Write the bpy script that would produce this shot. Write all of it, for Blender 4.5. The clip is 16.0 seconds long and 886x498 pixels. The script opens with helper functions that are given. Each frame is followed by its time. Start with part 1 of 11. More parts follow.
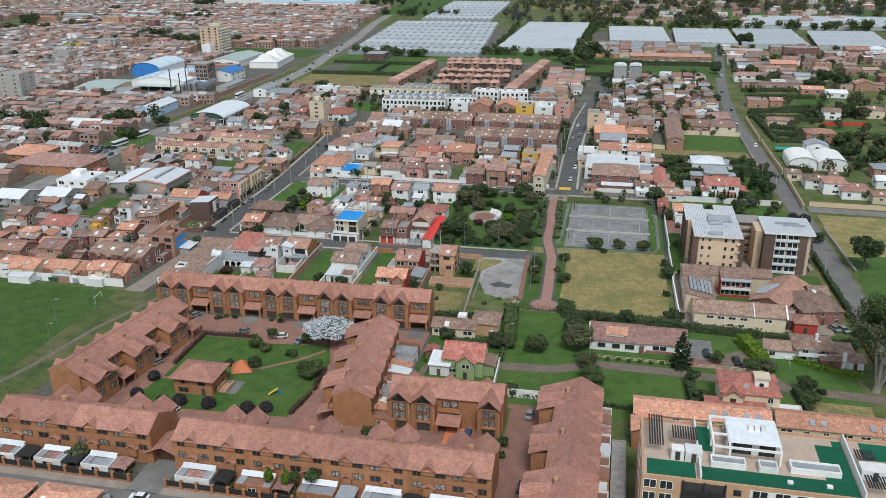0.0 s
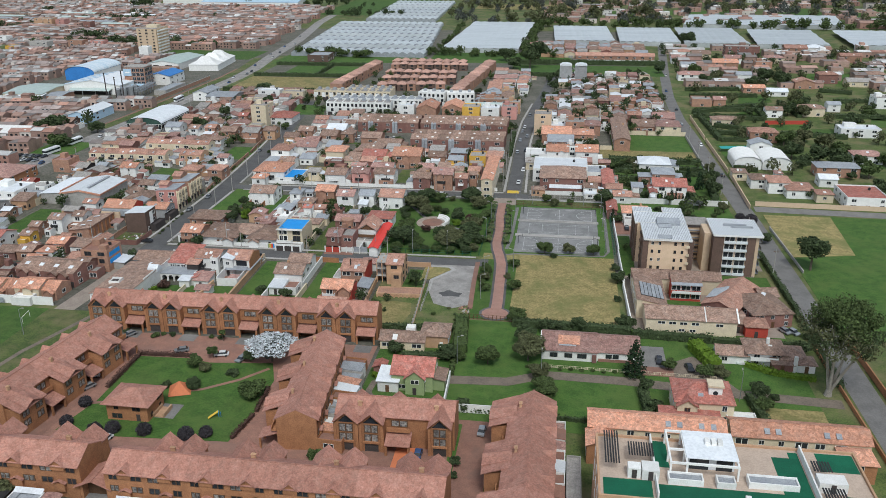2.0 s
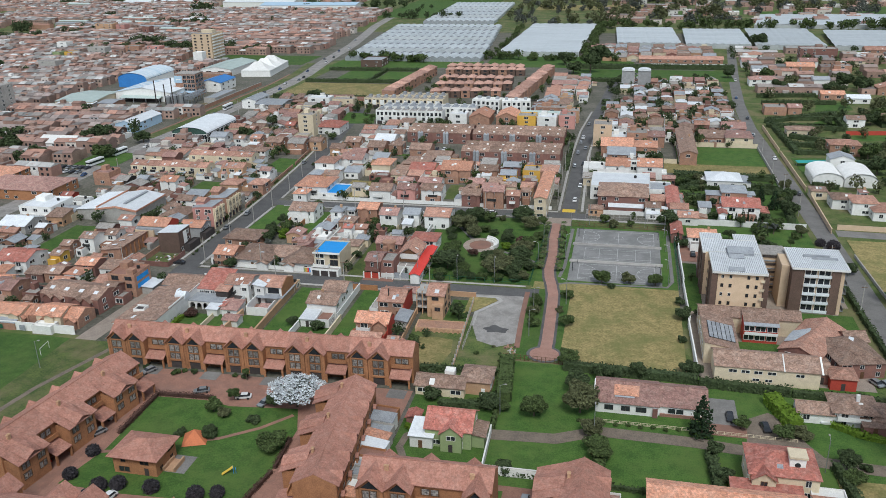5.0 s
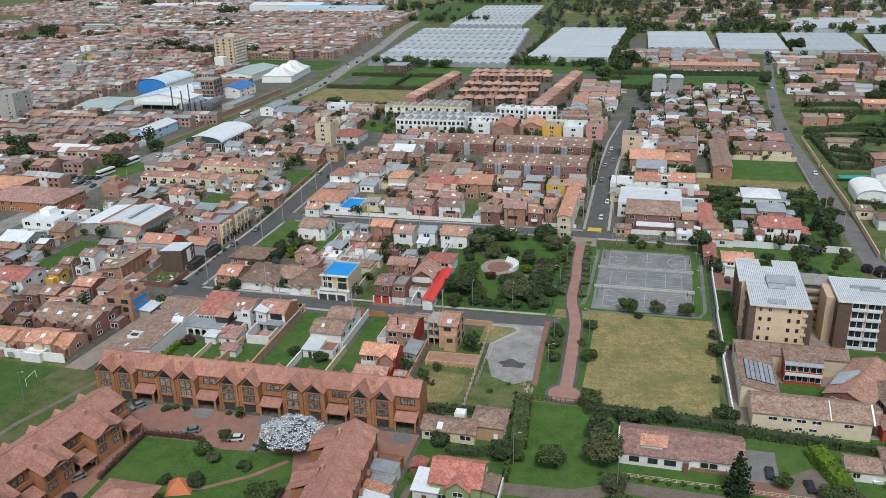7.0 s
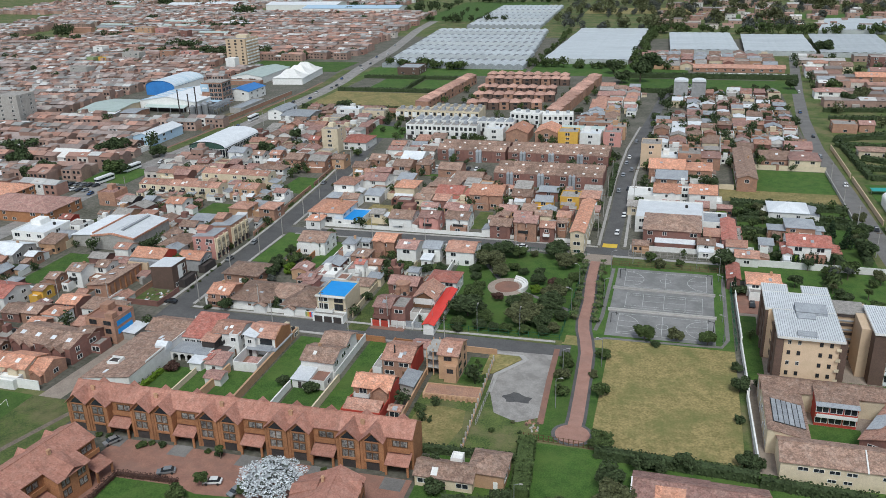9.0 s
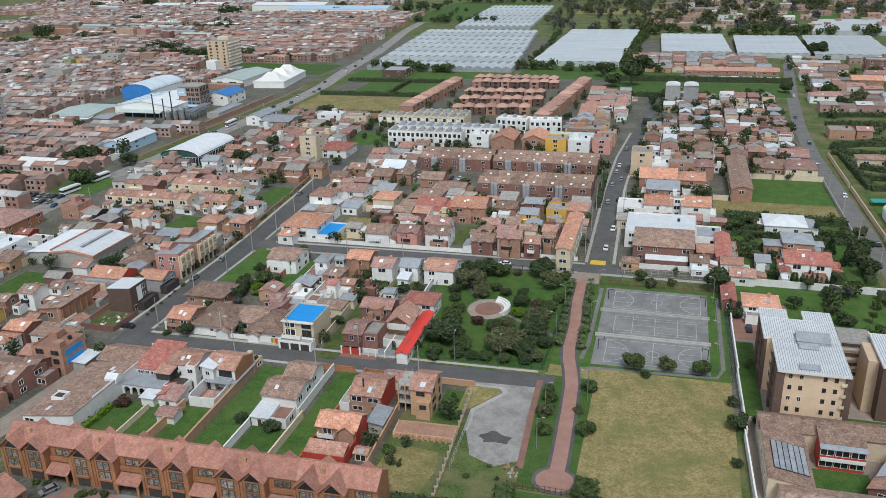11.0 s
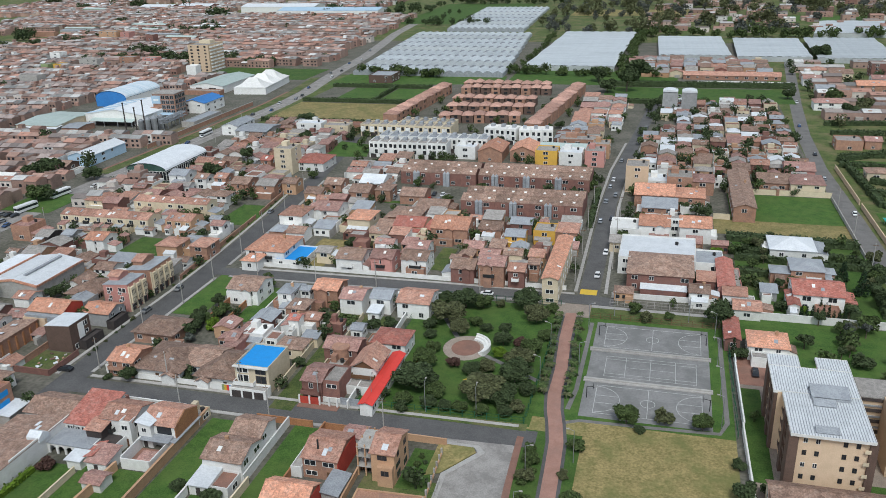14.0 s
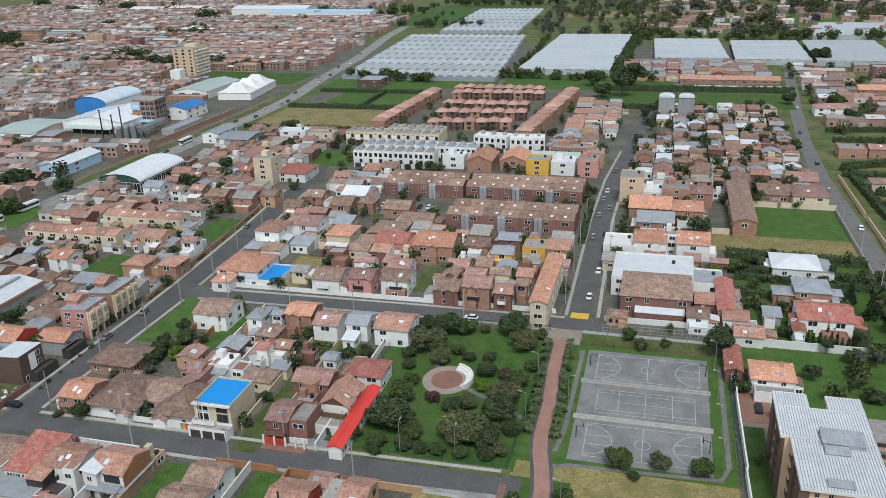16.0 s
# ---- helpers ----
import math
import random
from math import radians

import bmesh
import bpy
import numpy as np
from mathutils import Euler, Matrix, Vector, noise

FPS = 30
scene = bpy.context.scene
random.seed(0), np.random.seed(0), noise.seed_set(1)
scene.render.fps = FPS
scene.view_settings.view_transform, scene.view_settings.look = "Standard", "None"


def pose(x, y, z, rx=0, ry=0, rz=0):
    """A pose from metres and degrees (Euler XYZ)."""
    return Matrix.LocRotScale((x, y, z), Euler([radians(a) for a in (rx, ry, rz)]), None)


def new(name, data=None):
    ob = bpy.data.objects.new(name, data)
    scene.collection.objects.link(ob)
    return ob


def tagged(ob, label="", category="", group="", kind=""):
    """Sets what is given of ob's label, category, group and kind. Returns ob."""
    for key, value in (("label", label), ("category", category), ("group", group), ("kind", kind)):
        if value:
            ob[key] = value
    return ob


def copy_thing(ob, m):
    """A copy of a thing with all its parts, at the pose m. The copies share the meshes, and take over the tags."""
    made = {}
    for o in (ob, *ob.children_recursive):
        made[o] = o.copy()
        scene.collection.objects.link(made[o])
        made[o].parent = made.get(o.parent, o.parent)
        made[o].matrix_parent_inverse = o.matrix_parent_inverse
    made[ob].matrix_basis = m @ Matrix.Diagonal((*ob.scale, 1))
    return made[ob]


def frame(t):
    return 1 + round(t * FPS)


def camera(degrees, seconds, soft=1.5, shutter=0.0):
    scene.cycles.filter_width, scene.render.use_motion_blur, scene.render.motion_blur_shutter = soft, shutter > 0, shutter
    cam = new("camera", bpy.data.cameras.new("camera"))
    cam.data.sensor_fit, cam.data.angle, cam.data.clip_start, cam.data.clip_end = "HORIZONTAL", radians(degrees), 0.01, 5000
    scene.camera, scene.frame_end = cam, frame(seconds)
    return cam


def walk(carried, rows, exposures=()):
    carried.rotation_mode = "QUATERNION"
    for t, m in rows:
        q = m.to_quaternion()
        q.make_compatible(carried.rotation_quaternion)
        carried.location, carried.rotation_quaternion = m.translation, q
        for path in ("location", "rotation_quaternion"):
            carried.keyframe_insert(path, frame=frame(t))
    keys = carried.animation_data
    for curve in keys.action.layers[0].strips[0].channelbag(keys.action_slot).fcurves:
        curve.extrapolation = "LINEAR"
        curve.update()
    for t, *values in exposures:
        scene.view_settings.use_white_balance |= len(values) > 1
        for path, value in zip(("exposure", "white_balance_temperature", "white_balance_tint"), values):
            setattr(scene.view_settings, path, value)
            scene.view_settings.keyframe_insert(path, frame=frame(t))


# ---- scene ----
# Camera: a drone that flies level, straight ahead. Rows: seconds, x, y, z, yaw, pitch, lean to the right.
cam = camera(56.32, 16.0, soft=0.8)
ROWS = [
    (0.0, 16.24, -351.25, 114.77, 12.134, -21.332, 0.514),
    (0.5, 16.17, -350.64, 114.85, 9.079, -21.432, 0.293),
    (1.0, 16.04, -349.11, 115.00, 8.278, -21.491, 0.176),
    (1.5, 15.89, -346.42, 115.07, 8.014, -21.441, 0.207),
    (2.0, 15.70, -343.14, 115.01, 8.439, -21.413, 0.336),
    (2.5, 15.63, -339.37, 115.11, 9.117, -21.430, 0.495),
    (3.0, 15.68, -335.32, 115.16, 9.966, -21.444, 0.669),
    (3.5, 15.79, -331.05, 115.20, 10.767, -21.410, 0.875),
    (4.0, 16.10, -326.88, 115.30, 11.512, -21.448, 1.037),
    (6.5, 16.08, -302.30, 115.32, 14.479, -21.202, 1.481),
    (7.0, 16.04, -297.32, 115.19, 14.936, -21.183, 1.520),
    (7.5, 16.07, -292.36, 115.13, 15.342, -21.188, 1.557),
    (8.0, 16.17, -287.47, 115.10, 15.752, -21.214, 1.587),
    (8.5, 16.15, -282.56, 115.01, 16.107, -21.220, 1.599),
    (9.0, 16.25, -277.86, 114.93, 16.386, -21.234, 1.592),
    (11.5, 16.16, -253.65, 114.30, 15.665, -21.281, 1.552),
    (12.0, 16.26, -248.97, 114.14, 15.536, -21.277, 1.560),
    (12.5, 16.19, -244.21, 114.09, 15.631, -21.273, 1.615),
    (13.0, 16.16, -239.57, 114.05, 15.762, -21.281, 1.625),
    (13.5, 16.09, -234.87, 113.92, 15.880, -21.280, 1.639),
    (14.0, 16.09, -230.18, 113.76, 15.748, -21.275, 1.629),
    (14.5, 16.13, -225.55, 113.67, 15.295, -21.263, 1.638),
    (15.0, 16.04, -220.74, 113.57, 15.381, -21.250, 1.642),
    (15.5, 16.09, -215.97, 113.45, 15.469, -21.255, 1.640),
    (16.0, 16.10, -211.23, 113.19, 15.551, -21.217, 1.703),
]
walk(cam, [(t, pose(x, y, z, 90 + pitch, 0, yaw) @ pose(0, 0, 0, 0, 0, -lean)) for t, x, y, z, yaw, pitch, lean in ROWS])

# Light: a bright overcast sky with a wide, weak sun.
world = bpy.data.worlds.new("overcast_sky")
scene.world = world
world.use_nodes = True
wn = world.node_tree.nodes
wl = world.node_tree.links
sky = wn.new("ShaderNodeTexSky")
sky.sky_type, sky.sun_disc = "NISHITA", False
sky.sun_elevation, sky.sun_rotation = radians(55), radians(200)
sky.dust_density = 1.0
grey = wn.new("ShaderNodeHueSaturation")
grey.inputs["Saturation"].default_value = 0.55
wl.new(sky.outputs[0], grey.inputs["Color"])
wl.new(grey.outputs[0], wn["Background"].inputs["Color"])
wn["Background"].inputs["Strength"].default_value = 0.122
sun = new("sun", bpy.data.lights.new("sun", "SUN"))
sun.data.energy, sun.data.angle, sun.data.color = 2.0, radians(18), (1.0, 0.985, 0.96)
sun.matrix_world = pose(0, 0, 300, 35, 0, 20)
scene.view_settings.exposure = 0.25
scene.view_settings.use_white_balance = True
scene.view_settings.white_balance_temperature, scene.view_settings.white_balance_tint = 6300, 5.5

# ---------------------------------------------------------------- materials
MATS = {}


def mat(name, c1, c2, rough=0.85, scale=0.6, fine=6.0, bump=0.15, metal=0.0, vary=0.12, island=False, streak=None, spec=0.3, patch=None):
    """A weathered surface: two colours mixed by large stains and fine grain, a little different on each object."""
    m = bpy.data.materials.new(name)
    m.use_nodes = True
    n, l = m.node_tree.nodes, m.node_tree.links
    b = n["Principled BSDF"]
    b.inputs["Roughness"].default_value, b.inputs["Metallic"].default_value = rough, metal
    b.inputs["Specular IOR Level"].default_value = spec
    geo = n.new("ShaderNodeNewGeometry")
    src = geo.outputs["Position"]
    if streak:
        mp = n.new("ShaderNodeMapping")
        mp.inputs["Scale"].default_value = streak
        l.new(src, mp.inputs["Vector"])
        src = mp.outputs[0]
    big = n.new("ShaderNodeTexNoise")
    big.inputs["Scale"].default_value, big.inputs["Detail"].default_value, big.inputs["Roughness"].default_value = scale, 5, 0.65
    small = n.new("ShaderNodeTexNoise")
    small.inputs["Scale"].default_value, small.inputs["Detail"].default_value = fine, 3
    l.new(src, big.inputs["Vector"]), l.new(src, small.inputs["Vector"])
    add = n.new("ShaderNodeMath")
    add.operation = "ADD"
    l.new(big.outputs["Fac"], add.inputs[0]), l.new(small.outputs["Fac"], add.inputs[1])
    ramp = n.new("ShaderNodeMapRange")
    ramp.inputs["From Min"].default_value, ramp.inputs["From Max"].default_value = 0.79, 1.21
    l.new(add.outputs[0], ramp.inputs["Value"])
    mix = n.new("ShaderNodeMix")
    mix.data_type = "RGBA"
    mix.inputs["A"].default_value, mix.inputs["B"].default_value = (*c1, 1), (*c2, 1)
    l.new(ramp.outputs[0], mix.inputs["Factor"])
    colour = mix.outputs["Result"]
    if patch:
        c3, pscale, amount = patch
        wide = n.new("ShaderNodeTexNoise")
        wide.inputs["Scale"].default_value, wide.inputs["Detail"].default_value, wide.inputs["Roughness"].default_value = pscale, 6, 0.7
        l.new(geo.outputs["Position"], wide.inputs["Vector"])
        edge = n.new("ShaderNodeMapRange")
        edge.inputs["From Min"].default_value, edge.inputs["From Max"].default_value, edge.inputs["To Max"].default_value = 0.46, 0.62, amount
        l.new(wide.outputs["Fac"], edge.inputs["Value"])
        over = n.new("ShaderNodeMix")
        over.data_type = "RGBA"
        over.inputs["B"].default_value = (*c3, 1)
        l.new(edge.outputs[0], over.inputs["Factor"]), l.new(colour, over.inputs["A"])
        colour = over.outputs["Result"]
    rnd = geo.outputs["Random Per Island"] if island else None
    if rnd is None:
        info = n.new("ShaderNodeObjectInfo")
        rnd = info.outputs["Random"]
    val = n.new("ShaderNodeMapRange")
    val.inputs["To Min"].default_value, val.inputs["To Max"].default_value = 1 - vary, 1 + vary
    l.new(rnd, val.inputs["Value"])
    hsv = n.new("ShaderNodeHueSaturation")
    l.new(colour, hsv.inputs["Color"]), l.new(val.outputs[0], hsv.inputs["Value"])
    l.new(hsv.outputs[0], b.inputs["Base Color"])
    if bump:
        bp = n.new("ShaderNodeBump")
        bp.inputs["Strength"].default_value, bp.inputs["Distance"].default_value = bump, 0.15
        l.new(small.outputs["Fac"], bp.inputs["Height"]), l.new(bp.outputs[0], b.inputs["Normal"])
    MATS[name] = m
    return m


def palette(name, colours, rough=0.9, fine=3.0, vary=0.25):
    """Many small houses: each takes one colour of a list by chance, then grain."""
    m = mat(name, (1, 1, 1), (0.72, 0.72, 0.72), rough, 0.3, fine, 0.1, vary=vary, island=True)
    n, l = m.node_tree.nodes, m.node_tree.links
    geo = [k for k in n if k.bl_idname == "ShaderNodeNewGeometry"][0]
    hsv = [k for k in n if k.bl_idname == "ShaderNodeHueSaturation"][0]
    ramp = n.new("ShaderNodeValToRGB")
    ramp.color_ramp.interpolation = "CONSTANT"
    for i, c in enumerate(colours):
        e = ramp.color_ramp.elements[i] if i < 2 else ramp.color_ramp.elements.new(i / len(colours))
        e.position, e.color = i / len(colours), (*c, 1)
    shift = n.new("ShaderNodeMath")
    shift.operation, shift.inputs[1].default_value = "MULTIPLY", 7.31
    frac = n.new("ShaderNodeMath")
    frac.operation = "FRACT"
    l.new(geo.outputs["Random Per Island"], shift.inputs[0]), l.new(shift.outputs[0], frac.inputs[0]), l.new(frac.outputs[0], ramp.inputs[0])
    mul = n.new("ShaderNodeMix")
    mul.data_type, mul.blend_type = "RGBA", "MULTIPLY"
    mul.inputs["Factor"].default_value = 1
    l.new(ramp.outputs[0], mul.inputs["A"]), l.new(hsv.outputs[0], mul.inputs["B"])
    l.new(mul.outputs["Result"], n["Principled BSDF"].inputs["Base Color"])
    return m


def tile(name, c1, c2, pitch=0.42, vary=0.24, worn=1.0):
    """Clay roof tiles: every few tiles bleached or sooted on their own, lichen and dark runs in larger stains, courses as shallow relief."""
    pale = tuple(0.45 * a + 0.55 * b for a, b in zip(c1, (0.42, 0.36, 0.31)))
    m = mat(name, c1, c2, 0.9, 0.45, 3.2, 0.35, vary=vary, patch=(pale, 0.55, 0.36 * worn))
    n, l = m.node_tree.nodes, m.node_tree.links
    geo = [k for k in n if k.bl_idname == "ShaderNodeNewGeometry"][0]
    hsv = [k for k in n if k.bl_idname == "ShaderNodeHueSaturation"][0]
    colour = hsv.outputs[0]
    for size, lo, hi in ((pitch, 1 - 0.24 * worn, 1 + 0.24 * worn), (pitch * 3.2, 1 - 0.09 * worn, 1 + 0.09 * worn)):
        vor = n.new("ShaderNodeTexVoronoi")
        vor.inputs["Scale"].default_value = 1 / size
        l.new(geo.outputs["Position"], vor.inputs["Vector"])
        bw = n.new("ShaderNodeSeparateColor")
        l.new(vor.outputs["Color"], bw.inputs[0])
        rng = n.new("ShaderNodeMapRange")
        rng.inputs["To Min"].default_value, rng.inputs["To Max"].default_value = lo, hi
        l.new(bw.outputs[0], rng.inputs["Value"])
        mul = n.new("ShaderNodeVectorMath")
        mul.operation = "SCALE"
        l.new(colour, mul.inputs[0]), l.new(rng.outputs[0], mul.inputs["Scale"])
        colour = mul.outputs[0]
    l.new(colour, n["Principled BSDF"].inputs["Base Color"])
    return m


# walls
mat("brick", (0.41, 0.195, 0.094), (0.28, 0.13, 0.066), 0.9, 0.5, 4.0)
mat("brick_house", (0.43, 0.245, 0.165), (0.30, 0.165, 0.115), 0.9, 0.6, 4.0, patch=((0.25, 0.16, 0.125), 0.5, 0.6))
mat("brick_red", (0.27, 0.135, 0.108), (0.185, 0.092, 0.076), 0.9, patch=((0.16, 0.10, 0.09), 0.4, 0.5))
mat("brick_pale", (0.52, 0.33, 0.20), (0.40, 0.24, 0.15), 0.9)
mat("white", (0.80, 0.79, 0.765), (0.66, 0.65, 0.62), 0.8)
mat("cream", (0.68, 0.58, 0.42), (0.55, 0.46, 0.33), 0.85)
mat("tan", (0.63, 0.475, 0.335), (0.55, 0.41, 0.28), 0.85)
mat("yellow", (0.70, 0.42, 0.08), (0.58, 0.34, 0.07), 0.85)
mat("grey", (0.36, 0.36, 0.36), (0.25, 0.25, 0.25), 0.85)
mat("dark", (0.075, 0.06, 0.055), (0.045, 0.04, 0.04), 0.8)
mat("umber", (0.15, 0.095, 0.075), (0.105, 0.07, 0.055), 0.85)
mat("pink", (0.56, 0.28, 0.24), (0.45, 0.22, 0.19), 0.85)
mat("green_paint", (0.30, 0.36, 0.18), (0.24, 0.30, 0.15), 0.85)
mat("concrete", (0.42, 0.40, 0.37), (0.29, 0.275, 0.255), 0.9)
mat("red_paint", (0.48, 0.07, 0.045), (0.38, 0.055, 0.04), 0.8)
# roofs
tile("tile_complex", (0.41, 0.198, 0.148), (0.285, 0.134, 0.099), vary=0.14, worn=0.55)
tile("tile_brown", (0.325, 0.21, 0.158), (0.175, 0.112, 0.086))
tile("tile_terracotta", (0.45, 0.245, 0.18), (0.30, 0.158, 0.115))
tile("tile_orange", (0.58, 0.29, 0.19), (0.42, 0.20, 0.132))
tile("tile_red", (0.42, 0.155, 0.12), (0.31, 0.11, 0.085))
tile("tile_rose", (0.39, 0.225, 0.19), (0.26, 0.145, 0.123))
mat("metal_white", (0.72, 0.74, 0.76), (0.58, 0.60, 0.62), 0.5, 0.3, 2.0, 0.05)
mat("metal_grey", (0.36, 0.38, 0.40), (0.24, 0.25, 0.27), 0.55, 0.4, 3.0, 0.05)
mat("metal_blue", (0.05, 0.22, 0.55), (0.04, 0.17, 0.45), 0.5, 0.3, 2.0, 0.05)
mat("blue_bright", (0.02, 0.27, 0.66), (0.02, 0.225, 0.57), 0.55)
mat("sky_blue", (0.46, 0.60, 0.72), (0.36, 0.50, 0.62), 0.6)
mat("red_bright", (0.70, 0.065, 0.05), (0.60, 0.055, 0.042), 0.6)
mat("slab_roof", (0.40, 0.37, 0.34), (0.22, 0.205, 0.19), 0.9, 0.8)
# ground
mat("earth", (0.20, 0.155, 0.10), (0.10, 0.10, 0.045), 0.95, 0.12, 2.0)
mat("lawn", (0.076, 0.142, 0.028), (0.034, 0.080, 0.015), 0.95, 0.25, 3.0, 0.4, patch=((0.092, 0.132, 0.034), 0.07, 0.5))
mat("rough_grass", (0.110, 0.140, 0.040), (0.042, 0.070, 0.020), 0.95, 0.2, 2.5, 0.4, patch=((0.17, 0.145, 0.075), 0.06, 0.8))
mat("dry_grass", (0.35, 0.275, 0.122), (0.175, 0.150, 0.058), 0.95, 0.35, 1.6, 0.4, patch=((0.145, 0.152, 0.052), 0.09, 0.8))
mat("asphalt", (0.122, 0.119, 0.117), (0.080, 0.078, 0.078), 0.9, 0.15, 3.0, 0.1)
mat("asphalt_pale", (0.225, 0.215, 0.205), (0.165, 0.157, 0.148), 0.9, 0.2, 3.0, 0.1, patch=((0.12, 0.115, 0.11), 0.15, 0.5))
mat("court_grey", (0.235, 0.23, 0.225), (0.18, 0.177, 0.172), 0.9, 0.12, 2.0, 0.05, patch=((0.145, 0.145, 0.14), 0.12, 0.6))
mat("asphalt_old", (0.33, 0.31, 0.29), (0.235, 0.22, 0.205), 0.9, 0.2, 3.0, 0.1, patch=((0.17, 0.16, 0.15), 0.2, 0.5))
mat("kiosk_orange", (0.62, 0.20, 0.09), (0.50, 0.16, 0.075), 0.8)
mat("court_paint", (0.52, 0.52, 0.50), (0.36, 0.36, 0.35), 0.85, 0.6, 5.0)
mat("paving", (0.36, 0.30, 0.25), (0.25, 0.205, 0.17), 0.9, 0.3, 4.0)
mat("paving_red", (0.31, 0.165, 0.122), (0.215, 0.113, 0.086), 0.9, 0.35, 5.0, patch=((0.20, 0.125, 0.10), 0.12, 0.6))
mat("net_teal", (0.05, 0.36, 0.34), (0.04, 0.30, 0.29), 0.7)
mat("brick_path", (0.41, 0.235, 0.185), (0.31, 0.17, 0.132), 0.9, 0.35, 5.0, patch=((0.27, 0.17, 0.14), 0.12, 0.5))
mat("kerb", (0.42, 0.40, 0.375), (0.31, 0.295, 0.28), 0.9)
mat("line_yellow", (0.62, 0.42, 0.05), (0.52, 0.36, 0.06), 0.8)
mat("turf_green", (0.010, 0.115, 0.060), (0.008, 0.085, 0.045), 0.9, 0.3, 4.0)
mat("paving_deck", (0.50, 0.39, 0.31), (0.40, 0.31, 0.245), 0.9, 0.4, 3.0)
# earth colour darkened to hold some of the shade between houses
mat("soil_town", (0.150, 0.138, 0.116), (0.070, 0.072, 0.052), 0.95, 0.08, 0.8)
# other
mat("timber", (0.16, 0.085, 0.045), (0.10, 0.055, 0.03), 0.8)
mat("bark_pale", (0.34, 0.31, 0.27), (0.20, 0.18, 0.15), 0.9)
mat("bark", (0.16, 0.125, 0.095), (0.10, 0.08, 0.06), 0.95)
mat("steel", (0.40, 0.41, 0.42), (0.30, 0.31, 0.32), 0.45, metal=0.6)
mat("iron_dark", (0.035, 0.035, 0.035), (0.025, 0.025, 0.025), 0.6)
mat("fence_green", (0.02, 0.10, 0.05), (0.015, 0.075, 0.04), 0.7)
mat("plastic_sheet", (0.50, 0.53, 0.545), (0.37, 0.395, 0.41), 0.45, 0.05, 0.5, 0.05)
mat("plastic_sheet_old", (0.47, 0.49, 0.49), (0.36, 0.38, 0.38), 0.5, 0.05, 0.5, 0.05)
for nm, a in (("leaf_dark", (0.068, 0.095, 0.042)), ("leaf_mid", (0.085, 0.120, 0.042)), ("leaf_olive", (0.120, 0.130, 0.062)), ("leaf_bright", (0.13, 0.21, 0.025)),
              ("leaf_pine", (0.026, 0.048, 0.022)), ("leaf_grey", (0.105, 0.115, 0.10)), ("leaf_plum", (0.062, 0.056, 0.062)), ("leaf_rust", (0.11, 0.062, 0.05)), ("leaf_silver", (0.74, 0.78, 0.80))):
    mat(nm, a, tuple(c * 0.55 for c in a), 0.8, 0.5, 3.0, 0.0, vary=0.35, island=True, spec=0.15)
mat("curtain", (0.34, 0.32, 0.29), (0.05, 0.05, 0.055), 0.3, 1.2, 2.0, 0.0, vary=0.4, spec=0.5)
tile("estate_tile", (0.50, 0.30, 0.235), (0.37, 0.21, 0.165), worn=0.6)
mat("plastic_net", (0.50, 0.53, 0.545), (0.36, 0.385, 0.40), 0.5, 1.0, 2.5, 0.0, streak=(0.015, 0.35, 0.01))
mat("lane_dirt", (0.20, 0.16, 0.125), (0.125, 0.102, 0.082), 0.95, 0.3, 3.0)
mat("glass_green", (0.07, 0.13, 0.105), (0.04, 0.08, 0.065), 0.15, bump=0, spec=0.5)
glass = mat("glass", (0.035, 0.04, 0.045), (0.02, 0.024, 0.028), 0.12, bump=0, spec=0.5)
mat("car_white", (0.75, 0.75, 0.75), (0.70, 0.70, 0.70), 0.25, bump=0, spec=0.5)
mat("car_silver", (0.38, 0.40, 0.41), (0.34, 0.35, 0.36), 0.25, bump=0, metal=0.5)
mat("car_dark", (0.03, 0.032, 0.036), (0.024, 0.025, 0.03), 0.2, bump=0, spec=0.5)
mat("car_red", (0.42, 0.03, 0.025), (0.36, 0.025, 0.02), 0.25, bump=0, spec=0.5)
mat("car_blue", (0.04, 0.09, 0.20), (0.035, 0.075, 0.17), 0.25, bump=0, spec=0.5)
# far town colours: paled and greyed, so part of the distance haze is painted in
palette("walls_mixed", [(0.40, 0.25, 0.20), (0.36, 0.235, 0.19), (0.58, 0.52, 0.47), (0.44, 0.29, 0.235), (0.34, 0.225, 0.18), (0.72, 0.70, 0.67), (0.48, 0.36, 0.30), (0.33, 0.19, 0.15)])
palette("roofs_mixed", [(0.35, 0.235, 0.195), (0.31, 0.24, 0.21), (0.42, 0.40, 0.385), (0.40, 0.25, 0.20), (0.28, 0.235, 0.215), (0.37, 0.22, 0.175), (0.64, 0.63, 0.61), (0.24, 0.205, 0.19)])
palette("terrace_brick", [(0.39, 0.26, 0.21), (0.35, 0.235, 0.19), (0.43, 0.295, 0.24), (0.33, 0.225, 0.185)], vary=0.2)
palette("terrace_red", [(0.45, 0.25, 0.19), (0.37, 0.225, 0.18), (0.44, 0.28, 0.225), (0.34, 0.225, 0.19)], vary=0.22)
palette("terrace_rose", [(0.37, 0.30, 0.275), (0.31, 0.255, 0.235), (0.43, 0.345, 0.315), (0.26, 0.22, 0.205)], vary=0.22)
palette("terrace_grey", [(0.38, 0.375, 0.36), (0.27, 0.265, 0.255), (0.50, 0.49, 0.475), (0.36, 0.315, 0.285)], vary=0.25)
mat("metal_stripe", (0.70, 0.74, 0.77), (0.42, 0.55, 0.64), 0.5, 0.2, 1.2, 0.03, streak=(0.02, 1.6, 0.3))
mat("metal_green", (0.46, 0.53, 0.50), (0.36, 0.43, 0.40), 0.6, 0.3, 2.0, 0.03)


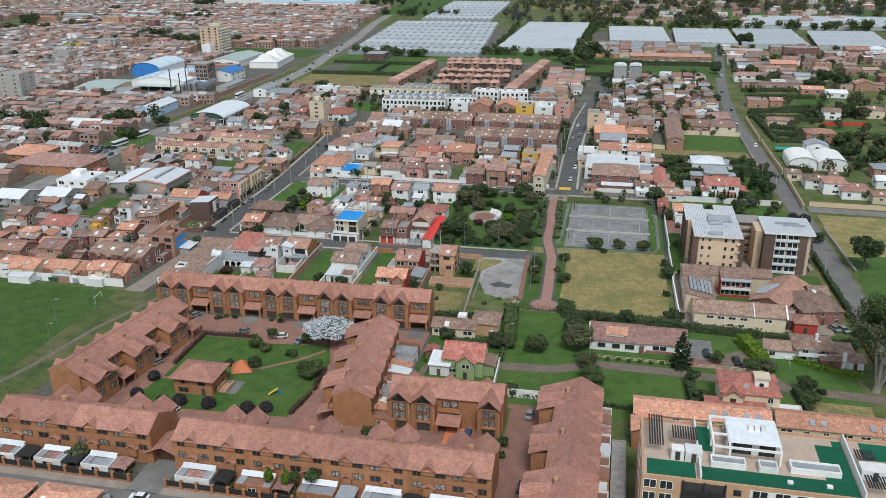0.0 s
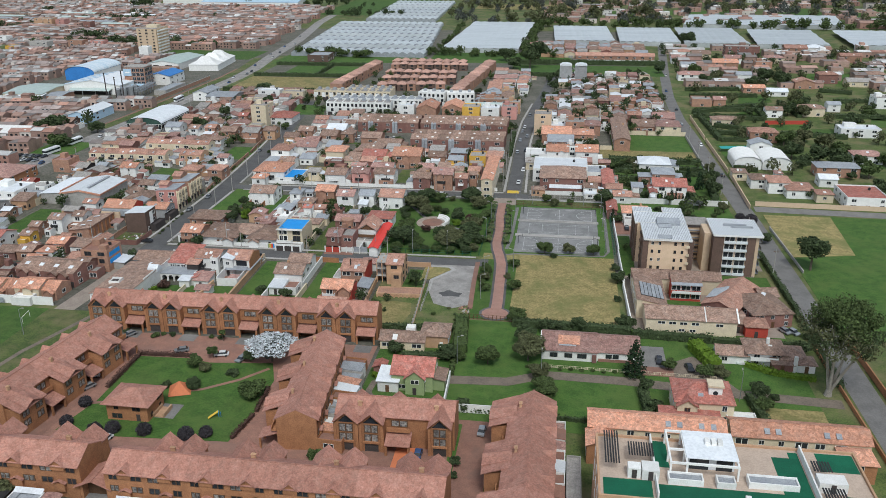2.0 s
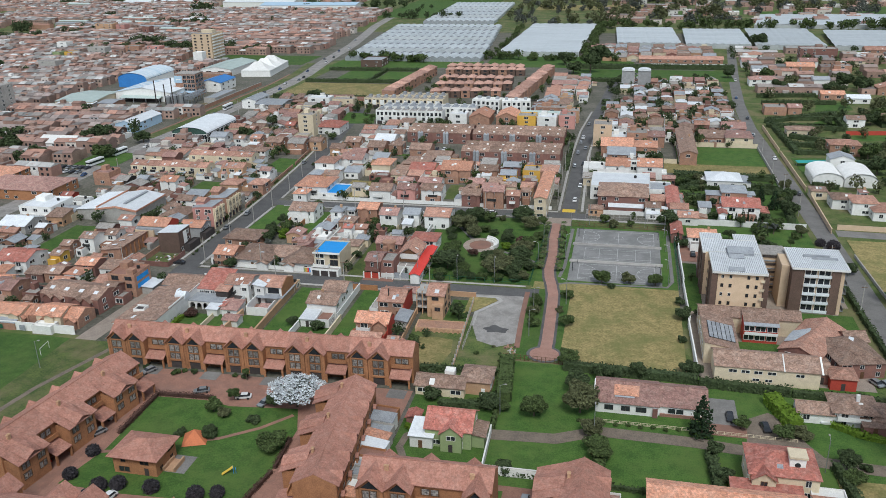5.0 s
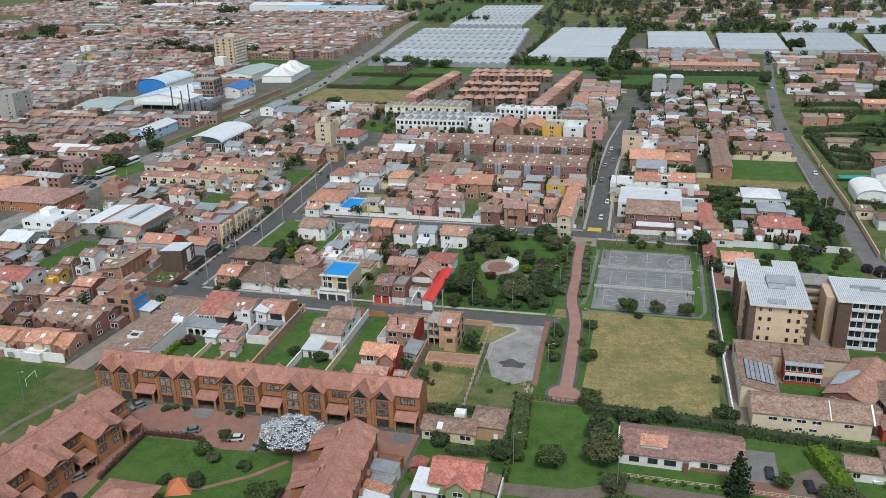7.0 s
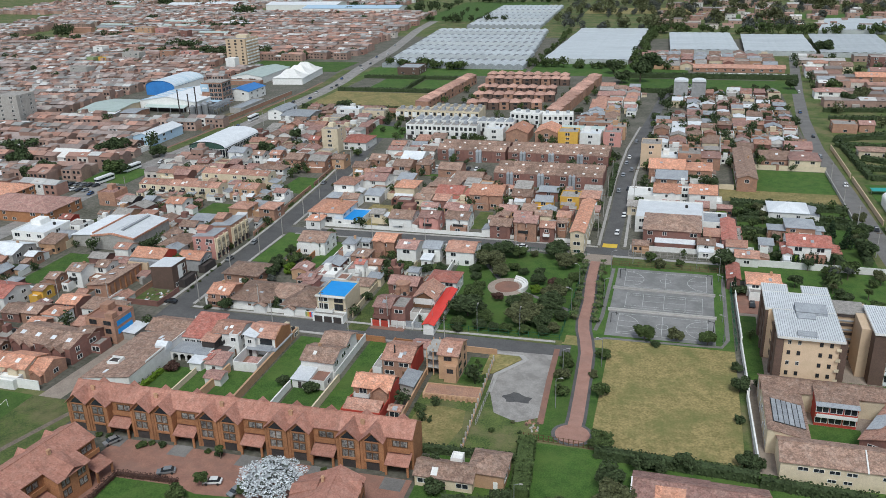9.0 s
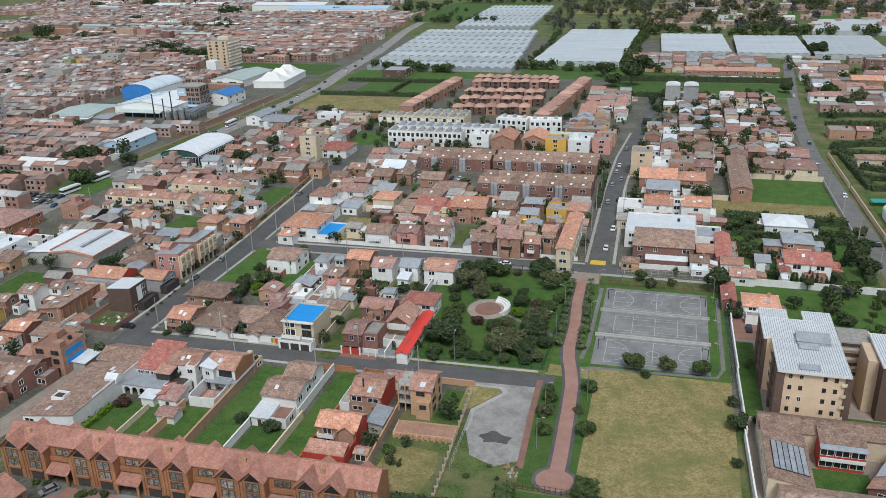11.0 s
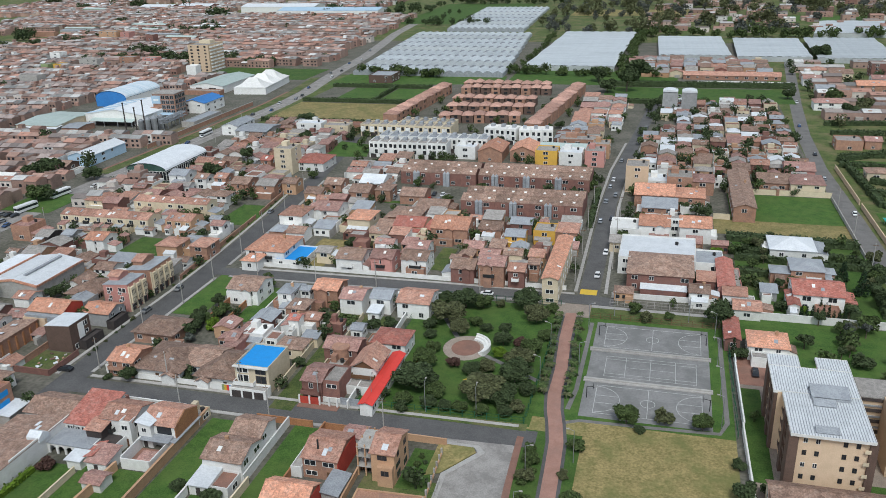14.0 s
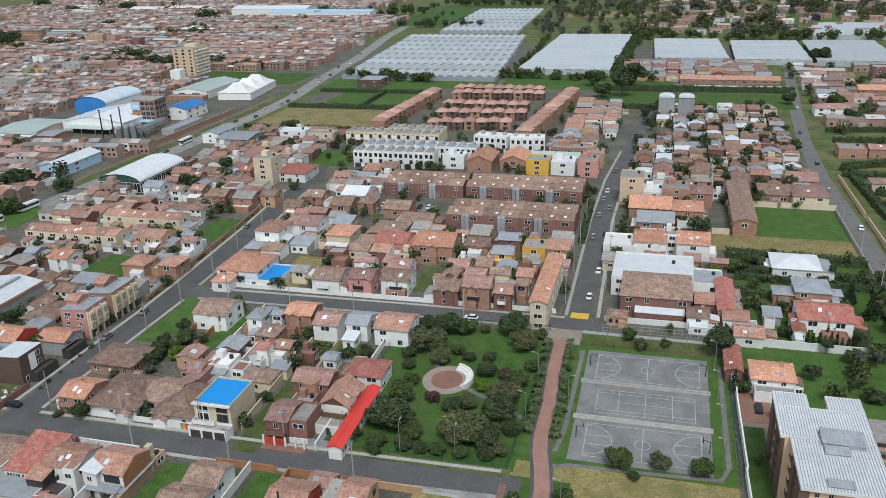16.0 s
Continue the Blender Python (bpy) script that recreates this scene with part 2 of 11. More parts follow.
# ---------------------------------------------------------------- mesh building
class Shape:
    """Collects corners and faces; each face has a material slot."""

    def __init__(self):
        self.v, self.f, self.m = [], [], []

    def add(self, verts, faces, slot=0):
        k = len(self.v)
        self.v += [tuple(p) for p in verts]
        self.f += [tuple(k + i for i in f) for f in faces]
        self.m += [slot] * len(faces)
        return self

    def box(self, x0, y0, z0, x1, y1, z1, slot=0):
        return self.add([(x0, y0, z0), (x1, y0, z0), (x1, y1, z0), (x0, y1, z0), (x0, y0, z1), (x1, y0, z1), (x1, y1, z1), (x0, y1, z1)],
                        [(3, 2, 1, 0), (4, 5, 6, 7), (0, 1, 5, 4), (1, 2, 6, 5), (2, 3, 7, 6), (3, 0, 4, 7)], slot)

    def prism(self, poly, z0, z1, slot=0):
        n = len(poly)
        return self.add([(x, y, z0) for x, y in poly] + [(x, y, z1) for x, y in poly],
                        [tuple(range(n - 1, -1, -1)), tuple(range(n, 2 * n))] + [(i, (i + 1) % n, n + (i + 1) % n, n + i) for i in range(n)], slot)

    def slab(self, quad, thick, slot=0):
        """A sloping slab: four corners of its top, and its thickness straight down."""
        q = [tuple(p) for p in quad]
        return self.add([(x, y, z - thick) for x, y, z in q] + q,
                        [(3, 2, 1, 0), (4, 5, 6, 7), (0, 1, 5, 4), (1, 2, 6, 5), (2, 3, 7, 6), (3, 0, 4, 7)], slot)

    def tube(self, a, b, r0, r1, n=8, slot=0):
        a, b = Vector(a), Vector(b)
        q = (b - a).to_track_quat("Z", "Y")
        ring = [q @ Vector((math.cos(2 * math.pi * i / n), math.sin(2 * math.pi * i / n), 0)) for i in range(n)]
        return self.add([a + r0 * p for p in ring] + [b + r1 * p for p in ring],
                        [tuple(range(n - 1, -1, -1)), tuple(range(n, 2 * n))] + [(i, (i + 1) % n, n + (i + 1) % n, n + i) for i in range(n)], slot)

    def mesh(self, name, *materials):
        me = bpy.data.meshes.new(name)
        me.from_pydata(self.v, [], self.f)
        for k in materials:
            me.materials.append(MATS[k])
        if len(materials) > 1:
            me.polygons.foreach_set("material_index", self.m)
        me.update()
        return me


def thing(name, x, y, z=0.0, yaw=0.0, label="", category="", group="", kind=""):
    e = new(name)
    e.matrix_world = pose(x, y, z, 0, 0, yaw)
    return tagged(e, label, category, group, kind)


def part(name, me, parent, m=None, label=""):
    o = new(name, me)
    o.parent = parent
    if m is not None:
        o.matrix_basis = m
    return tagged(o, label) if label else o


def solo(name, me, x=0, y=0, z=0, yaw=0, label="", category="", group="", kind=""):
    o = new(name, me)
    o.matrix_basis = pose(x, y, z, 0, 0, yaw)
    return tagged(o, label, category, group, kind)


def sheet(name, poly, z, material, label, category, kind="structure", base=-0.12):
    return solo(name, Shape().prism(poly, base, z).mesh(name, material), label=label, category=category, kind=kind)


def rect(x0, y0, x1, y1):
    return [(x0, y0), (x1, y0), (x1, y1), (x0, y1)]


def strip(points, width):
    """The outline of a road of that width along a line of points."""
    left, right = [], []
    for i, (x, y) in enumerate(points):
        a, b = points[max(0, i - 1)], points[min(len(points) - 1, i + 1)]
        dx, dy = b[0] - a[0], b[1] - a[1]
        s = width / 2 / math.hypot(dx, dy)
        left.append((x - dy * s, y + dx * s)), right.append((x + dy * s, y - dx * s))
    return right + left[::-1]


def ribbon(name, points, width, z, material, label, category, kind="structure"):
    """A road or path along a line: one closed strip made of quads."""
    o = strip(points, width)
    n = len(points)
    sh = Shape()
    for i in range(n - 1):
        sh.prism([o[i], o[i + 1], o[2 * n - 2 - i], o[2 * n - 1 - i]], -0.12, z)
    return solo(name, sh.mesh(name, material), label=label, category=category, kind=kind)


# windows and doors, one unit wide and high, facing -y
def unit_window(frame_mat, pane_mat="", rim=0.045, bar=True):
    """One moulded frame with its reveal; the pane closes it at the back, the bar stands in the middle."""
    s = Shape()
    k = 0.5 - rim
    loops = [[(-a, y, -a), (a, y, -a), (a, y, a), (-a, y, a)] for a, y in ((0.5, 0.05), (0.5, -0.07), (k, -0.07), (k, -0.01))]
    if not bar:
        s.add([p for q in loops for p in q], [(4 * r + i, 4 * r + (i + 1) % 4, 4 * r + 4 + (i + 1) % 4, 4 * r + 4 + i) for r in range(3) for i in range(4)])
    else:
        # two lights: the inner loops run round each half, and meet at the bar
        h = rim * 0.6
        vs = loops[0] + loops[1]
        for y in (-0.07, -0.01):
            vs += [(-k, y, -k), (-h, y, -k), (-h, y, k), (-k, y, k), (h, y, -k), (k, y, -k), (k, y, k), (h, y, k)]
        f = [(i, (i + 1) % 4, 4 + (i + 1) % 4, 4 + i) for i in range(4)]
        f += [(4, 5, 13, 12), (4, 12, 9), (4, 9, 8), (4, 8, 11, 7), (7, 11, 10), (7, 10, 15), (7, 15, 14), (7, 14, 6), (6, 14, 13, 5), (9, 12, 15, 10)]
        for b in (8, 12):
            f += [(b + i, b + (i + 1) % 4, b + 8 + (i + 1) % 4, b + 8 + i) for i in range(4)]
        s.add(vs, f)
    if pane_mat:
        n = len(s.v) - (8 if bar else 4)
        s.f += [(n, n + 1, n + 2, n + 3), (n + 4, n + 5, n + 6, n + 7)] if bar else [(n, n + 1, n + 2, n + 3)]
        s.m += [1, 1] if bar else [1]
        return s.mesh("window", frame_mat, pane_mat)
    return s.mesh("window", frame_mat)


WINDOW = {k: unit_window(k, rim=0.07) for k in ("white", "dark", "timber", "steel")}
PANE_CURTAIN = Shape().box(-0.45, -0.005, -0.45, 0.45, 0.04, 0.45).mesh("pane", "curtain")
PANE = Shape().box(-0.45, -0.005, -0.45, 0.45, 0.04, 0.45).mesh("pane", "glass")
WINDOW_CURTAIN = [unit_window("timber", k, 0.07) for k in ("glass", "curtain")]
WINDOW_FAR = {k: unit_window(k, "glass") for k in WINDOW}
DOOR = {k: Shape().box(-0.5, -0.06, 0, 0.5, 0.05, 1).box(-0.38, -0.09, 0.08, 0.38, -0.06, 0.45).box(-0.38, -0.09, 0.55, 0.38, -0.06, 0.92).mesh("door", k) for k in ("timber", "white", "dark", "red_paint")}
CHIMNEY = Shape().box(-0.4, -0.3, -1.2, 0.4, 0.3, 0.9).box(-0.48, -0.38, 0.9, 0.48, 0.38, 1.02).box(-0.25, -0.18, 1.02, 0.25, 0.18, 1.2).mesh("chimney", "brick_pale")
TANK = Shape().tube((0, 0, 0), (0, 0, 1.0), 0.55, 0.6, 10).tube((0, 0, 1.0), (0, 0, 1.2), 0.6, 0.2, 10).mesh("water_tank", "iron_dark")


def put_window(parent, x, y, z, turn, w, h, frame_mat="white", near=True):
    m = pose(x, y, z, 0, 0, turn) @ Matrix.Diagonal((w, 1, h, 1))
    if near:
        o = part("window", WINDOW[frame_mat], parent, m)
        part("pane", PANE, o)
    else:
        o = part("window", WINDOW_FAR[frame_mat], parent, m)
    return o


WALL_WORD = {"brick": "orange brick", "brick_red": "red brick", "brick_pale": "pale brick", "white": "white painted", "cream": "cream plastered", "tan": "tan plastered", "yellow": "yellow painted",
             "grey": "grey plastered", "dark": "dark clad", "umber": "dark brown clad", "pink": "pink plastered", "green_paint": "green painted", "concrete": "bare concrete", "red_paint": "red painted", "brick_house": "weathered brick", "sky_blue": "pale blue clad", "steel": "grey steel"}
ROOF_WORD = {"metal_green": "pale green sheet-metal roof", "tile_complex": "terracotta tile roof", "tile_brown": "weathered brown tile roof", "tile_terracotta": "terracotta tile roof", "tile_orange": "bright orange tile roof", "tile_red": "red tile roof", "estate_tile": "pale terracotta tile roof",
             "tile_rose": "faded rose tile roof", "metal_white": "white sheet-metal roof", "metal_grey": "grey sheet-metal roof", "metal_blue": "blue sheet-metal roof", "blue_bright": "bright blue roof",
             "sky_blue": "pale blue roof", "red_bright": "bright red roof", "slab_roof": "flat grey roof", "concrete": "flat concrete roof", "paving": "paved flat roof", "white": "white roof", "paving_red": "red tiled terrace"}


def roof_shape(kind, w, d, h, rh, over, thick=0.16):
    """Roof slabs over a body w by d with its eaves at h. Kinds: gx, gy (ridge along x or y), hip, flat, and shed slopes s, n, e, w."""
    s = Shape()
    X, Y = w / 2 + over, d / 2 + over
    if kind == "gx":
        z0, z1 = h - rh * over / (d / 2) + thick, h + rh + thick
        s.slab([(-X, -Y, z0), (X, -Y, z0), (X, 0, z1), (-X, 0, z1)], thick)
        s.slab([(-X, 0, z1), (X, 0, z1), (X, Y, z0), (-X, Y, z0)], thick)
        s.box(-X, -0.14, z1 - 0.05, X, 0.14, z1 + 0.09)
    elif kind == "gy":
        z0, z1 = h - rh * over / (w / 2) + thick, h + rh + thick
        s.slab([(-X, -Y, z0), (0, -Y, z1), (0, Y, z1), (-X, Y, z0)], thick)
        s.slab([(0, -Y, z1), (X, -Y, z0), (X, Y, z0), (0, Y, z1)], thick)
        s.box(-0.14, -Y, z1 - 0.05, 0.14, Y, z1 + 0.09)
    elif kind == "hip":
        z0, z1 = h, h + rh + 0.1
        k = min(X, Y)
        a, b = (X - k, 0) if X > Y else (0, Y - k)
        a, b = max(a, 0.05), max(b, 0.05)
        base = [(-X, -Y, z0 - thick), (X, -Y, z0 - thick), (X, Y, z0 - thick), (-X, Y, z0 - thick)]
        top = [(-X, -Y, z0), (X, -Y, z0), (X, Y, z0), (-X, Y, z0)]
        rid = [(-a, -b, z1), (a, -b, z1), (a, b, z1), (-a, b, z1)]
        s.add(base + top + rid, [(3, 2, 1, 0), (0, 1, 5, 4), (1, 2, 6, 5), (2, 3, 7, 6), (3, 0, 4, 7), (4, 5, 9, 8), (5, 6, 10, 9), (6, 7, 11, 10), (7, 4, 8, 11), (8, 9, 10, 11)])
    elif kind == "flat":
        s.box(-w / 2 + 0.2, -d / 2 + 0.2, h - 0.4, w / 2 - 0.2, d / 2 - 0.2, h - 0.25)
    else:
        t = thick
        lo, hi = h + t, h + rh + t
        z = {"s": (lo, lo, hi, hi), "n": (hi, hi, lo, lo), "e": (hi, lo, lo, hi), "w": (lo, hi, hi, lo)}[kind]
        s.slab([(-X, -Y, z[0]), (X, -Y, z[1]), (X, Y, z[2]), (-X, Y, z[3])], t)
    return s


def wall_shape(kind, w, d, h, rh):
    s = Shape()
    X, Y = w / 2, d / 2
    if kind == "gx":
        s.add([(x, y, z) for x in (-X, X) for y, z in ((-Y, 0), (Y, 0), (Y, h), (0, h + rh), (-Y, h))],
              [(4, 3, 2, 1, 0), (5, 6, 7, 8, 9), (0, 1, 6, 5), (1, 2, 7, 6), (2, 3, 8, 7), (3, 4, 9, 8), (4, 0, 5, 9)])
    elif kind == "gy":
        s.add([(x, y, z) for y in (-Y, Y) for x, z in ((-X, 0), (X, 0), (X, h), (0, h + rh), (-X, h))],
              [(0, 1, 2, 3, 4), (9, 8, 7, 6, 5), (5, 6, 1, 0), (6, 7, 2, 1), (7, 8, 3, 2), (8, 9, 4, 3), (9, 5, 0, 4)])
    elif kind == "hip":
        s.box(-X, -Y, 0, X, Y, h - 0.1)
    elif kind == "flat":
        s.box(-X, -Y, 0, X, Y, h - 0.4)
        for x0, y0, x1, y1 in ((-X, -Y, X, -Y + 0.2), (-X, Y - 0.2, X, Y), (-X, -Y + 0.2, -X + 0.2, Y - 0.2), (X - 0.2, -Y + 0.2, X, Y - 0.2)):
            s.box(x0, y0, h - 0.4, x1, y1, h + 0.25)
    else:
        z = {"s": (h, h, h + rh, h + rh), "n": (h + rh, h + rh, h, h), "e": (h + rh, h, h, h + rh), "w": (h, h + rh, h + rh, h)}[kind]
        s.add([(-X, -Y, 0), (X, -Y, 0), (X, Y, 0), (-X, Y, 0), (-X, -Y, z[0]), (X, -Y, z[1]), (X, Y, z[2]), (-X, Y, z[3])],
              [(3, 2, 1, 0), (4, 5, 6, 7), (0, 1, 5, 4), (1, 2, 6, 5), (2, 3, 7, 6), (3, 0, 4, 7)])
    return s


PLACED = []
HAND = []


def house(x, y, w, d, h, roof="gx", wall="white", tiles="tile_brown", rh=None, yaw=0.0, near=True, frames="white", label="", name="house", over=0.4, chimney=None, door="s", windows=True, group="", parent=None, z=0.0, faces="", fill=0.85):
    """A house of w (along x) by d (along y) with its eaves at h. With parent, it becomes a wing of that house."""
    floors = max(1, round(h / 2.8))
    faces = faces or ("se" if x < 0 else "sw" if x > 30 else "sew")
    PLACED.append((x - w / 2, y - d / 2, x + w / 2, y + d / 2))
    if rh is None:
        rh = 0.0 if roof == "flat" else 0.32 * (d if roof == "gx" else w if roof == "gy" else min(w, d)) / (1 if roof in "senw" else 2) * (1.0 if roof in ("gx", "gy", "hip") else 0.5)
    rng = random.Random(round(x * 31 + y * 17 + w * 7))
    wide = (1.2, 1.6, 2.2, 2.8) if near else (1.5, 2.0, 2.6)
    m = pose(x, y, z, 0, 0, yaw)
    if parent is None:
        storeys = ("single-storey", "two-storey", "three-storey", "four-storey", "five-storey", "six-storey")[min(floors, 6) - 1]
        o = thing(name, x, y, z, yaw, label or f"{WALL_WORD[wall]} {storeys} house with {ROOF_WORD[tiles]}", "house", group)
        body = part("wall", wall_shape(roof, w, d, h, rh).mesh("wall", wall), o)
        part("roof", roof_shape(roof, w, d, h, rh, over).mesh("roof", tiles), o)
        host = o
    else:
        o = parent
        inv = o.matrix_basis.inverted() @ m
        host = part("wing", wall_shape(roof, w, d, h, rh).mesh("wing", wall), o, inv)
        part("roof", roof_shape(roof, w, d, h, rh, over).mesh("roof", tiles), host)
    if windows:
        fh = h / floors
        for side, span, off, turn in (("s", w, d / 2, 0), ("e", d, w / 2, 90), ("n", w, d / 2, 180), ("w", d, w / 2, -90)):
            if side not in faces:
                continue
            n = max(1, int(span / (3.8 if near else 5.0 if y < 60 else 6.6)))
            for fl in range(floors):
                for i in range(n):
                    if rng.random() > fill:
                        continue
                    u = (i + 0.5) / n * span - span / 2 + rng.uniform(-0.2, 0.2)
                    ww, wh = rng.choice(wide), rng.choice((1.2, 1.4, 1.6))
                    ww = min(ww, span / n * 0.8)
                    q = pose(0, 0, 0, 0, 0, turn) @ Vector((u, -off - 0.01, fl * fh + fh * 0.55))
                    if side == door and fl == 0 and i == n // 2 and near:
                        part("door", DOOR[rng.choice(("timber", "white", "dark"))], host, pose(q.x, q.y, 0.02, 0, 0, turn) @ Matrix.Diagonal((1.0, 1, 2.1, 1)))
                    else:
                        put_window(host, q.x, q.y, q.z, turn, ww, wh, frames, False)
    if roof in ("gx", "gy", "hip") and tiles.startswith("tile") and parent is None and name == "house" and rng.random() < 0.75:
        for k in range(rng.choice((1, 1, 1, 2))):
            a, b = rng.uniform(-0.3, 0.3), rng.uniform(0.3, 0.7)
            sw, sl = rng.uniform(0.35, 0.7), rng.uniform(0.4, 0.9)
            if roof == "gy":
                sx = 1 if x < 16 else -1
                q = [(sx * w / 2 * (1 - b) + i * sl, a * d + j * sw) for i, j in ((-1, -1), (1, -1), (1, 1), (-1, 1))]
                lift = [h + rh * (1 - abs(p) / (w / 2)) + 0.26 for p, _ in q]
            else:
                q = [(a * w * 0.7 + i * sw, -d / 2 * (1 - b) + j * sl) for i, j in ((-1, -1), (1, -1), (1, 1), (-1, 1))]
                lift = [h + rh * (1 - abs(p) / (d / 2)) + 0.26 for _, p in q]
            part("skylight", Shape().slab([(p[0], p[1], z_) for p, z_ in zip(q, lift)], 0.1).mesh("skylight", rng.choice(("white", "metal_white", "metal_grey"))), host)
    if roof == "flat" and name == "house" and parent is None and min(w, d) > 4 and tiles != "blue_bright":
        part("water_tank", TANK, host, pose(w * 0.25, d * 0.2, h - 0.26))
        if rng.random() < 0.6:
            part("stair_box", Shape().box(-w * 0.35, d * 0.05, h - 0.3, -w * 0.05, d * 0.4, h + 1.9).mesh("stair_box", wall), host)
    if name == "house" and parent is None and windows and not label:
        HAND.append((o, x, y, w, d, h, roof, wall, tiles, rh, near))
    if chimney:
        part("chimney", CHIMNEY, host, pose(chimney[0], chimney[1], h + rh * 0.75))
    return o


def free(x0, y0, x1, y1, gap=1.0, but=None):
    return all(p is but or x1 + gap < p[0] or x0 - gap > p[2] or y1 + gap < p[1] or y0 - gap > p[3] for p in PLACED)


def gable_bay(host, cx, y0, y1, W, e, r, wall, tiles, name="dormer"):
    """A cross gable facing -y, from y0 (front) to y1, half width W, eaves e, rise r."""
    g = part(name, Shape().add([(cx + x, y, z) for y in (y0, y1) for x, z in ((-W, 0), (W, 0), (W, e), (0, e + r), (-W, e))],
                               [(0, 1, 2, 3, 4), (9, 8, 7, 6, 5), (5, 6, 1, 0), (6, 7, 2, 1), (7, 8, 3, 2), (8, 9, 4, 3), (9, 5, 0, 4)]).mesh(name, wall), host)
    o, t = 0.35, 0.14
    lo, hi = e - o * r / W + t, e + r + t
    part("roof", Shape().slab([(cx - W - o, y0 - 0.45, lo), (cx, y0 - 0.45, hi), (cx, y1, hi), (cx - W - o, y1, lo)], t).slab([(cx, y0 - 0.45, hi), (cx + W + o, y0 - 0.45, lo), (cx + W + o, y1, lo), (cx, y1, hi)], t).mesh("roof", tiles), g)
    return g


def balcony(host, x0, x1, y, z, depth, material):
    s = Shape().box(x0, y - depth, z - 0.18, x1, y, z).box(x0, y - depth, z, x1, y - depth + 0.12, z + 0.95)
    s.box(x0, y - depth + 0.12, z, x0 + 0.12, y, z + 0.95).box(x1 - 0.12, y - depth + 0.12, z, x1, y, z + 0.95)
    return part("balcony", s.mesh("balcony", material), host)


def enrich(seed=77):
    """Porches, lean-tos, terraces, cross gables and balconies that grew onto the houses, where the plots leave room."""
    rng = random.Random(seed)
    for o, x, y, w, d, h, roof, wall, tiles, rh, near in list(HAND):
        if y > 130 or x > 100:
            continue
        own = (x - w / 2, y - d / 2, x + w / 2, y + d / 2)
        own = next((p for p in PLACED if all(abs(a - b) < 1e-6 for a, b in zip(p, own))), None)
        count = 0
        for side in rng.sample("sssnew", 6):
            if count >= 2:
                break
            span = w if side in "sn" else d
            a, b = rng.uniform(0.45, 0.95) * span, rng.uniform(2.0, 4.2)
            off = rng.uniform(-0.5, 0.5) * (span - a)
            cx, cy, ww, dd = {"s": (x + off, y - d / 2 - b / 2, a, b), "n": (x + off, y + d / 2 + b / 2, a, b), "e": (x + w / 2 + b / 2, y + off, b, a), "w": (x - w / 2 - b / 2, y + off, b, a)}[side]
            if not free(cx - ww / 2, cy - dd / 2, cx + ww / 2, cy + dd / 2, 0.05, own):
                continue
            kind = rng.choice(("flat", "flat", side, side))
            t = rng.choice(("paving_red", "slab_roof", "concrete", "white")) if kind == "flat" else rng.choice((tiles, "metal_grey", "metal_white", "tile_brown", "tile_rose"))
            hh = rng.uniform(2.3, 3.0)
            if kind == "flat" or kind == side:
                slope = kind if kind == "flat" else {"s": "s", "n": "n", "e": "e", "w": "w"}[side]
                house(cx, cy, ww, dd, hh, slope, rng.choice((wall, wall, "white", "brick_house")), t, parent=o, near=False, rh=0.0 if kind == "flat" else 0.7, over=0.12, faces="s", fill=0.25)
            count += 1
        if roof == "gx" and h > 4 and w > 6 and rng.random() < 0.5:
            W = rng.uniform(1.2, 1.8)
            r = rh * W / (d / 2) * 1.25
            gable_bay(o, rng.uniform(-0.25, 0.25) * w, -d / 2 - rng.uniform(0.3, 0.9), -d * 0.08, W, h - 0.1, r, wall, tiles)
        if h > 5 and "t" not in roof[:2] and rng.random() < 0.4 and y < 60:
            u = rng.uniform(-0.2, 0.2) * w
            balcony(o, u - w * 0.22, u + w * 0.22, -d / 2, h * 0.5, rng.uniform(0.9, 1.4), rng.choice((wall, "white", "iron_dark")))

# ---------------------------------------------------------------- ground, roads, fields
solo("ground", Shape().prism(rect(-4000, -1500, 4000, 4500), -3.0, 0.0).mesh("ground", "rough_grass"), label="rough grassland that reaches the horizon", category="ground", kind="structure")
sheet("ground_town", rect(-760, -75, 84, 640), 0.03, "soil_town", "bare trodden earth and concrete between the houses", "ground")
sheet("ground_town_east", rect(84, 15, 420, 520), 0.028, "rough_grass", "rough grass between the eastern houses", "ground")
sheet("ground_town_south", rect(-140, -260, -27, -69.5), 0.035, "soil_town", "bare earth and paving between the houses", "ground")

ribbon("road_east", [(98, -260), (97, -158), (96, -78), (94.5, -4), (92, 60), (90.5, 110), (87.5, 190), (88.8, 260), (94.4, 345), (101.5, 430), (112, 560)], 7.4, 0.08, "asphalt_pale", "grey asphalt road with a pale worn surface", "road")
ribbon("road_east_branch", [(99, 11), (160, 8), (300, 2)], 7, 0.075, "asphalt_pale", "grey asphalt side road", "road")
ribbon("road_north", [(-5.4, 14), (-5.6, 60), (-6.6, 115), (-5.4, 170), (-1.6, 225), (1.6, 270), (6, 338)], 6.6, 0.08, "asphalt", "dark grey asphalt street between house rows", "road")
ribbon("road_cross", [(-137, 14), (-60, 16), (3, 16)], 6.5, 0.085, "asphalt", "dark grey asphalt street along the park", "road")
ribbon("road_park", [(-142, -67), (-100, -66.5), (-50, -66), (-9, -65)], 7.0, 0.085, "asphalt", "dark asphalt residential street", "road")
ribbon("road_west", [(-138.2, -76), (-139.4, -40), (-139.7, -5), (-140.8, 20), (-144, 80), (-149.5, 130), (-156, 180), (-160, 215)], 8.0, 0.08, "asphalt", "dark grey asphalt street with pale kerbs", "road")
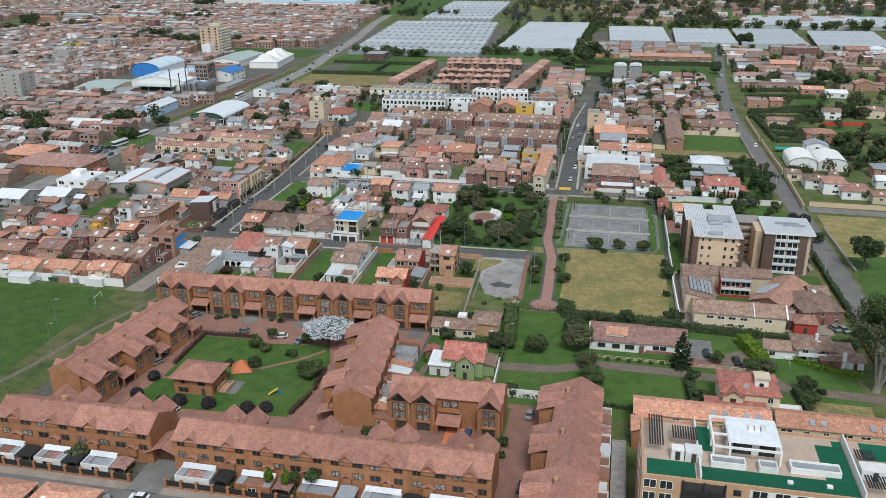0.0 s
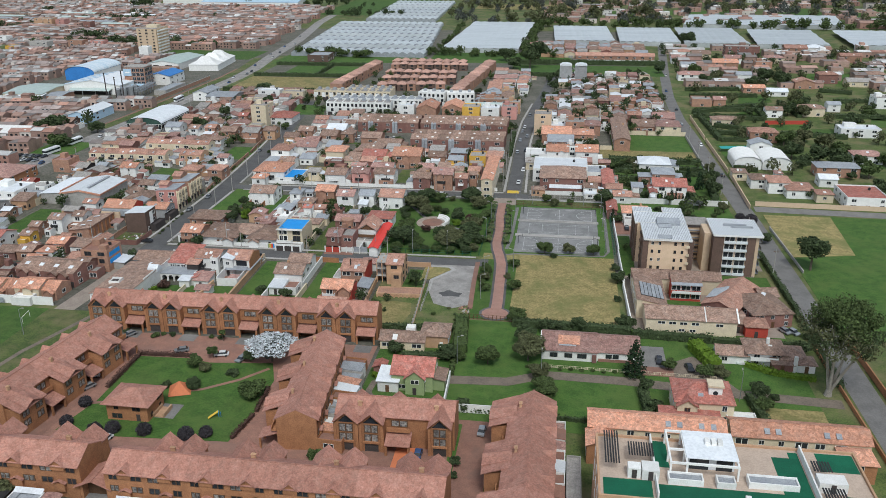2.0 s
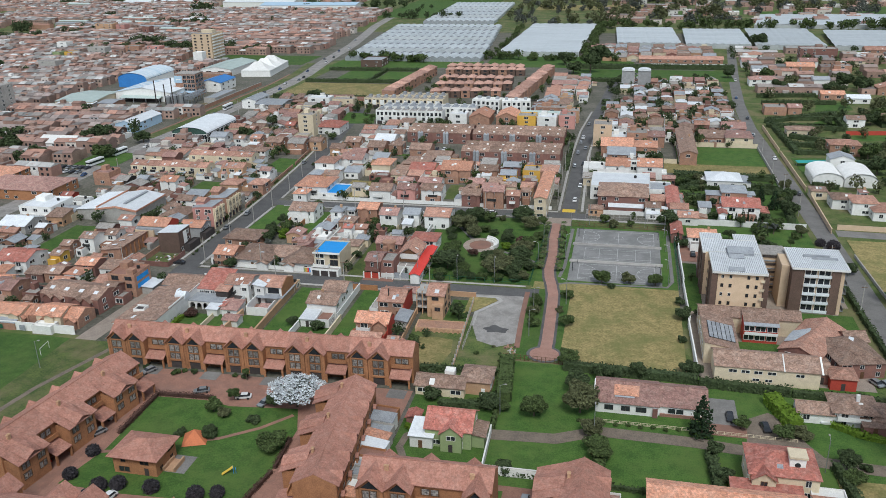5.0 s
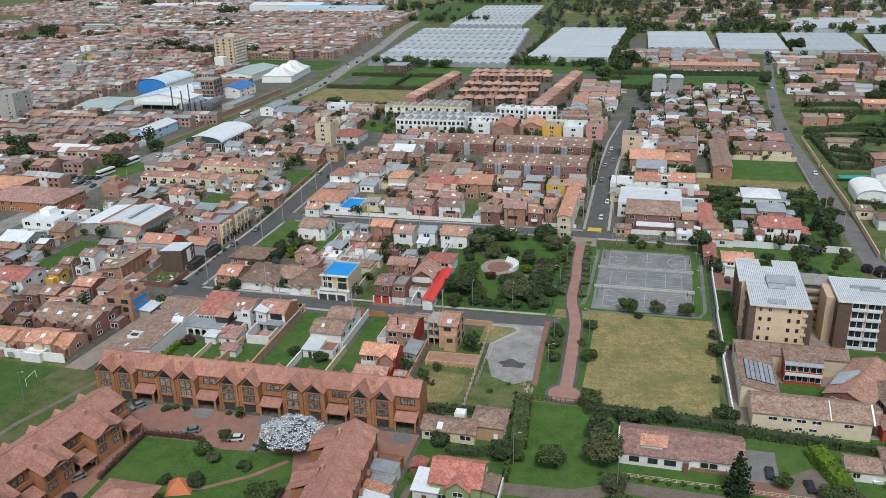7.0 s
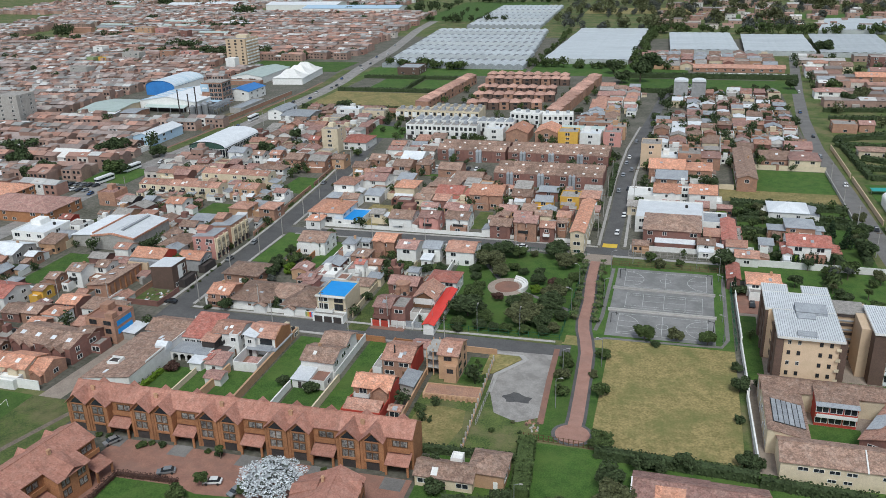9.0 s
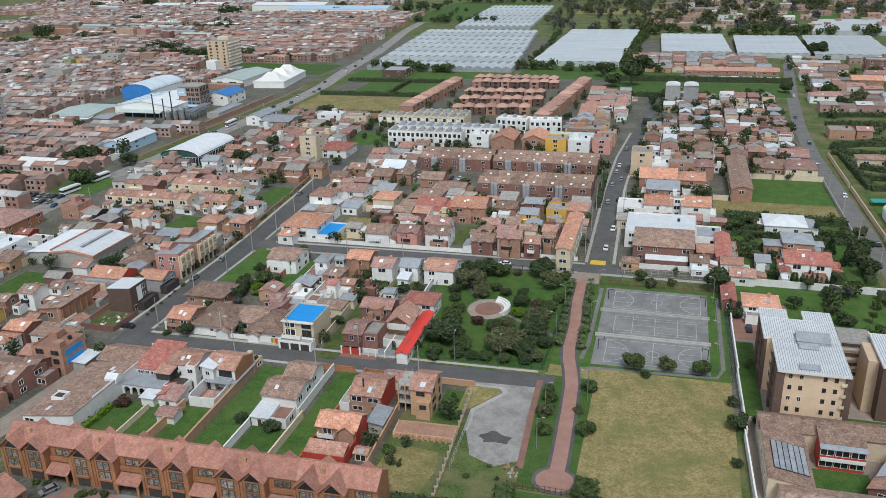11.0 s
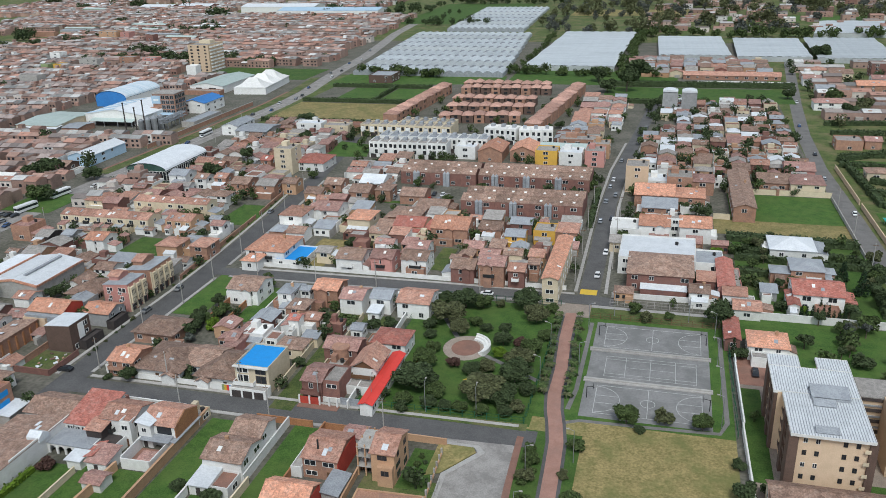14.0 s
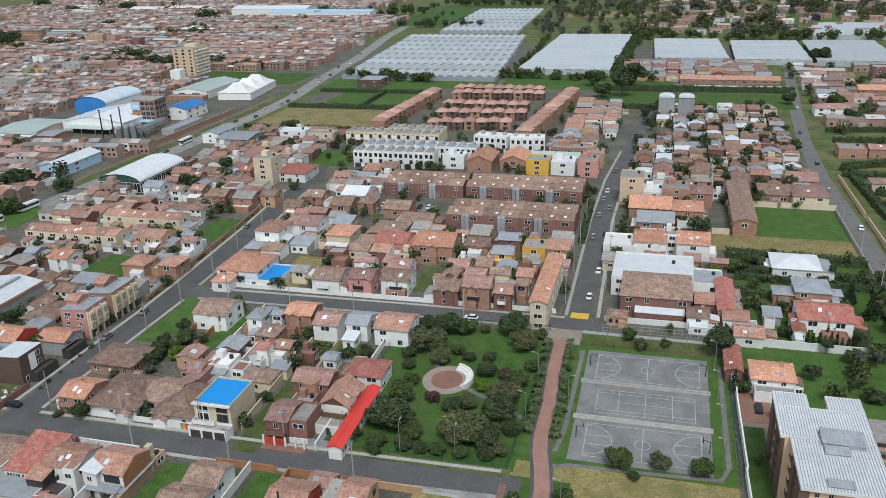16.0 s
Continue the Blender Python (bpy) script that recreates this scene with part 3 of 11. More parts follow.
ribbon("road_west_lane", [(-138, -72), (-139.4, -100), (-141, -124)], 7.0, 0.075, "paving", "dusty unpaved lane", "road")
AVENUE = [(-262, -140), (-255, -60), (-254, 0), (-256, 71), (-254.5, 115), (-251.5, 165), (-249.5, 236), (-248, 300), (-250, 345), (-260, 421), (-269, 527), (-283, 620), (-296, 702), (-305, 806), (-314, 900)]
ribbon("avenue", AVENUE, 11.5, 0.09, "asphalt_old", "wide two-way avenue of worn pale asphalt", "road")
ribbon("avenue_verge", [(-264, 120), (-261.5, 165), (-259.5, 236), (-258, 300), (-260.5, 345), (-269, 408)], 7.5, 0.1, "rough_grass", "worn yellow grass verge beside the avenue", "verge")
ribbon("avenue_walk", [(-268.5, 120), (-266, 165), (-264, 236), (-262.5, 300), (-265, 345)], 1.8, 0.12, "paving_red", "narrow red paved footway beside the avenue", "pavement")
ribbon("avenue_median", [(-254.5, 115), (-251.5, 165), (-249.5, 236), (-248, 300)], 0.9, 0.2, "kerb", "narrow concrete median of the avenue", "kerb")


def avenue_x(y):
    """The avenue's middle at that y."""
    for (xa, ya), (xb, yb) in zip(AVENUE, AVENUE[1:]):
        if ya <= y <= yb:
            return xa + (xb - xa) * (y - ya) / (yb - ya)
    return AVENUE[-1][0]


ribbon("road_link", [(-142, 112), (-190, 106), (-222, 103)], 5.0, 0.07, "asphalt_pale", "narrow asphalt link street", "road")
sheet("road_south", rect(-160, -226, 30, -219.2), 0.08, "asphalt_pale", "wide grey asphalt street in front of the gate", "road")
sheet("pavement_south", rect(-160, -219.2, 24, -216.2), 0.2, "paving", "pale concrete pavement beside the brick fence", "pavement")
sheet("gate_drive", rect(-84, -219.2, -76, -206), 0.21, "asphalt_pale", "grey concrete gate driveway", "driveway")

# kerbs and pavements along the near streets
for pts in ([(-134, -61.8), (-60, -61.2)], [(-60, -61.2), (-14, -60.2)], [(-122, -71), (-78, -70.8)], [(-78, -70.8), (-27, -70.3)],
            [(-134.9, -60), (-135.0, 8)], [(-136.2, 20), (-139, 80), (-144, 128)], [(-144.4, -63), (-144.6, -5), (-145.6, 20), (-150, 80), (-155, 130)],
            [(-131, 10.2), (-60, 11.6), (-12, 11.8)], [(-131, 18.4), (-60, 20), (-10, 20.2)], [(-9.8, 22), (-11, 112), (-9.9, 170), (-6, 225)], [(0, 22), (-2.2, 112), (-0.9, 170), (2.9, 225)]):
    ribbon("pavement", pts, 1.1, 0.2, "kerb", "pale concrete pavement with a kerb", "pavement")

# crosswalk
xw = thing("crosswalk", -5.6, 22.2, 0.085, label="yellow painted speed hump across the street", category="road marking")
part("marking", Shape().box(-2.75, -2.0, -0.02, 2.75, 2.0, 0.06).mesh("marking", "line_yellow"), xw)
sheet("forecourt", rect(-14, 3, -3.5, 12.2), 0.13, "paving", "paved forecourt between street and path", "pavement")
sheet("forecourt_lawn", rect(-3.5, 3, 36, 10.6), 0.125, "rough_grass", "rough grass strip between street and courts", "lawn")
sheet("forecourt_walk", rect(-3.5, 10.6, 36, 12.4), 0.19, "kerb", "pale concrete pavement along the street", "pavement")

# court
court = thing("sports_court", 15.4, -25.8, 0, label="grey asphalt triple sports court with white lines", category="sports court")
part("surface", Shape().box(-16, -26.5, -0.1, 16, 26.5, 0.12).mesh("surface", "court_grey"), court)
for k, yy in enumerate((8.6, -8.7)):
    part("bleacher", Shape().box(-16.5, yy - 0.7, 0.1, 16.5, yy + 0.7, 0.4).box(-16.5, yy, 0.4, 16.5, yy + 0.7, 0.7).mesh("bleacher", "kerb"), court, label="pale concrete steps")


def lines(cx, cy, w, d, arcs):
    s = Shape()
    t = 0.07
    z0, z1 = 0.118, 0.13
    for x0, y0, x1, y1 in ((-w, -d, w, -d), (-w, d, w, d), (-w, -d, -w, d), (w, -d, w, d), (0, -d, 0, d)):
        s.box(cx + x0 - t, cy + y0 - t, z0, cx + x1 + t, cy + y1 + t, z1)
    if arcs:
        for sx, r, a0, a1 in ((-w, 6.2, -90, 90), (w, 6.2, 90, 270), (0, 1.8, 0, 360)):
            n = 20
            for i in range(n):
                p = [radians(a0 + (a1 - a0) * (i + j) / n) for j in (0, 1)]
                s.prism([(cx + sx + (r + e) * math.cos(a), cy + (r + e) * math.sin(a)) for e, a in ((-t, p[0]), (t, p[0]), (t, p[1]), (-t, p[1]))], z0, z1)
        for sg in (-1, 1):
            for yy in (-1.8, 1.8):
                s.box(cx + sg * w - (5.8 if sg > 0 else 0), cy + yy - t, z0, cx + sg * w + (0 if sg > 0 else 5.8), cy + yy + t, z1)
    else:
        for x0, y0, x1, y1 in ((-w * 0.55, -d, -w * 0.55, d), (w * 0.55, -d, w * 0.55, d), (-w, -d * 0.72, w, -d * 0.72), (-w, d * 0.72, w, d * 0.72), (-w * 0.55, 0, w * 0.55, 0)):
            s.box(cx + x0 - t, cy + y0 - t, z0, cx + x1 + t, cy + y1 + t, z1)
    part("court_line", s.mesh("court_line", "court_paint"), court)


lines(0.5, 17.8, 13.4, 6.6, True)
lines(0.5, 0.0, 12.0, 5.6, False)
lines(0.5, -17.6, 13.2, 6.8, True)
hoop = Shape().tube((0, 0, 0), (0, 0, 3.2), 0.12, 0.1).tube((0, 0, 3.1), (1.6, 0, 3.4), 0.08, 0.08).box(1.6, -0.9, 2.9, 1.66, 0.9, 4.0).tube((1.68, 0, 3.05), (2.1, 0, 3.05), 0.05, 0.05).mesh("hoop", "iron_dark")
for yy in (17.8, -17.6):
    part("hoop", hoop, court, pose(-14.8, yy, 0.12), "black basketball hoop")
    part("hoop", hoop, court, pose(15.4, yy, 0.12, 0, 0, 180), "black basketball hoop")

sheet("court_verge", rect(-14, -60, 36.5, 3), 0.06, "lawn", "mown grass round the courts", "lawn")
sheet("dry_field", rect(1.5, -110, 36.5, -55), 0.1, "dry_grass", "dry yellow grass playing field", "field")
sheet("field_strip", rect(-14, -61, 1.5, -55), 0.09, "dry_grass", "dry yellow grass beside the path", "field")
sheet("path_verge", rect(-12, -110.5, 1.5, -61), 0.075, "lawn", "grass strip along the brick path", "lawn")
ribbon("path_kerb", [(-9.0, 5), (-8.9, -12), (-7.6, -31), (-7.6, -44), (-6.8, -51), (-5.5, -57), (-4.2, -65), (-3.6, -77), (-3.1, -90), (-2.8, -99), (-2.9, -106)], 5.0, 0.12, "asphalt", "grey concrete edging of the path", "path")
ribbon("path", [(-9.2, 5.2), (-8.9, -12), (-7.6, -31), (-7.6, -44), (-6.8, -51), (-5.5, -57), (-4.2, -65), (-3.6, -77), (-3.1, -90), (-2.8, -99), (-2.9, -106)], 3.4, 0.16, "brick_path", "red brick footpath with a slight bend", "path")
sheet("path_circle_edge", [(-2.9 + 5.1 * math.cos(i * math.pi / 16), -106.6 + 4.9 * math.sin(i * math.pi / 16)) for i in range(32)], 0.13, "asphalt", "grey concrete ring at the end of the path", "path")
sheet("path_circle", [(-2.9 + 4.2 * math.cos(i * math.pi / 16), -106.6 + 4.0 * math.sin(i * math.pi / 16)) for i in range(32)], 0.17, "brick_path", "round red brick paving at the end of the path", "path")
ribbon("court_walk", [(-5, -57), (0, -54.5), (16, -54), (33, -53), (34.8, -48), (34.6, -2)], 1.2, 0.11, "asphalt_pale", "narrow grey concrete walk round the courts", "path")
ribbon("court_walk", [(-3.5, -50), (-2.4, -40), (-2.2, 0)], 1.2, 0.11, "asphalt_pale", "narrow grey concrete walk round the courts", "path")

# park
sheet("park_lawn", rect(-57, -60, -11.5, 9), 0.1, "lawn", "shaded park lawn under the trees", "lawn")
sheet("park_edge", rect(-55, -62, -12, -59), 0.14, "rough_grass", "worn grass edge of the park", "lawn")
sheet("park_plaza", [(-36 + 6.6 * math.cos(i * math.pi / 16), -24 + 7.5 * math.sin(i * math.pi / 16)) for i in range(32)], 0.16, "paving", "round pale paved plaza in the park", "plaza")
plaza = thing("plaza_bench", -36, -24, 0.16, label="curved white stepped bench round the plaza", category="bench")
for k, (r0, r1, h) in enumerate(((5.2, 5.9, 0.5), (5.9, 6.6, 1.0), (6.6, 7.2, 1.5))):
    n = 14
    vs = [(r * math.cos(a), r * math.sin(a), z) for a in (radians(-35 + 110 * i / n) for i in range(n + 1)) for r, z in ((r0, 0), (r1, 0), (r1, h), (r0, h))]
    fs = [(4 * i + j, 4 * i + (j + 1) % 4, 4 * i + 4 + (j + 1) % 4, 4 * i + 4 + j) for i in range(n) for j in range(4)] + [(0, 3, 2, 1), (4 * n, 4 * n + 1, 4 * n + 2, 4 * n + 3)]
    part("step", Shape().add(vs, fs).mesh("step", "white"), plaza)
sheet("plaza_heart", [(-36 + 4.2 * math.cos(i * math.pi / 12), -24 + 4.8 * math.sin(i * math.pi / 12)) for i in range(24)], 0.2, "paving_red", "red brick inlay of the plaza", "plaza")
ribbon("park_walk", [(-30, -27), (-22, -32), (-13, -38)], 1.5, 0.13, "asphalt_pale", "narrow concrete park walk", "path")
ribbon("park_walk", [(-40, -18), (-47, -6), (-54, 2)], 1.5, 0.13, "asphalt_pale", "narrow concrete park walk", "path")

# parking lot and vacant plots south of the street
sheet("parking_lot", [(-38, -69.4), (-12.6, -68.4), (-12.9, -79.5), (-11.4, -101), (-17, -104.6), (-23.4, -101.6), (-26.5, -92.1), (-26.7, -83.1), (-19.7, -73.2), (-21.8, -70.2), (-38, -70.2)], 0.1, "asphalt_old", "worn grey asphalt turning place with a dark wet stain", "parking lot")
sheet("parking_stain", [(-19 + 3.6 * math.cos(i * 0.4) * (1 + 0.22 * math.sin(i * 1.9)), -93.6 + 2.4 * math.sin(i * 0.4) * (1 + 0.3 * math.cos(i * 1.3))) for i in range(16)], 0.108, "asphalt", "dark wet stain on the asphalt", "stain")
sheet("lot_kerb", [(-31, -70.4), (-21.6, -70.4), (-19.4, -73.0), (-26.3, -83.0), (-26.1, -92.1), (-27.2, -92.1), (-27.6, -82.6), (-21.3, -73.2), (-22.4, -71.4), (-31, -71.4)], 0.22, "kerb", "pale kerb round a small verge", "kerb")
sheet("lot_verge", [(-31, -71.4), (-22.6, -71.4), (-21.7, -73.2), (-27.9, -82.4), (-31, -84)], 0.2, "dry_grass", "small worn grass verge", "lawn")
ribbon("lot_walk", [(-12.8, -64.5), (-12.2, -84), (-11.2, -104)], 1.6, 0.14, "paving_red", "narrow red paved strip beside the lot", "pavement")
sheet("vacant_plot", rect(-44, -121, -27, -86), 0.07, "rough_grass", "vacant plot of dry grass and bare soil", "plot")
sheet("vacant_green", rect(-27, -121, -11, -97), 0.08, "rough_grass", "overgrown green vacant plot", "plot")

# fields
sheet("ground_lane_block", rect(-250, -119.5, -140, -69), 0.04, "soil_town", "paved and bare yards between the brick houses", "ground")
sheet("football_field", rect(-240, -190, -146, -122), 0.09, "lawn", "mown green football field behind a wall", "field")
sheet("bank", [(-146, -122), (-127, -122), (-131, -190), (-140, -240), (-240, -240), (-240, -190), (-146, -190)], 0.085, "rough_grass", "trodden grass bank along the football field", "verge")
sheet("east_field", rect(101, -110, 300, 4), 0.09, "lawn", "large green pasture beside the road", "field")
sheet("east_field_dry", [(101, -45), (125, -40), (128, 3.5), (101, 3.5)], 0.13, "dry_grass", "dry yellow corner of the pasture", "field")
sheet("grass_field", rect(43, 105, 86, 141), 0.1, "lawn", "bright green grass plot between walls", "field")
sheet("grass_field_dry", rect(36, 88, 86, 105), 0.1, "dry_grass", "dry brown strip of the grass plot", "field")
sheet("south_gardens", rect(-11, -170, 88, -112), 0.06, "lawn", "green garden lawns between hedges", "lawn")
ribbon("garden_lane", [(-12, -149), (4, -148), (14, -143), (36, -143.5), (60, -146), (90, -148)], 4.2, 0.12, "lane_dirt", "brown dirt lane between gardens", "lane")
sheet("east_verge", rect(84, -200, 93.4, -60), 0.065, "rough_grass", "grass verge beside the road", "verge")
sheet("school_yard", rect(38.5, -120, 88, -8), 0.05, "paving", "paved yard round the school and flats", "yard")
sheet("flats_lawn", rect(38.5, -70, 43.5, -30), 0.1, "lawn", "strip of lawn beside the flats", "lawn")
sheet("flats_lawn", rect(57, -76, 88, -66), 0.1, "lawn", "strip of lawn beside the flats", "lawn")
sheet("flats_forecourt", rect(38.5, -28, 46, -10), 0.1, "paving_red", "red paved parking court", "yard")

# northern fields
sheet("north_field", rect(-238, 250, -160, 310), 0.1, "dry_grass", "dry fallow field behind dark hedges", "field")
sheet("north_field_green", rect(-218, 318, -187, 368), 0.1, "lawn", "green vegetable plot", "field")
sheet("north_field_green", rect(-184, 318, -153, 368), 0.1, "lawn", "green vegetable plot", "field")
sheet("north_field_green", rect(-30, 345, 95, 395), 0.1, "lawn", "green field behind the houses", "field")
sheet("north_pasture", rect(-330, 800, -190, 1080), 0.1, "lawn", "bright green pasture beside the greenhouses", "field")

# gardens round the eastern villas
sheet("villa_garden", rect(42, 13.5, 87, 84), 0.09, "lawn", "lush villa garden lawn between hedges", "lawn")
sheet("flats_garden", rect(47.5, -24, 88, 12), 0.1, "lawn", "garden lawn behind the flats", "lawn")
sheet("avenue_plot", [(-268, 172), (-268, 250), (-280, 250), (-284, 172)], 0.07, "earth", "bare brown earth beside the avenue", "ground")

sheet("villa_lawn", rect(-34, -164, -11.5, -122), 0.055, "lawn", "green garden round the villa", "lawn")
ribbon("villa_drive", [(-29.5, -163), (-32, -158), (-31.5, -153), (-28.5, -149), (-25, -147.6)], 1.8, 0.1, "lane_dirt", "curved dirt drive in the villa garden", "lane")
sheet("greenhouse_verge", [(-246, 374), (-110, 396), (-112, 430), (-246, 430)], 0.07, "lawn", "green verge before the greenhouses", "field")
sheet("greenhouse_verge_east", [(-108, 400), (20, 400), (20, 470), (-108, 462)], 0.075, "lawn", "green field edge beside the tree belt", "field")
sheet("pasture_west", rect(-238, 218, -162, 250), 0.06, "rough_grass", "rough grass beside the fallow field", "field")
sheet("row_plot", [(-172, 193), (-141, 181), (-144, 200), (-166, 202)], 0.12, "lawn", "small green plot with brick wall", "field")

ribbon("bank_track", [(-129, -124), (-137, -150), (-141, -175), (-150, -205), (-170, -235)], 1.6, 0.12, "lane_dirt", "trodden dirt track on the grass bank", "path")

sheet("avenue_side", [(-242, 250), (-238, 250), (-236, 424), (-252, 424)], 0.06, "rough_grass", "rough grass beside the avenue", "verge")

# ---------------------------------------------------------------- trees, shrubs, hedges
def leaves(s, rng, centre, radius, count, size, slot=0, flat=1.0):
    """Many small leaf clumps, each a bent pair of triangles, through the outer part of a ball."""
    for _ in range(count):
        d = Vector((rng.gauss(0, 1), rng.gauss(0, 1), rng.gauss(0, 1))).normalized()
        r = radius * rng.uniform(0.66, 1.05)
        p = Vector(centre) + Vector((d.x * r, d.y * r, d.z * r * flat))
        n = (d + 0.7 * Vector((rng.gauss(0, 1), rng.gauss(0, 1), rng.gauss(0, 1) + 0.5))).normalized()
        a = n.orthogonal().normalized()
        a.rotate(Matrix.Rotation(rng.uniform(0, 6.28), 3, n))
        b = n.cross(a)
        e = size * rng.uniform(0.6, 1.3)
        s.add([p - a * e, p + b * e * 0.7 + n * e * 0.25, p + a * e, p - b * e * 0.7 + n * e * 0.25], [(0, 1, 2), (0, 2, 3)], slot)


def crown_broad(seed, r=1.0, lobes=11, per=110, size=0.135):
    rng = random.Random(seed)
    s = Shape()
    leaves(s, rng, (0, 0, 0), 0.66 * r, per * 2, size, flat=0.75)
    for i in range(lobes):
        a = i * 2.4 + rng.uniform(-0.4, 0.4)
        k = rng.uniform(0.35, 0.68)
        leaves(s, rng, (k * math.cos(a) * r, k * math.sin(a) * r, rng.uniform(-0.22, 0.5) * r), rng.uniform(0.3, 0.46) * r, per, size, flat=0.8)
    return s


def crown_cone(seed, per=60):
    rng = random.Random(seed)
    s = Shape()
    for i in range(12):
        z = i / 12
        leaves(s, rng, (rng.uniform(-0.05, 0.05), rng.uniform(-0.05, 0.05), z * 2.4), 0.62 * (1 - z) ** 0.8 + 0.06, int(per * (1.1 - z)), 0.11, flat=0.5)
    return s


CROWN = {}
for leaf in ("leaf_dark", "leaf_mid", "leaf_olive", "leaf_bright", "leaf_grey", "leaf_silver", "leaf_rust"):
    CROWN[leaf] = [crown_broad(11 * k + 3).mesh("crown", leaf) for k in range(3)]


def crown_ball(seed, leaf):
    """A clipped ball of leaves round a dense core."""
    rng = random.Random(seed)
    s = Shape()
    for r, n, size in ((0.82, 420, 0.20), (0.94, 1000, 0.10)):
        leaves(s, rng, (0, 0, 0), r, n, size, flat=1.0)
    return s.mesh("crown", leaf)


CROWN["leaf_plum"] = [crown_ball(k, "leaf_plum") for k in range(3)]
CROWN["leaf_pine"] = [crown_cone(k).mesh("crown", "leaf_pine") for k in range(3)]
FINE = {leaf: [crown_broad(100 + k, lobes=18, per=210, size=0.085).mesh("crown", leaf) for k in range(2)] for leaf in ("leaf_dark", "leaf_mid", "leaf_olive", "leaf_rust", "leaf_bright")}
silver = Shape()
silver_rng = random.Random(140)
leaves(silver, silver_rng, (0, 0, -0.05), 0.72, 420, 0.10, 1, flat=0.8)
for i in range(34):
    a, k = i * 2.4, 0.16 * math.sqrt(i) * 0.95
    leaves(silver, silver_rng, (k * math.cos(a), k * math.sin(a), 0.42 - 0.55 * k * k), 0.24, 150, 0.036, 0, flat=0.7)
FINE["leaf_silver"] = [silver.mesh("crown", "leaf_silver", "leaf_grey")]


def trunk_shape(seed):
    rng = random.Random(seed)
    s = Shape().tube((0, 0, -0.15), (0.02, 0.01, 0.55), 0.05, 0.036, 8).tube((0.02, 0.01, 0.52), (0.0, 0.02, 1.05), 0.037, 0.018, 7)
    for i in range(5):
        a = i * 1.26 + rng.uniform(-0.3, 0.3)
        z = rng.uniform(0.45, 0.75)
        s.tube((0, 0, z), (0.3 * math.cos(a), 0.3 * math.sin(a), z + rng.uniform(0.2, 0.4)), 0.02, 0.008, 6)
    return s.mesh("trunk", "bark")


TRUNK = [trunk_shape(k) for k in range(3)]
TREE_WORD = {"leaf_dark": "dark green leafy tree", "leaf_mid": "green leafy tree", "leaf_olive": "olive green leafy tree", "leaf_bright": "bright yellow-green bush", "leaf_grey": "grey-green tree",
             "leaf_plum": "round purplish clipped shrub", "leaf_rust": "rust brown leafy tree", "leaf_silver": "tree covered in silvery white foliage", "leaf_pine": "dark conifer tree"}
tree_rng = random.Random(5)


def tree(x, y, r, h, leaf="leaf_mid", where="", name="tree", group="", fine=False, flat=1.0):
    """A tree of crown radius r and height h."""
    i = tree_rng.randrange(3)
    if name == "shrub":
        ch = min(r * 0.85 * flat, h * 0.48)
        o = new(name, CROWN[leaf][i])
        o.matrix_basis = pose(x, y, ch * 0.72, 0, 0, tree_rng.uniform(0, 360)) @ Matrix.Diagonal((r, r, ch * 1.05, 1))
        return tagged(o, (TREE_WORD[leaf] + " " + where).strip().replace("tree", "shrub"), "shrub", group)
    o = thing(name, x, y, 0, tree_rng.uniform(0, 360), (TREE_WORD[leaf] + " " + where).strip(), "shrub" if name == "shrub" else "tree", group)
    if leaf == "leaf_pine":
        part("trunk", TRUNK[i], o, Matrix.Diagonal((h * 0.5, h * 0.5, h * 0.5, 1)))
        part("crown", CROWN[leaf][i], o, pose(0, 0, h * 0.10) @ Matrix.Diagonal((r * 1.5, r * 1.5, h * 0.36, 1)))
        return o
    ch = min(r * 0.85 * flat, h * 0.48)
    part("trunk", TRUNK[i], o, Matrix.Diagonal((h * 0.75, h * 0.75, (h - ch * 0.8), 1)))
    pool = FINE[leaf] if fine and leaf in FINE else CROWN[leaf]
    part("crown", pool[i % len(pool)], o, pose(0, 0, h - ch) @ Matrix.Diagonal((r, r, ch * 1.05, 1)))
    return o


def shrub(x, y, r, leaf="leaf_dark", where="", group=""):
    return tree(x, y, r, r * 1.75, leaf, where, "shrub", group)


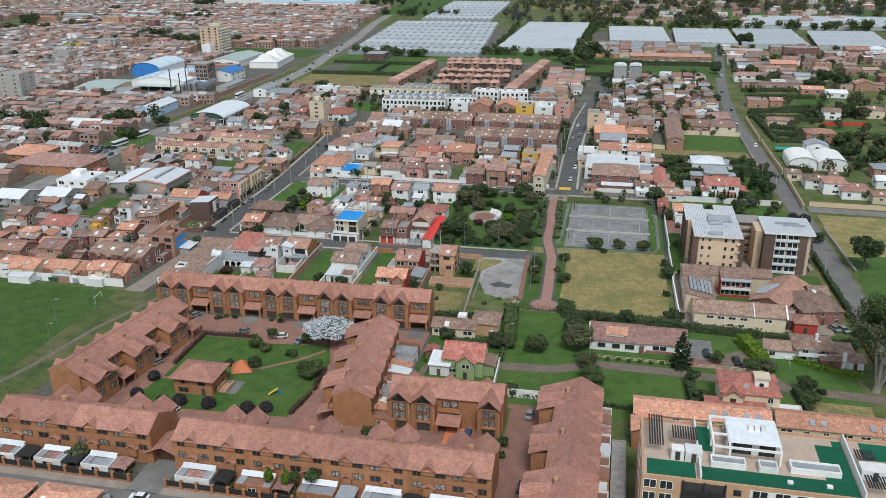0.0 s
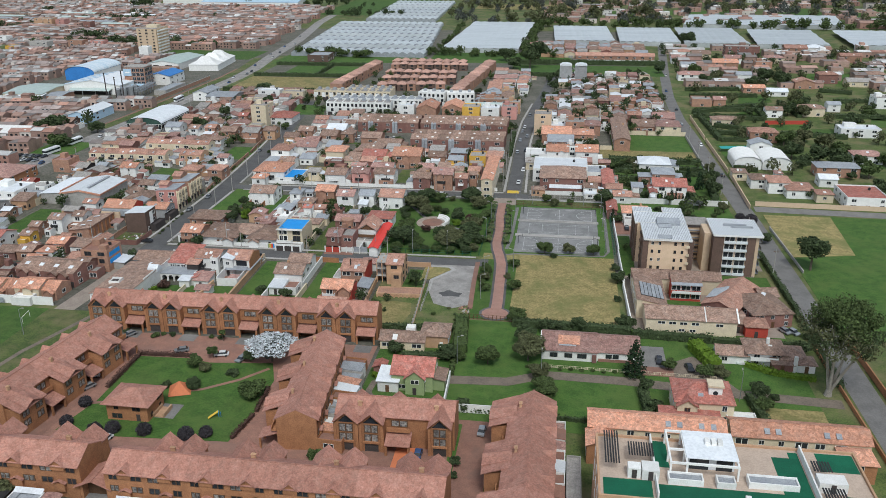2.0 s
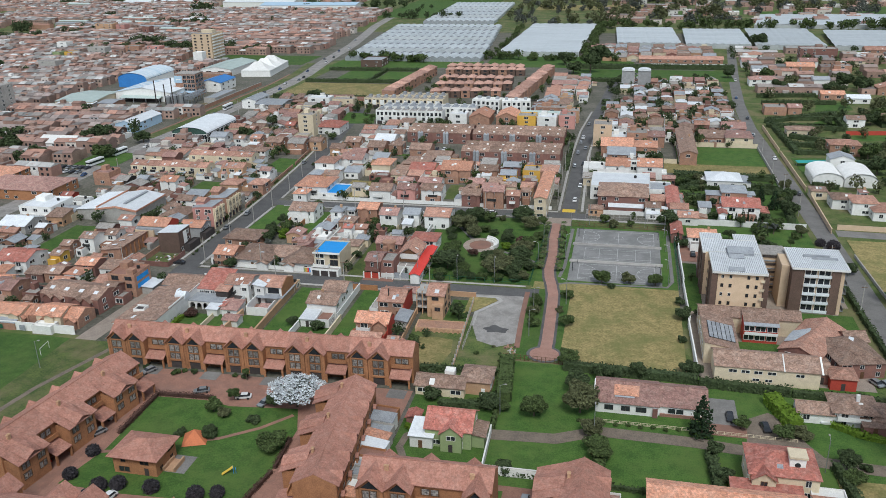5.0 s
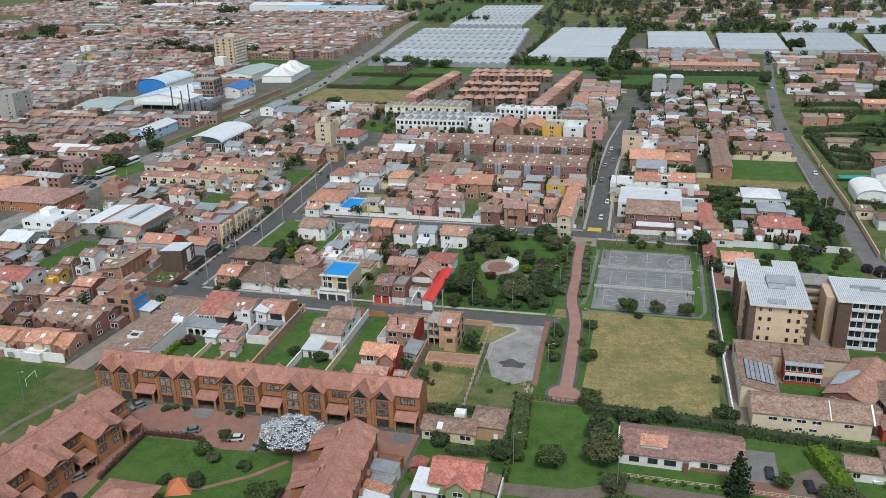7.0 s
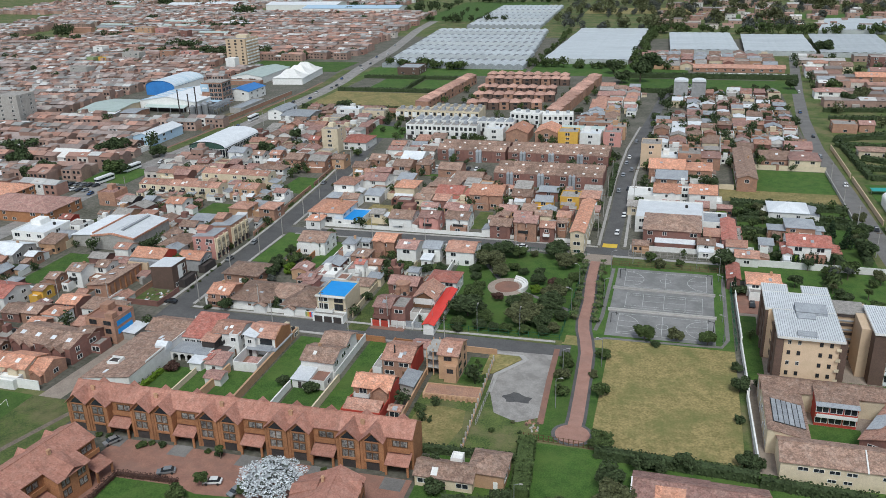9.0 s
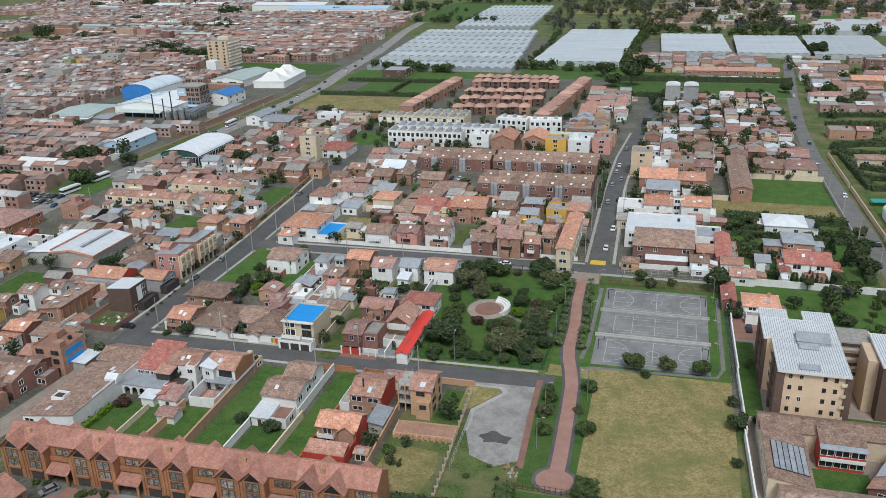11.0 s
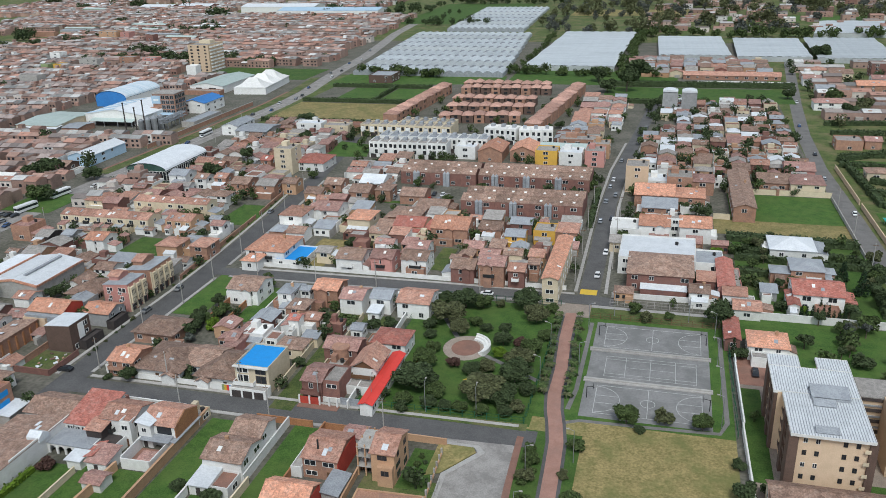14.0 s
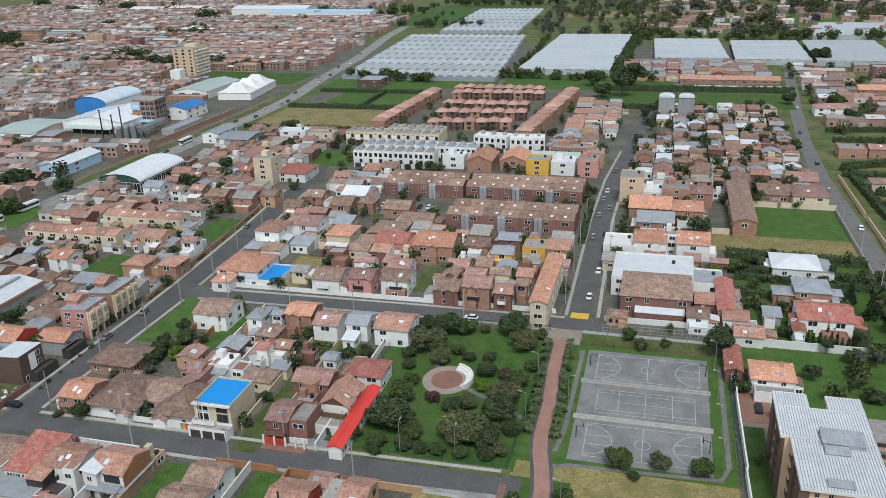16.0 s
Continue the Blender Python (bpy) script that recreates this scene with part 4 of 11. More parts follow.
def hedge(x0, y0, x1, y1, h, leaf="leaf_dark", width=1.4, label="dense clipped dark green hedge", size=0.28):
    """A hedge along a line: a leafy box with an uneven top."""
    rng = random.Random(round(x0 * 13 + y0 * 7))
    L = math.hypot(x1 - x0, y1 - y0)
    o = thing("hedge", (x0 + x1) / 2, (y0 + y1) / 2, 0, math.degrees(math.atan2(y1 - y0, x1 - x0)), label, "hedge")
    s = Shape()
    n = min(int(L * (h * 2 + width) * 0.26 / size ** 2), 6000)
    X, Y = L / 2, width / 2
    s.box(-X + 0.2, -Y + 0.25, 0, X - 0.2, Y - 0.25, h - 0.3)
    for _ in range(n):
        u, v = rng.uniform(-X, X), rng.random()
        k = v * (2 * h + width)
        if k < h:
            p, q = Vector((u, -Y, k)), Vector((0, -1, 0.3))
        elif k < h + width:
            p, q = Vector((u, -Y + k - h, h)), Vector((0, 0, 1))
        else:
            p, q = Vector((u, Y, k - h - width)), Vector((0, 1, 0.3))
        p += Vector((rng.gauss(0, 0.1), rng.gauss(0, 0.1), rng.gauss(0, 0.12) + 0.15 * math.sin(u * 0.7)))
        nn = (q + 0.6 * Vector((rng.gauss(0, 1), rng.gauss(0, 1), rng.gauss(0, 1)))).normalized()
        a = nn.orthogonal().normalized()
        b = nn.cross(a)
        e = size * rng.uniform(0.6, 1.3)
        s.add([p - a * e, p + b * e, p + a * e, p - b * e], [(0, 1, 2), (0, 2, 3)])
    part("foliage", s.mesh("foliage", leaf), o)
    return o


# ---------------------------------------------------------------- cars
def car_template(paint, word):
    o = thing("car", 0, -900, 0, 0, f"{word} car parked on the paving", "car")
    b = Shape()
    prof = [(-2.1, 0.35), (-2.15, 0.75), (-1.25, 0.9), (1.7, 0.95), (2.1, 0.8), (2.12, 0.4)]
    b.add([(x, y, z) for y in (-0.86, 0.86) for x, z in prof], [tuple(range(5, -1, -1)), tuple(range(6, 12))] + [(i, (i + 1) % 6, 6 + (i + 1) % 6, 6 + i) for i in range(6)])
    b.add([(x, y, z) for y in (-0.68, 0.68) for x, z in ((-0.55, 1.38), (1.25, 1.42), (1.2, 1.47), (-0.5, 1.45))], [(3, 2, 1, 0), (4, 5, 6, 7), (0, 1, 5, 4), (1, 2, 6, 5), (2, 3, 7, 6), (3, 0, 4, 7)])
    part("body", b.mesh("body", paint), o)
    g = Shape().add([(-1.2, -0.82, 0.9), (1.75, -0.82, 0.94), (1.25, -0.66, 1.4), (-0.55, -0.66, 1.38), (-1.2, 0.82, 0.9), (1.75, 0.82, 0.94), (1.25, 0.66, 1.4), (-0.55, 0.66, 1.38)],
                    [(0, 1, 2, 3), (7, 6, 5, 4), (1, 5, 6, 2), (4, 0, 3, 7), (3, 2, 6, 7), (0, 4, 5, 1)])
    part("cabin_glass", g.mesh("cabin_glass", "glass"), o)
    wheel = Shape().tube((0, -0.1, 0), (0, 0.1, 0), 0.32, 0.32, 12).mesh("wheel", "iron_dark")
    for x in (-1.35, 1.3):
        for y in (-0.8, 0.8):
            part("wheel", wheel, o, pose(x, y, 0.32))
    return o


CARS = {}

# ---------------------------------------------------------------- brick townhouse complex
def townhouse(L=14.9, D=10.0, low=False, end=False):
    """A pair of townhouses: two gabled bays in front, a recess with a balcony over a carport, a long roof behind. Front to -y, x from 0 to L."""
    o = thing("townhouse", 0, -900, 0, 0, "orange brick townhouse pair with gabled bays and terracotta tile roof", "house", "townhouses of the brick complex")
    E, R = 8.4, 2.4
    body = Shape()
    body.add([(x, y, z) for x in (0.0, L) for y, z in ((0, 0), (D, 0), (D, E), (D / 2, E + R), (0, E))],
             [(4, 3, 2, 1, 0), (5, 6, 7, 8, 9), (0, 1, 6, 5), (1, 2, 7, 6), (2, 3, 8, 7), (3, 4, 9, 8), (4, 0, 5, 9)])
    part("wall", body.mesh("wall", "brick"), o)
    roof = Shape()
    t = 0.18
    k = R / (D / 2)
    z0, z1 = E - 0.6 * k + t, E + R + t
    roof.slab([(0, -0.6, z0), (L, -0.6, z0), (L, D / 2, z1), (0, D / 2, z1)], t)
    roof.slab([(0, D / 2, z1), (L, D / 2, z1), (L, D + 0.6, z0), (0, D + 0.6, z0)], t)
    roof.box(0, D / 2 - 0.15, z1 - 0.05, L, D / 2 + 0.15, z1 + 0.1)
    part("roof", roof.mesh("roof", "tile_complex"), o)
    for bx in () if low else (3.3,) if end else (0.15, 4.95):
        xa, xb = (bx, bx + 4.7)
        cx, W = (xa + xb) / 2, (xb - xa) / 2
        e, r = 7.8, 2.6
        bay = part("bay", Shape().add([(cx + x, y, z) for y in (-3.0, 0.3) for x, z in ((-W, 0), (W, 0), (W, e), (0, e + r), (-W, e))],
                                      [(0, 1, 2, 3, 4), (9, 8, 7, 6, 5), (5, 6, 1, 0), (6, 7, 2, 1), (7, 8, 3, 2), (8, 9, 4, 3), (9, 5, 0, 4)]).mesh("bay", "brick"), o)
        g = Shape()
        zz, zt = e - 0.1 * r / W + t, e + r + t
        g.slab([(cx - W - 0.1, -4.0, zz), (cx, -4.0, zt), (cx, 4.2, zt), (cx - W - 0.1, 4.2, zz)], t)
        g.slab([(cx, -4.0, zt), (cx + W + 0.1, -4.0, zz), (cx + W + 0.1, 4.2, zz), (cx, 4.2, zt)], t)
        part("bay_roof", g.mesh("bay_roof", "tile_complex"), bay)
        for z, hh in ((6.2, 2.2), (3.7, 2.2)):
            win = part("window", WINDOW["timber"], bay, pose(cx, -3.02, z) @ Matrix.Diagonal((2.7, 1, hh, 1)))
            part("pane", PANE_CURTAIN, win)
        part("window_box", Shape().box(cx - 1.5, -3.5, 2.35, cx + 1.5, -3.0, 2.85).mesh("window_box", "brick"), bay)
        part("garage_door", DOOR["dark"], bay, pose(cx, -3.02, 0.02) @ Matrix.Diagonal((2.6, 1, 2.1, 1)))
        for u in (-W + 0.28, W - 0.28):
            part("pier", Shape().box(cx + u - 0.26, -3.25, 0, cx + u + 0.26, -3.0, 7.6).mesh("pier", "brick"), bay)
        # dark triangle added to paint the shadow below the gable overhang
        part("gable_pane", Shape().add([(cx + x, y, z) for y in (-3.06, -2.99) for x, z in ((-1.5, 7.7), (1.5, 7.7), (0, 9.5))], [(0, 1, 2), (5, 4, 3), (0, 3, 4, 1), (1, 4, 5, 2), (2, 5, 3, 0)]).mesh("gable_pane", "glass"), bay, label="dark triangle that paints the shade under the gable")
    if low:
        # one wide bay under a drawn-down slope
        xa, xb = (0.4, 8.6)
        bay = part("bay", Shape().box(xa, -4.2, 0, xb, 0.3, 7.0).mesh("bay", "brick"), o)
        cx = (xa + xb) / 2
        b = Shape().slab([(xa - 0.5, -4.9, 7.0), (xb + 0.5, -4.9, 7.0), (xb + 0.5, 1.6, 9.3), (xa - 0.5, 1.6, 9.3)], t)
        b.slab([(cx - 2.4, -5.0, 7.2), (cx, -5.0, 8.3), (cx, 1.4, 9.7), (cx - 2.4, 1.4, 9.3)], t).slab([(cx, -5.0, 8.3), (cx + 2.4, -5.0, 7.2), (cx + 2.4, 1.4, 9.3), (cx, 1.4, 9.7)], t)
        part("bay_roof", b.mesh("bay_roof", "tile_complex"), bay)
        for u in (-2.2, 2.2):
            for z, hh in ((5.6, 1.7), (3.1, 1.8)):
                win = part("window", WINDOW["timber"], bay, pose(cx + u, -4.22, z) @ Matrix.Diagonal((2.3, 1, hh, 1)))
                part("pane", PANE_CURTAIN, win)
    if not end:
        xa, xb = (9.9, 14.7)
        cp = Shape().slab([(xa, -4.9, 3.0), (xb, -4.9, 3.0), (xb, -0.01, 4.5), (xa, -0.01, 4.5)], 0.2)
        part("carport_roof", cp.mesh("carport_roof", "tile_complex"), o)
        posts = Shape()
        for x in (xa + 0.25, xb - 0.25):
            posts.box(x - 0.22, -4.7, 0, x + 0.22, -4.26, 2.9)
            part("post", posts.mesh("post", "brick"), o)
            posts = Shape()
        part("balcony", Shape().box(xa + 0.2, -1.5, 5.0, xb - 0.2, -1.3, 6.0).box(xa + 0.2, -1.5, 4.85, xb - 0.2, 0, 5.0).mesh("balcony", "brick"), o)
        part("garage_door", DOOR["timber"], o, pose((xa + xb) / 2, -0.02, 0.02) @ Matrix.Diagonal((4.4, 1, 2.4, 1)))
        win = part("window", WINDOW["timber"], o, pose((xa + xb) / 2, -0.02, 6.5) @ Matrix.Diagonal((3.2, 1, 1.7, 1)))
        part("pane", PANE_CURTAIN, win)
    # back
    for u in (1.4, 6.6) if end else (1.6, 5.8, 9.0, 13.2):
        for z in (4.4, 7.2):
            part("window", WINDOW_CURTAIN[(u + z) % 2 > 0.9], o, pose(u, D + 0.02, z, 0, 0, 180) @ Matrix.Diagonal((2.0 + 0.4 * math.sin(u * 7), 1, 1.25 if z > 5 else 1.5, 1)))
    for u in (4.0,) if end else (3.7, 11.1):
        x = u
        part("porch_roof", Shape().slab([(x - 1.2, D + 0.9, 4.0), (x, D + 0.9, 4.7), (x, D, 4.7), (x - 1.2, D, 4.0)], 0.12).slab([(x, D + 0.9, 4.7), (x + 1.2, D + 0.9, 4.0), (x + 1.2, D, 4.0), (x, D, 4.7)], 0.12).mesh("porch_roof", "tile_complex"), o)
        part("oriel", Shape().box(x - 0.9, D, 1.8, x + 0.9, D + 0.6, 3.9).mesh("oriel", "brick"), o)
        dm = Shape().add([(x + a, y, z) for y in (D - 1.2, D + 0.35) for a, z in ((-1.2, E - 1.3), (1.2, E - 1.3), (1.2, E - 0.1), (0, E + 1.15), (-1.2, E - 0.1))],
                         [(0, 1, 2, 3, 4), (9, 8, 7, 6, 5), (5, 6, 1, 0), (6, 7, 2, 1), (7, 8, 3, 2), (8, 9, 4, 3), (9, 5, 0, 4)])
        gab = part("gablet", dm.mesh("gablet", "brick"), o)
        part("gablet_roof", Shape().slab([(x - 1.6, D - 3.2, E - 0.3), (x, D - 3.2, E + 1.4), (x, D + 0.75, E + 1.4), (x - 1.6, D + 0.75, E - 0.3)], 0.14).slab([(x, D - 3.2, E + 1.4), (x + 1.6, D - 3.2, E - 0.3), (x + 1.6, D + 0.75, E - 0.3), (x, D + 0.75, E + 1.4)], 0.14).mesh("gablet_roof", "tile_complex"), gab)
    part("chimney", CHIMNEY, o, pose(4.6, 2.2, E + 1.3), "pale brick chimney")
    return o


PAIR = townhouse()
LOW = townhouse(low=True)
END = townhouse(L=8.4, end=True)


def row(n, m, L=14.9, kind=None, deep=1.0):
    """n pairs side by side from the pose m on, along its x."""
    for i in range(n):
        copy_thing(kind or PAIR, m @ pose(i * L, 0, 0) @ Matrix.Diagonal((L / 14.9, deep, 1, 1)))


row(5, pose(-125, -130.9, 0, 0, 0, 1.2), L=17.85, deep=0.7)                                   # north row
row(3, pose(-114.0, -189.5, 0, 0, 0, 81.5), kind=LOW)                                # west row, faces east
row(3, pose(-51.0, -145.6, 0, 0, 0, -84.5), L=13.6, kind=LOW, deep=0.95)                       # middle row, faces west
row(1, pose(-34.2, -181.6, 0, 0, 0, 1), L=18.6, deep=0.84)                # block beside the drive
copy_thing(END, pose(-15.6, -181.3, 0, 0, 0, 1) @ Matrix.Diagonal((1.16, 0.84, 1, 1)))
row(4, pose(-4.2, -201.0, 0, 0, 0, 180), L=18.1, deep=0.92)                           # south row, faces north
row(2, pose(-82.6, -200.2, 0, 0, 0, 180), L=20.0, deep=0.92)                          # south-west row
row(3, pose(6.8, -169.5, 0, 0, 0, -90), L=17.9, kind=LOW)                            # east row, faces west
for o in (PAIR, LOW, END):
    for c in (*o.children_recursive, o):
        bpy.data.objects.remove(c)

sheet("courtyard", [(-110, -134), (-35, -133), (-35, -200), (-120, -200)], 0.1, "paving_red", "red brick paved courtyard of the complex", "courtyard")
sheet("drive", rect(-34, -219, 6, -168), 0.09, "paving_red", "red brick paved drive between the rows", "drive")

# ---------------------------------------------------------------- houses along the park street, one by one
blue = house(-85.2, -53.6, 9.8, 12.4, 7.6, "flat", "cream", "blue_bright", faces="", windows=False, label="cream three-storey house with bright blue flat roof", frames="dark")
for z, hh in ((4.0, 2.2), (6.4, 1.6)):
    put_window(blue, -2.6, -6.22, z, 0, 3.4, hh, "white")
    put_window(blue, 2.6, -6.22, z, 0, 3.0, hh, "dark")
balcony(blue, -4.8, 1.0, -6.2, 2.75, 1.6, "white")
part("eave", Shape().box(-5.1, -7.0, 7.4, 5.1, -6.2, 7.75).mesh("eave", "white"), blue)
house(-85.2, -61.5, 10.4, 3.2, 2.5, "flat", "white", "concrete", parent=blue, windows=False)
for u in (-3.2, 0, 3.2):
    part("garage_door", DOOR["dark"], blue, pose(u, -9.54, 0.02) @ Matrix.Diagonal((2.6, 1, 2.1, 1)))
PLACED.append((-91, -68, -80, -60))

corner = house(-125.0, -55.6, 7.6, 9.6, 4.8, "gx", "brick_house", "tile_orange", label="brick corner house with orange roof and terraces", chimney=(-1, 1))
house(-129.4, -56.5, 2.6, 6.0, 2.5, "flat", "white", "paving_red", parent=corner, faces="s")
balcony(corner, -3.4, 1.5, -4.8, 2.6, 1.2, "brick_house")
hips = house(-114.2, -52.4, 14, 14.6, 3.4, "hip", "white", "tile_brown", label="white bungalow under wide weathered brown hipped roof", rh=2.6, over=0.9)
house(-103.8, -49.5, 8.5, 11.5, 3.2, "gx", "white", "tile_brown", parent=hips, rh=2.0, over=0.5)
gable_bay(hips, 4.4, -9.2, 0, 2.0, 2.6, 1.0, "white", "tile_brown", "porch")
hips2 = house(-96.2, -52.8, 11.2, 14.2, 3.4, "hip", "white", "tile_brown", label="white bungalow with brown hipped roof and painted gate", rh=2.5, over=0.9)
gable_bay(hips2, -3.2, -8.8, 0, 1.7, 2.5, 0.9, "white", "tile_brown", "porch")
gate_m = thing("street_gate", -95.2, -60.7, 0, 0, "white street wall with green yellow and red gate panels", "gate")
part("wall", Shape().box(-4.4, -0.12, 0, 4.4, 0.12, 2.0).mesh("wall", "white"), gate_m)
for k, (u, m) in enumerate(((1.6, "green_paint"), (2.3, "line_yellow"), (3.0, "red_bright"), (3.7, "blue_bright"))):
    part("panel", Shape().box(u - 0.33, -0.17, 0.2, u + 0.33, -0.125, 1.9).mesh("panel", m), gate_m)
house(-101.0, -35.5, 4.6, 16.5, 3.0, "w", "pink", "tile_rose", rh=0.8, label="long narrow pink annex with faded red roof", faces="s")
house(-127.6, -35.8, 13.0, 10.8, 3.6, "hip", "brick_house", "tile_brown", rh=2.0, over=0.7, label="low brick house with patched brown tile roof")

duplex = house(-67.9, -56.0, 5.4, 9.2, 6.0, "gx", "brick_red", "tile_rose", label="red brick twin house with balconies and garage gate", faces="s", rh=1.2)
house(-62.9, -55.6, 4.6, 8.4, 6.0, "flat", "brick_red", "slab_roof", parent=duplex, faces="s")
balcony(duplex, -2.6, 2.6, -4.6, 2.9, 1.5, "brick_red")
for u in (-3.0, -0.2, 2.6, 5.2, 7.4):
    part("post", Shape().box(u - 0.2, -6.3, 0, u + 0.2, -5.9, 2.6).mesh("post", "white"), duplex)
part("garage_door", DOOR["red_paint"], duplex, pose(-1.6, -6.05, 0.02) @ Matrix.Diagonal((2.6, 1, 2.2, 1)))
part("garage_door", DOOR["red_paint"], duplex, pose(1.2, -6.05, 0.02) @ Matrix.Diagonal((2.4, 1, 2.2, 1)))
sheet("house_forecourt", rect(-71, -64.0, -60, -61.7), 0.21, "paving_red", "red tiled forecourt of the twin house", "pavement")
turret_house = house(-67.4, -38.2, 9.8, 7.5, 5.6, "gx", "brick_red", "tile_rose", label="red brick house with round roof turret", rh=1.4)
part("turret", Shape().tube((0.2, -3.6, 0), (0.2, -3.6, 6.0), 2.3, 2.3, 16).tube((0.2, -3.6, 6.0), (0.2, -3.6, 6.5), 2.5, 2.5, 16).mesh("turret", "brick_house"), turret_house, label="round brick turret with open top")
timber_house = house(-57.4, -45.2, 7.0, 10.4, 5.6, "gy", "white", "tile_terracotta", label="white house with tan tiled gable and dark timber front", rh=2.2, over=0.6)
part("gable_front", Shape().add([(x, y, z) for y in (-5.3, -5.21) for x, z in ((-3.0, 5.5), (3.0, 5.5), (0, 7.4))], [(0, 1, 2), (5, 4, 3), (0, 3, 4, 1), (1, 4, 5, 2), (2, 5, 3, 0)]).mesh("gable_front", "timber"), timber_house)
balcony(timber_house, -3.2, 3.2, -5.2, 2.9, 1.2, "timber")
house(-57.4, -53.0, 6.6, 4.6, 2.4, "flat", "white", "slab_roof", parent=timber_house)
wall_grey = thing("street_gate", -57.6, -60.6, 0, 0, "grey sheet-metal street gate between red walls", "gate")
part("panel", Shape().box(-2.6, -0.1, 0, 2.6, 0.1, 2.2).mesh("panel", "metal_grey"), wall_grey)

# ---------------------------------------------------------------- houses in the back gardens south of the park street
house_a = house(-74.2, -90.8, 9.6, 9.8, 5.2, "gx", "white", "tile_brown", label="white house with stepped brown tile roofs and terrace", rh=1.7, chimney=(-1.5, 1.0))
house(-73.4, -82.0, 7.6, 8.0, 5.6, "gx", "white", "tile_brown", parent=house_a, rh=1.5)
house(-76.6, -98.8, 4.6, 6.4, 2.7, "s", "white", "metal_white", parent=house_a, rh=0.5)
house(-71.9, -98.6, 4.4, 6.0, 2.6, "flat", "white", "paving_red", parent=house_a)
house_b = house(-53.0, -85.0, 8.2, 11.0, 5.3, "gx", "brick_house", "tile_terracotta", label="brick house with terracotta roof and bright red side wall", rh=1.8)
part("side_wall", Shape().box(4.11, -5.4, 0, 4.3, 5.4, 5.4).mesh("side_wall", "red_paint"), house_b, label="bright red painted side wall")
part("chimney", Shape().tube((-1.2, -3.0, 5.2), (-1.2, -3.0, 8.6), 0.22, 0.22, 8).mesh("chimney", "iron_dark"), house_b, label="thin dark flue pipe")
house(-58.6, -87.0, 2.6, 8.0, 2.6, "flat", "white", "concrete", parent=house_b, windows=False)
house_c = house(-54.8, -101.6, 10.0, 7.2, 5.0, "gx", "brick_house", "tile_orange", label="brick house with orange roof and red side wall", rh=1.8)
gable_bay(house_c, 2.6, -4.2, 0, 1.9, 4.6, 1.5, "brick_house", "tile_orange")
part("side_wall", Shape().box(5.01, -4.2, 0, 5.2, 3.4, 5.0).mesh("side_wall", "red_paint"), house_c, label="bright red painted side wall")
balcony(house_c, -4.6, -0.4, -3.6, 2.6, 1.1, "white")
yard = thing("yard_wall", -55.0, -109.5, 0, 0, "bright red walled back yard with tiled porch", "wall")
for x0, y0, x1, y1 in ((-5.2, -3.6, 5.2, -3.4), (-5.2, -3.4, -5.0, 3.6), (5.0, -3.4, 5.2, 3.6)):
    part("wall", Shape().box(x0, y0, 0, x1, y1, 2.9).mesh("wall", "red_paint"), yard)
part("porch_roof", Shape().slab([(-4.9, -3.3, 2.9), (4.9, -3.3, 2.9), (4.9, 0.6, 4.0), (-4.9, 0.6, 4.0)], 0.12).mesh("porch_roof", "tile_terracotta"), yard)
part("partition", Shape().box(-4.9, 0.4, 0, 4.9, 0.6, 3.85).mesh("partition", "red_paint"), yard)
PLACED.append((-61, -114, -49, -105))
house(-47.6, -94.6, 3.6, 7.6, 2.7, "e", "concrete", "metal_grey", rh=0.6, name="shed", label="grey sheet-metal shed beside the vacant plot", windows=False)
shell = house(-38.9, -83.6, 5.4, 9.8, 7.6, "gx", "brick_pale", "tile_terracotta", label="unfinished bare brick house with patchy tiles", rh=1.8, frames="dark")
for k, z in enumerate((2.6, 5.2, 7.6)):
    part("slab", Shape().box(-6.6, -3.6, z - 0.2, -2.71, 3.6, z).mesh("slab", "concrete"), shell)
for u in (-6.4, -4.6, -2.95):
    for v in (-3.4, 0, 3.4):
        part("column", Shape().box(u - 0.15, v - 0.15, 0, u + 0.15, v + 0.15, 8.2).mesh("column", "brick_pale"), shell)
part("porch", Shape().box(-0.9, -6.4, 0, 2.6, -4.9, 5.0).mesh("porch", "brick_pale"), shell)
put_window(shell, 0.9, -6.42, 3.6, 0, 1.8, 1.3, "dark")
PLACED.append((-46, -90, -41, -78))
platform = thing("foundation", -35.8, -95.6, 0, 2.4, "low brown brick footing with short pillars on the vacant plot", "foundation")
part("slab", Shape().box(-7.4, -2.6, 0, 7.4, 2.8, 1.1).mesh("slab", "brick_house"), platform)
for x0, y0, x1, y1 in ((-7.5, -2.7, 7.5, -2.3), (-7.5, 2.5, 7.5, 2.9), (-7.5, -2.3, -7.1, 2.5), (7.1, -2.3, 7.5, 2.5)):
    part("coping", Shape().box(x0, y0, 0, x1, y1, 1.3).mesh("coping", "brick_pale"), platform)
for i in range(11):
    part("pillar", Shape().box(-7.3 + i * 1.43, -3.3, 0, -6.8 + i * 1.43, -2.72, 1.2).mesh("pillar", "brick_pale"), platform)
sheet("shell_yard", rect(-36.0, -89.5, -29.0, -74.5), 0.12, "lawn", "overgrown green yard beside the unfinished house", "lawn")

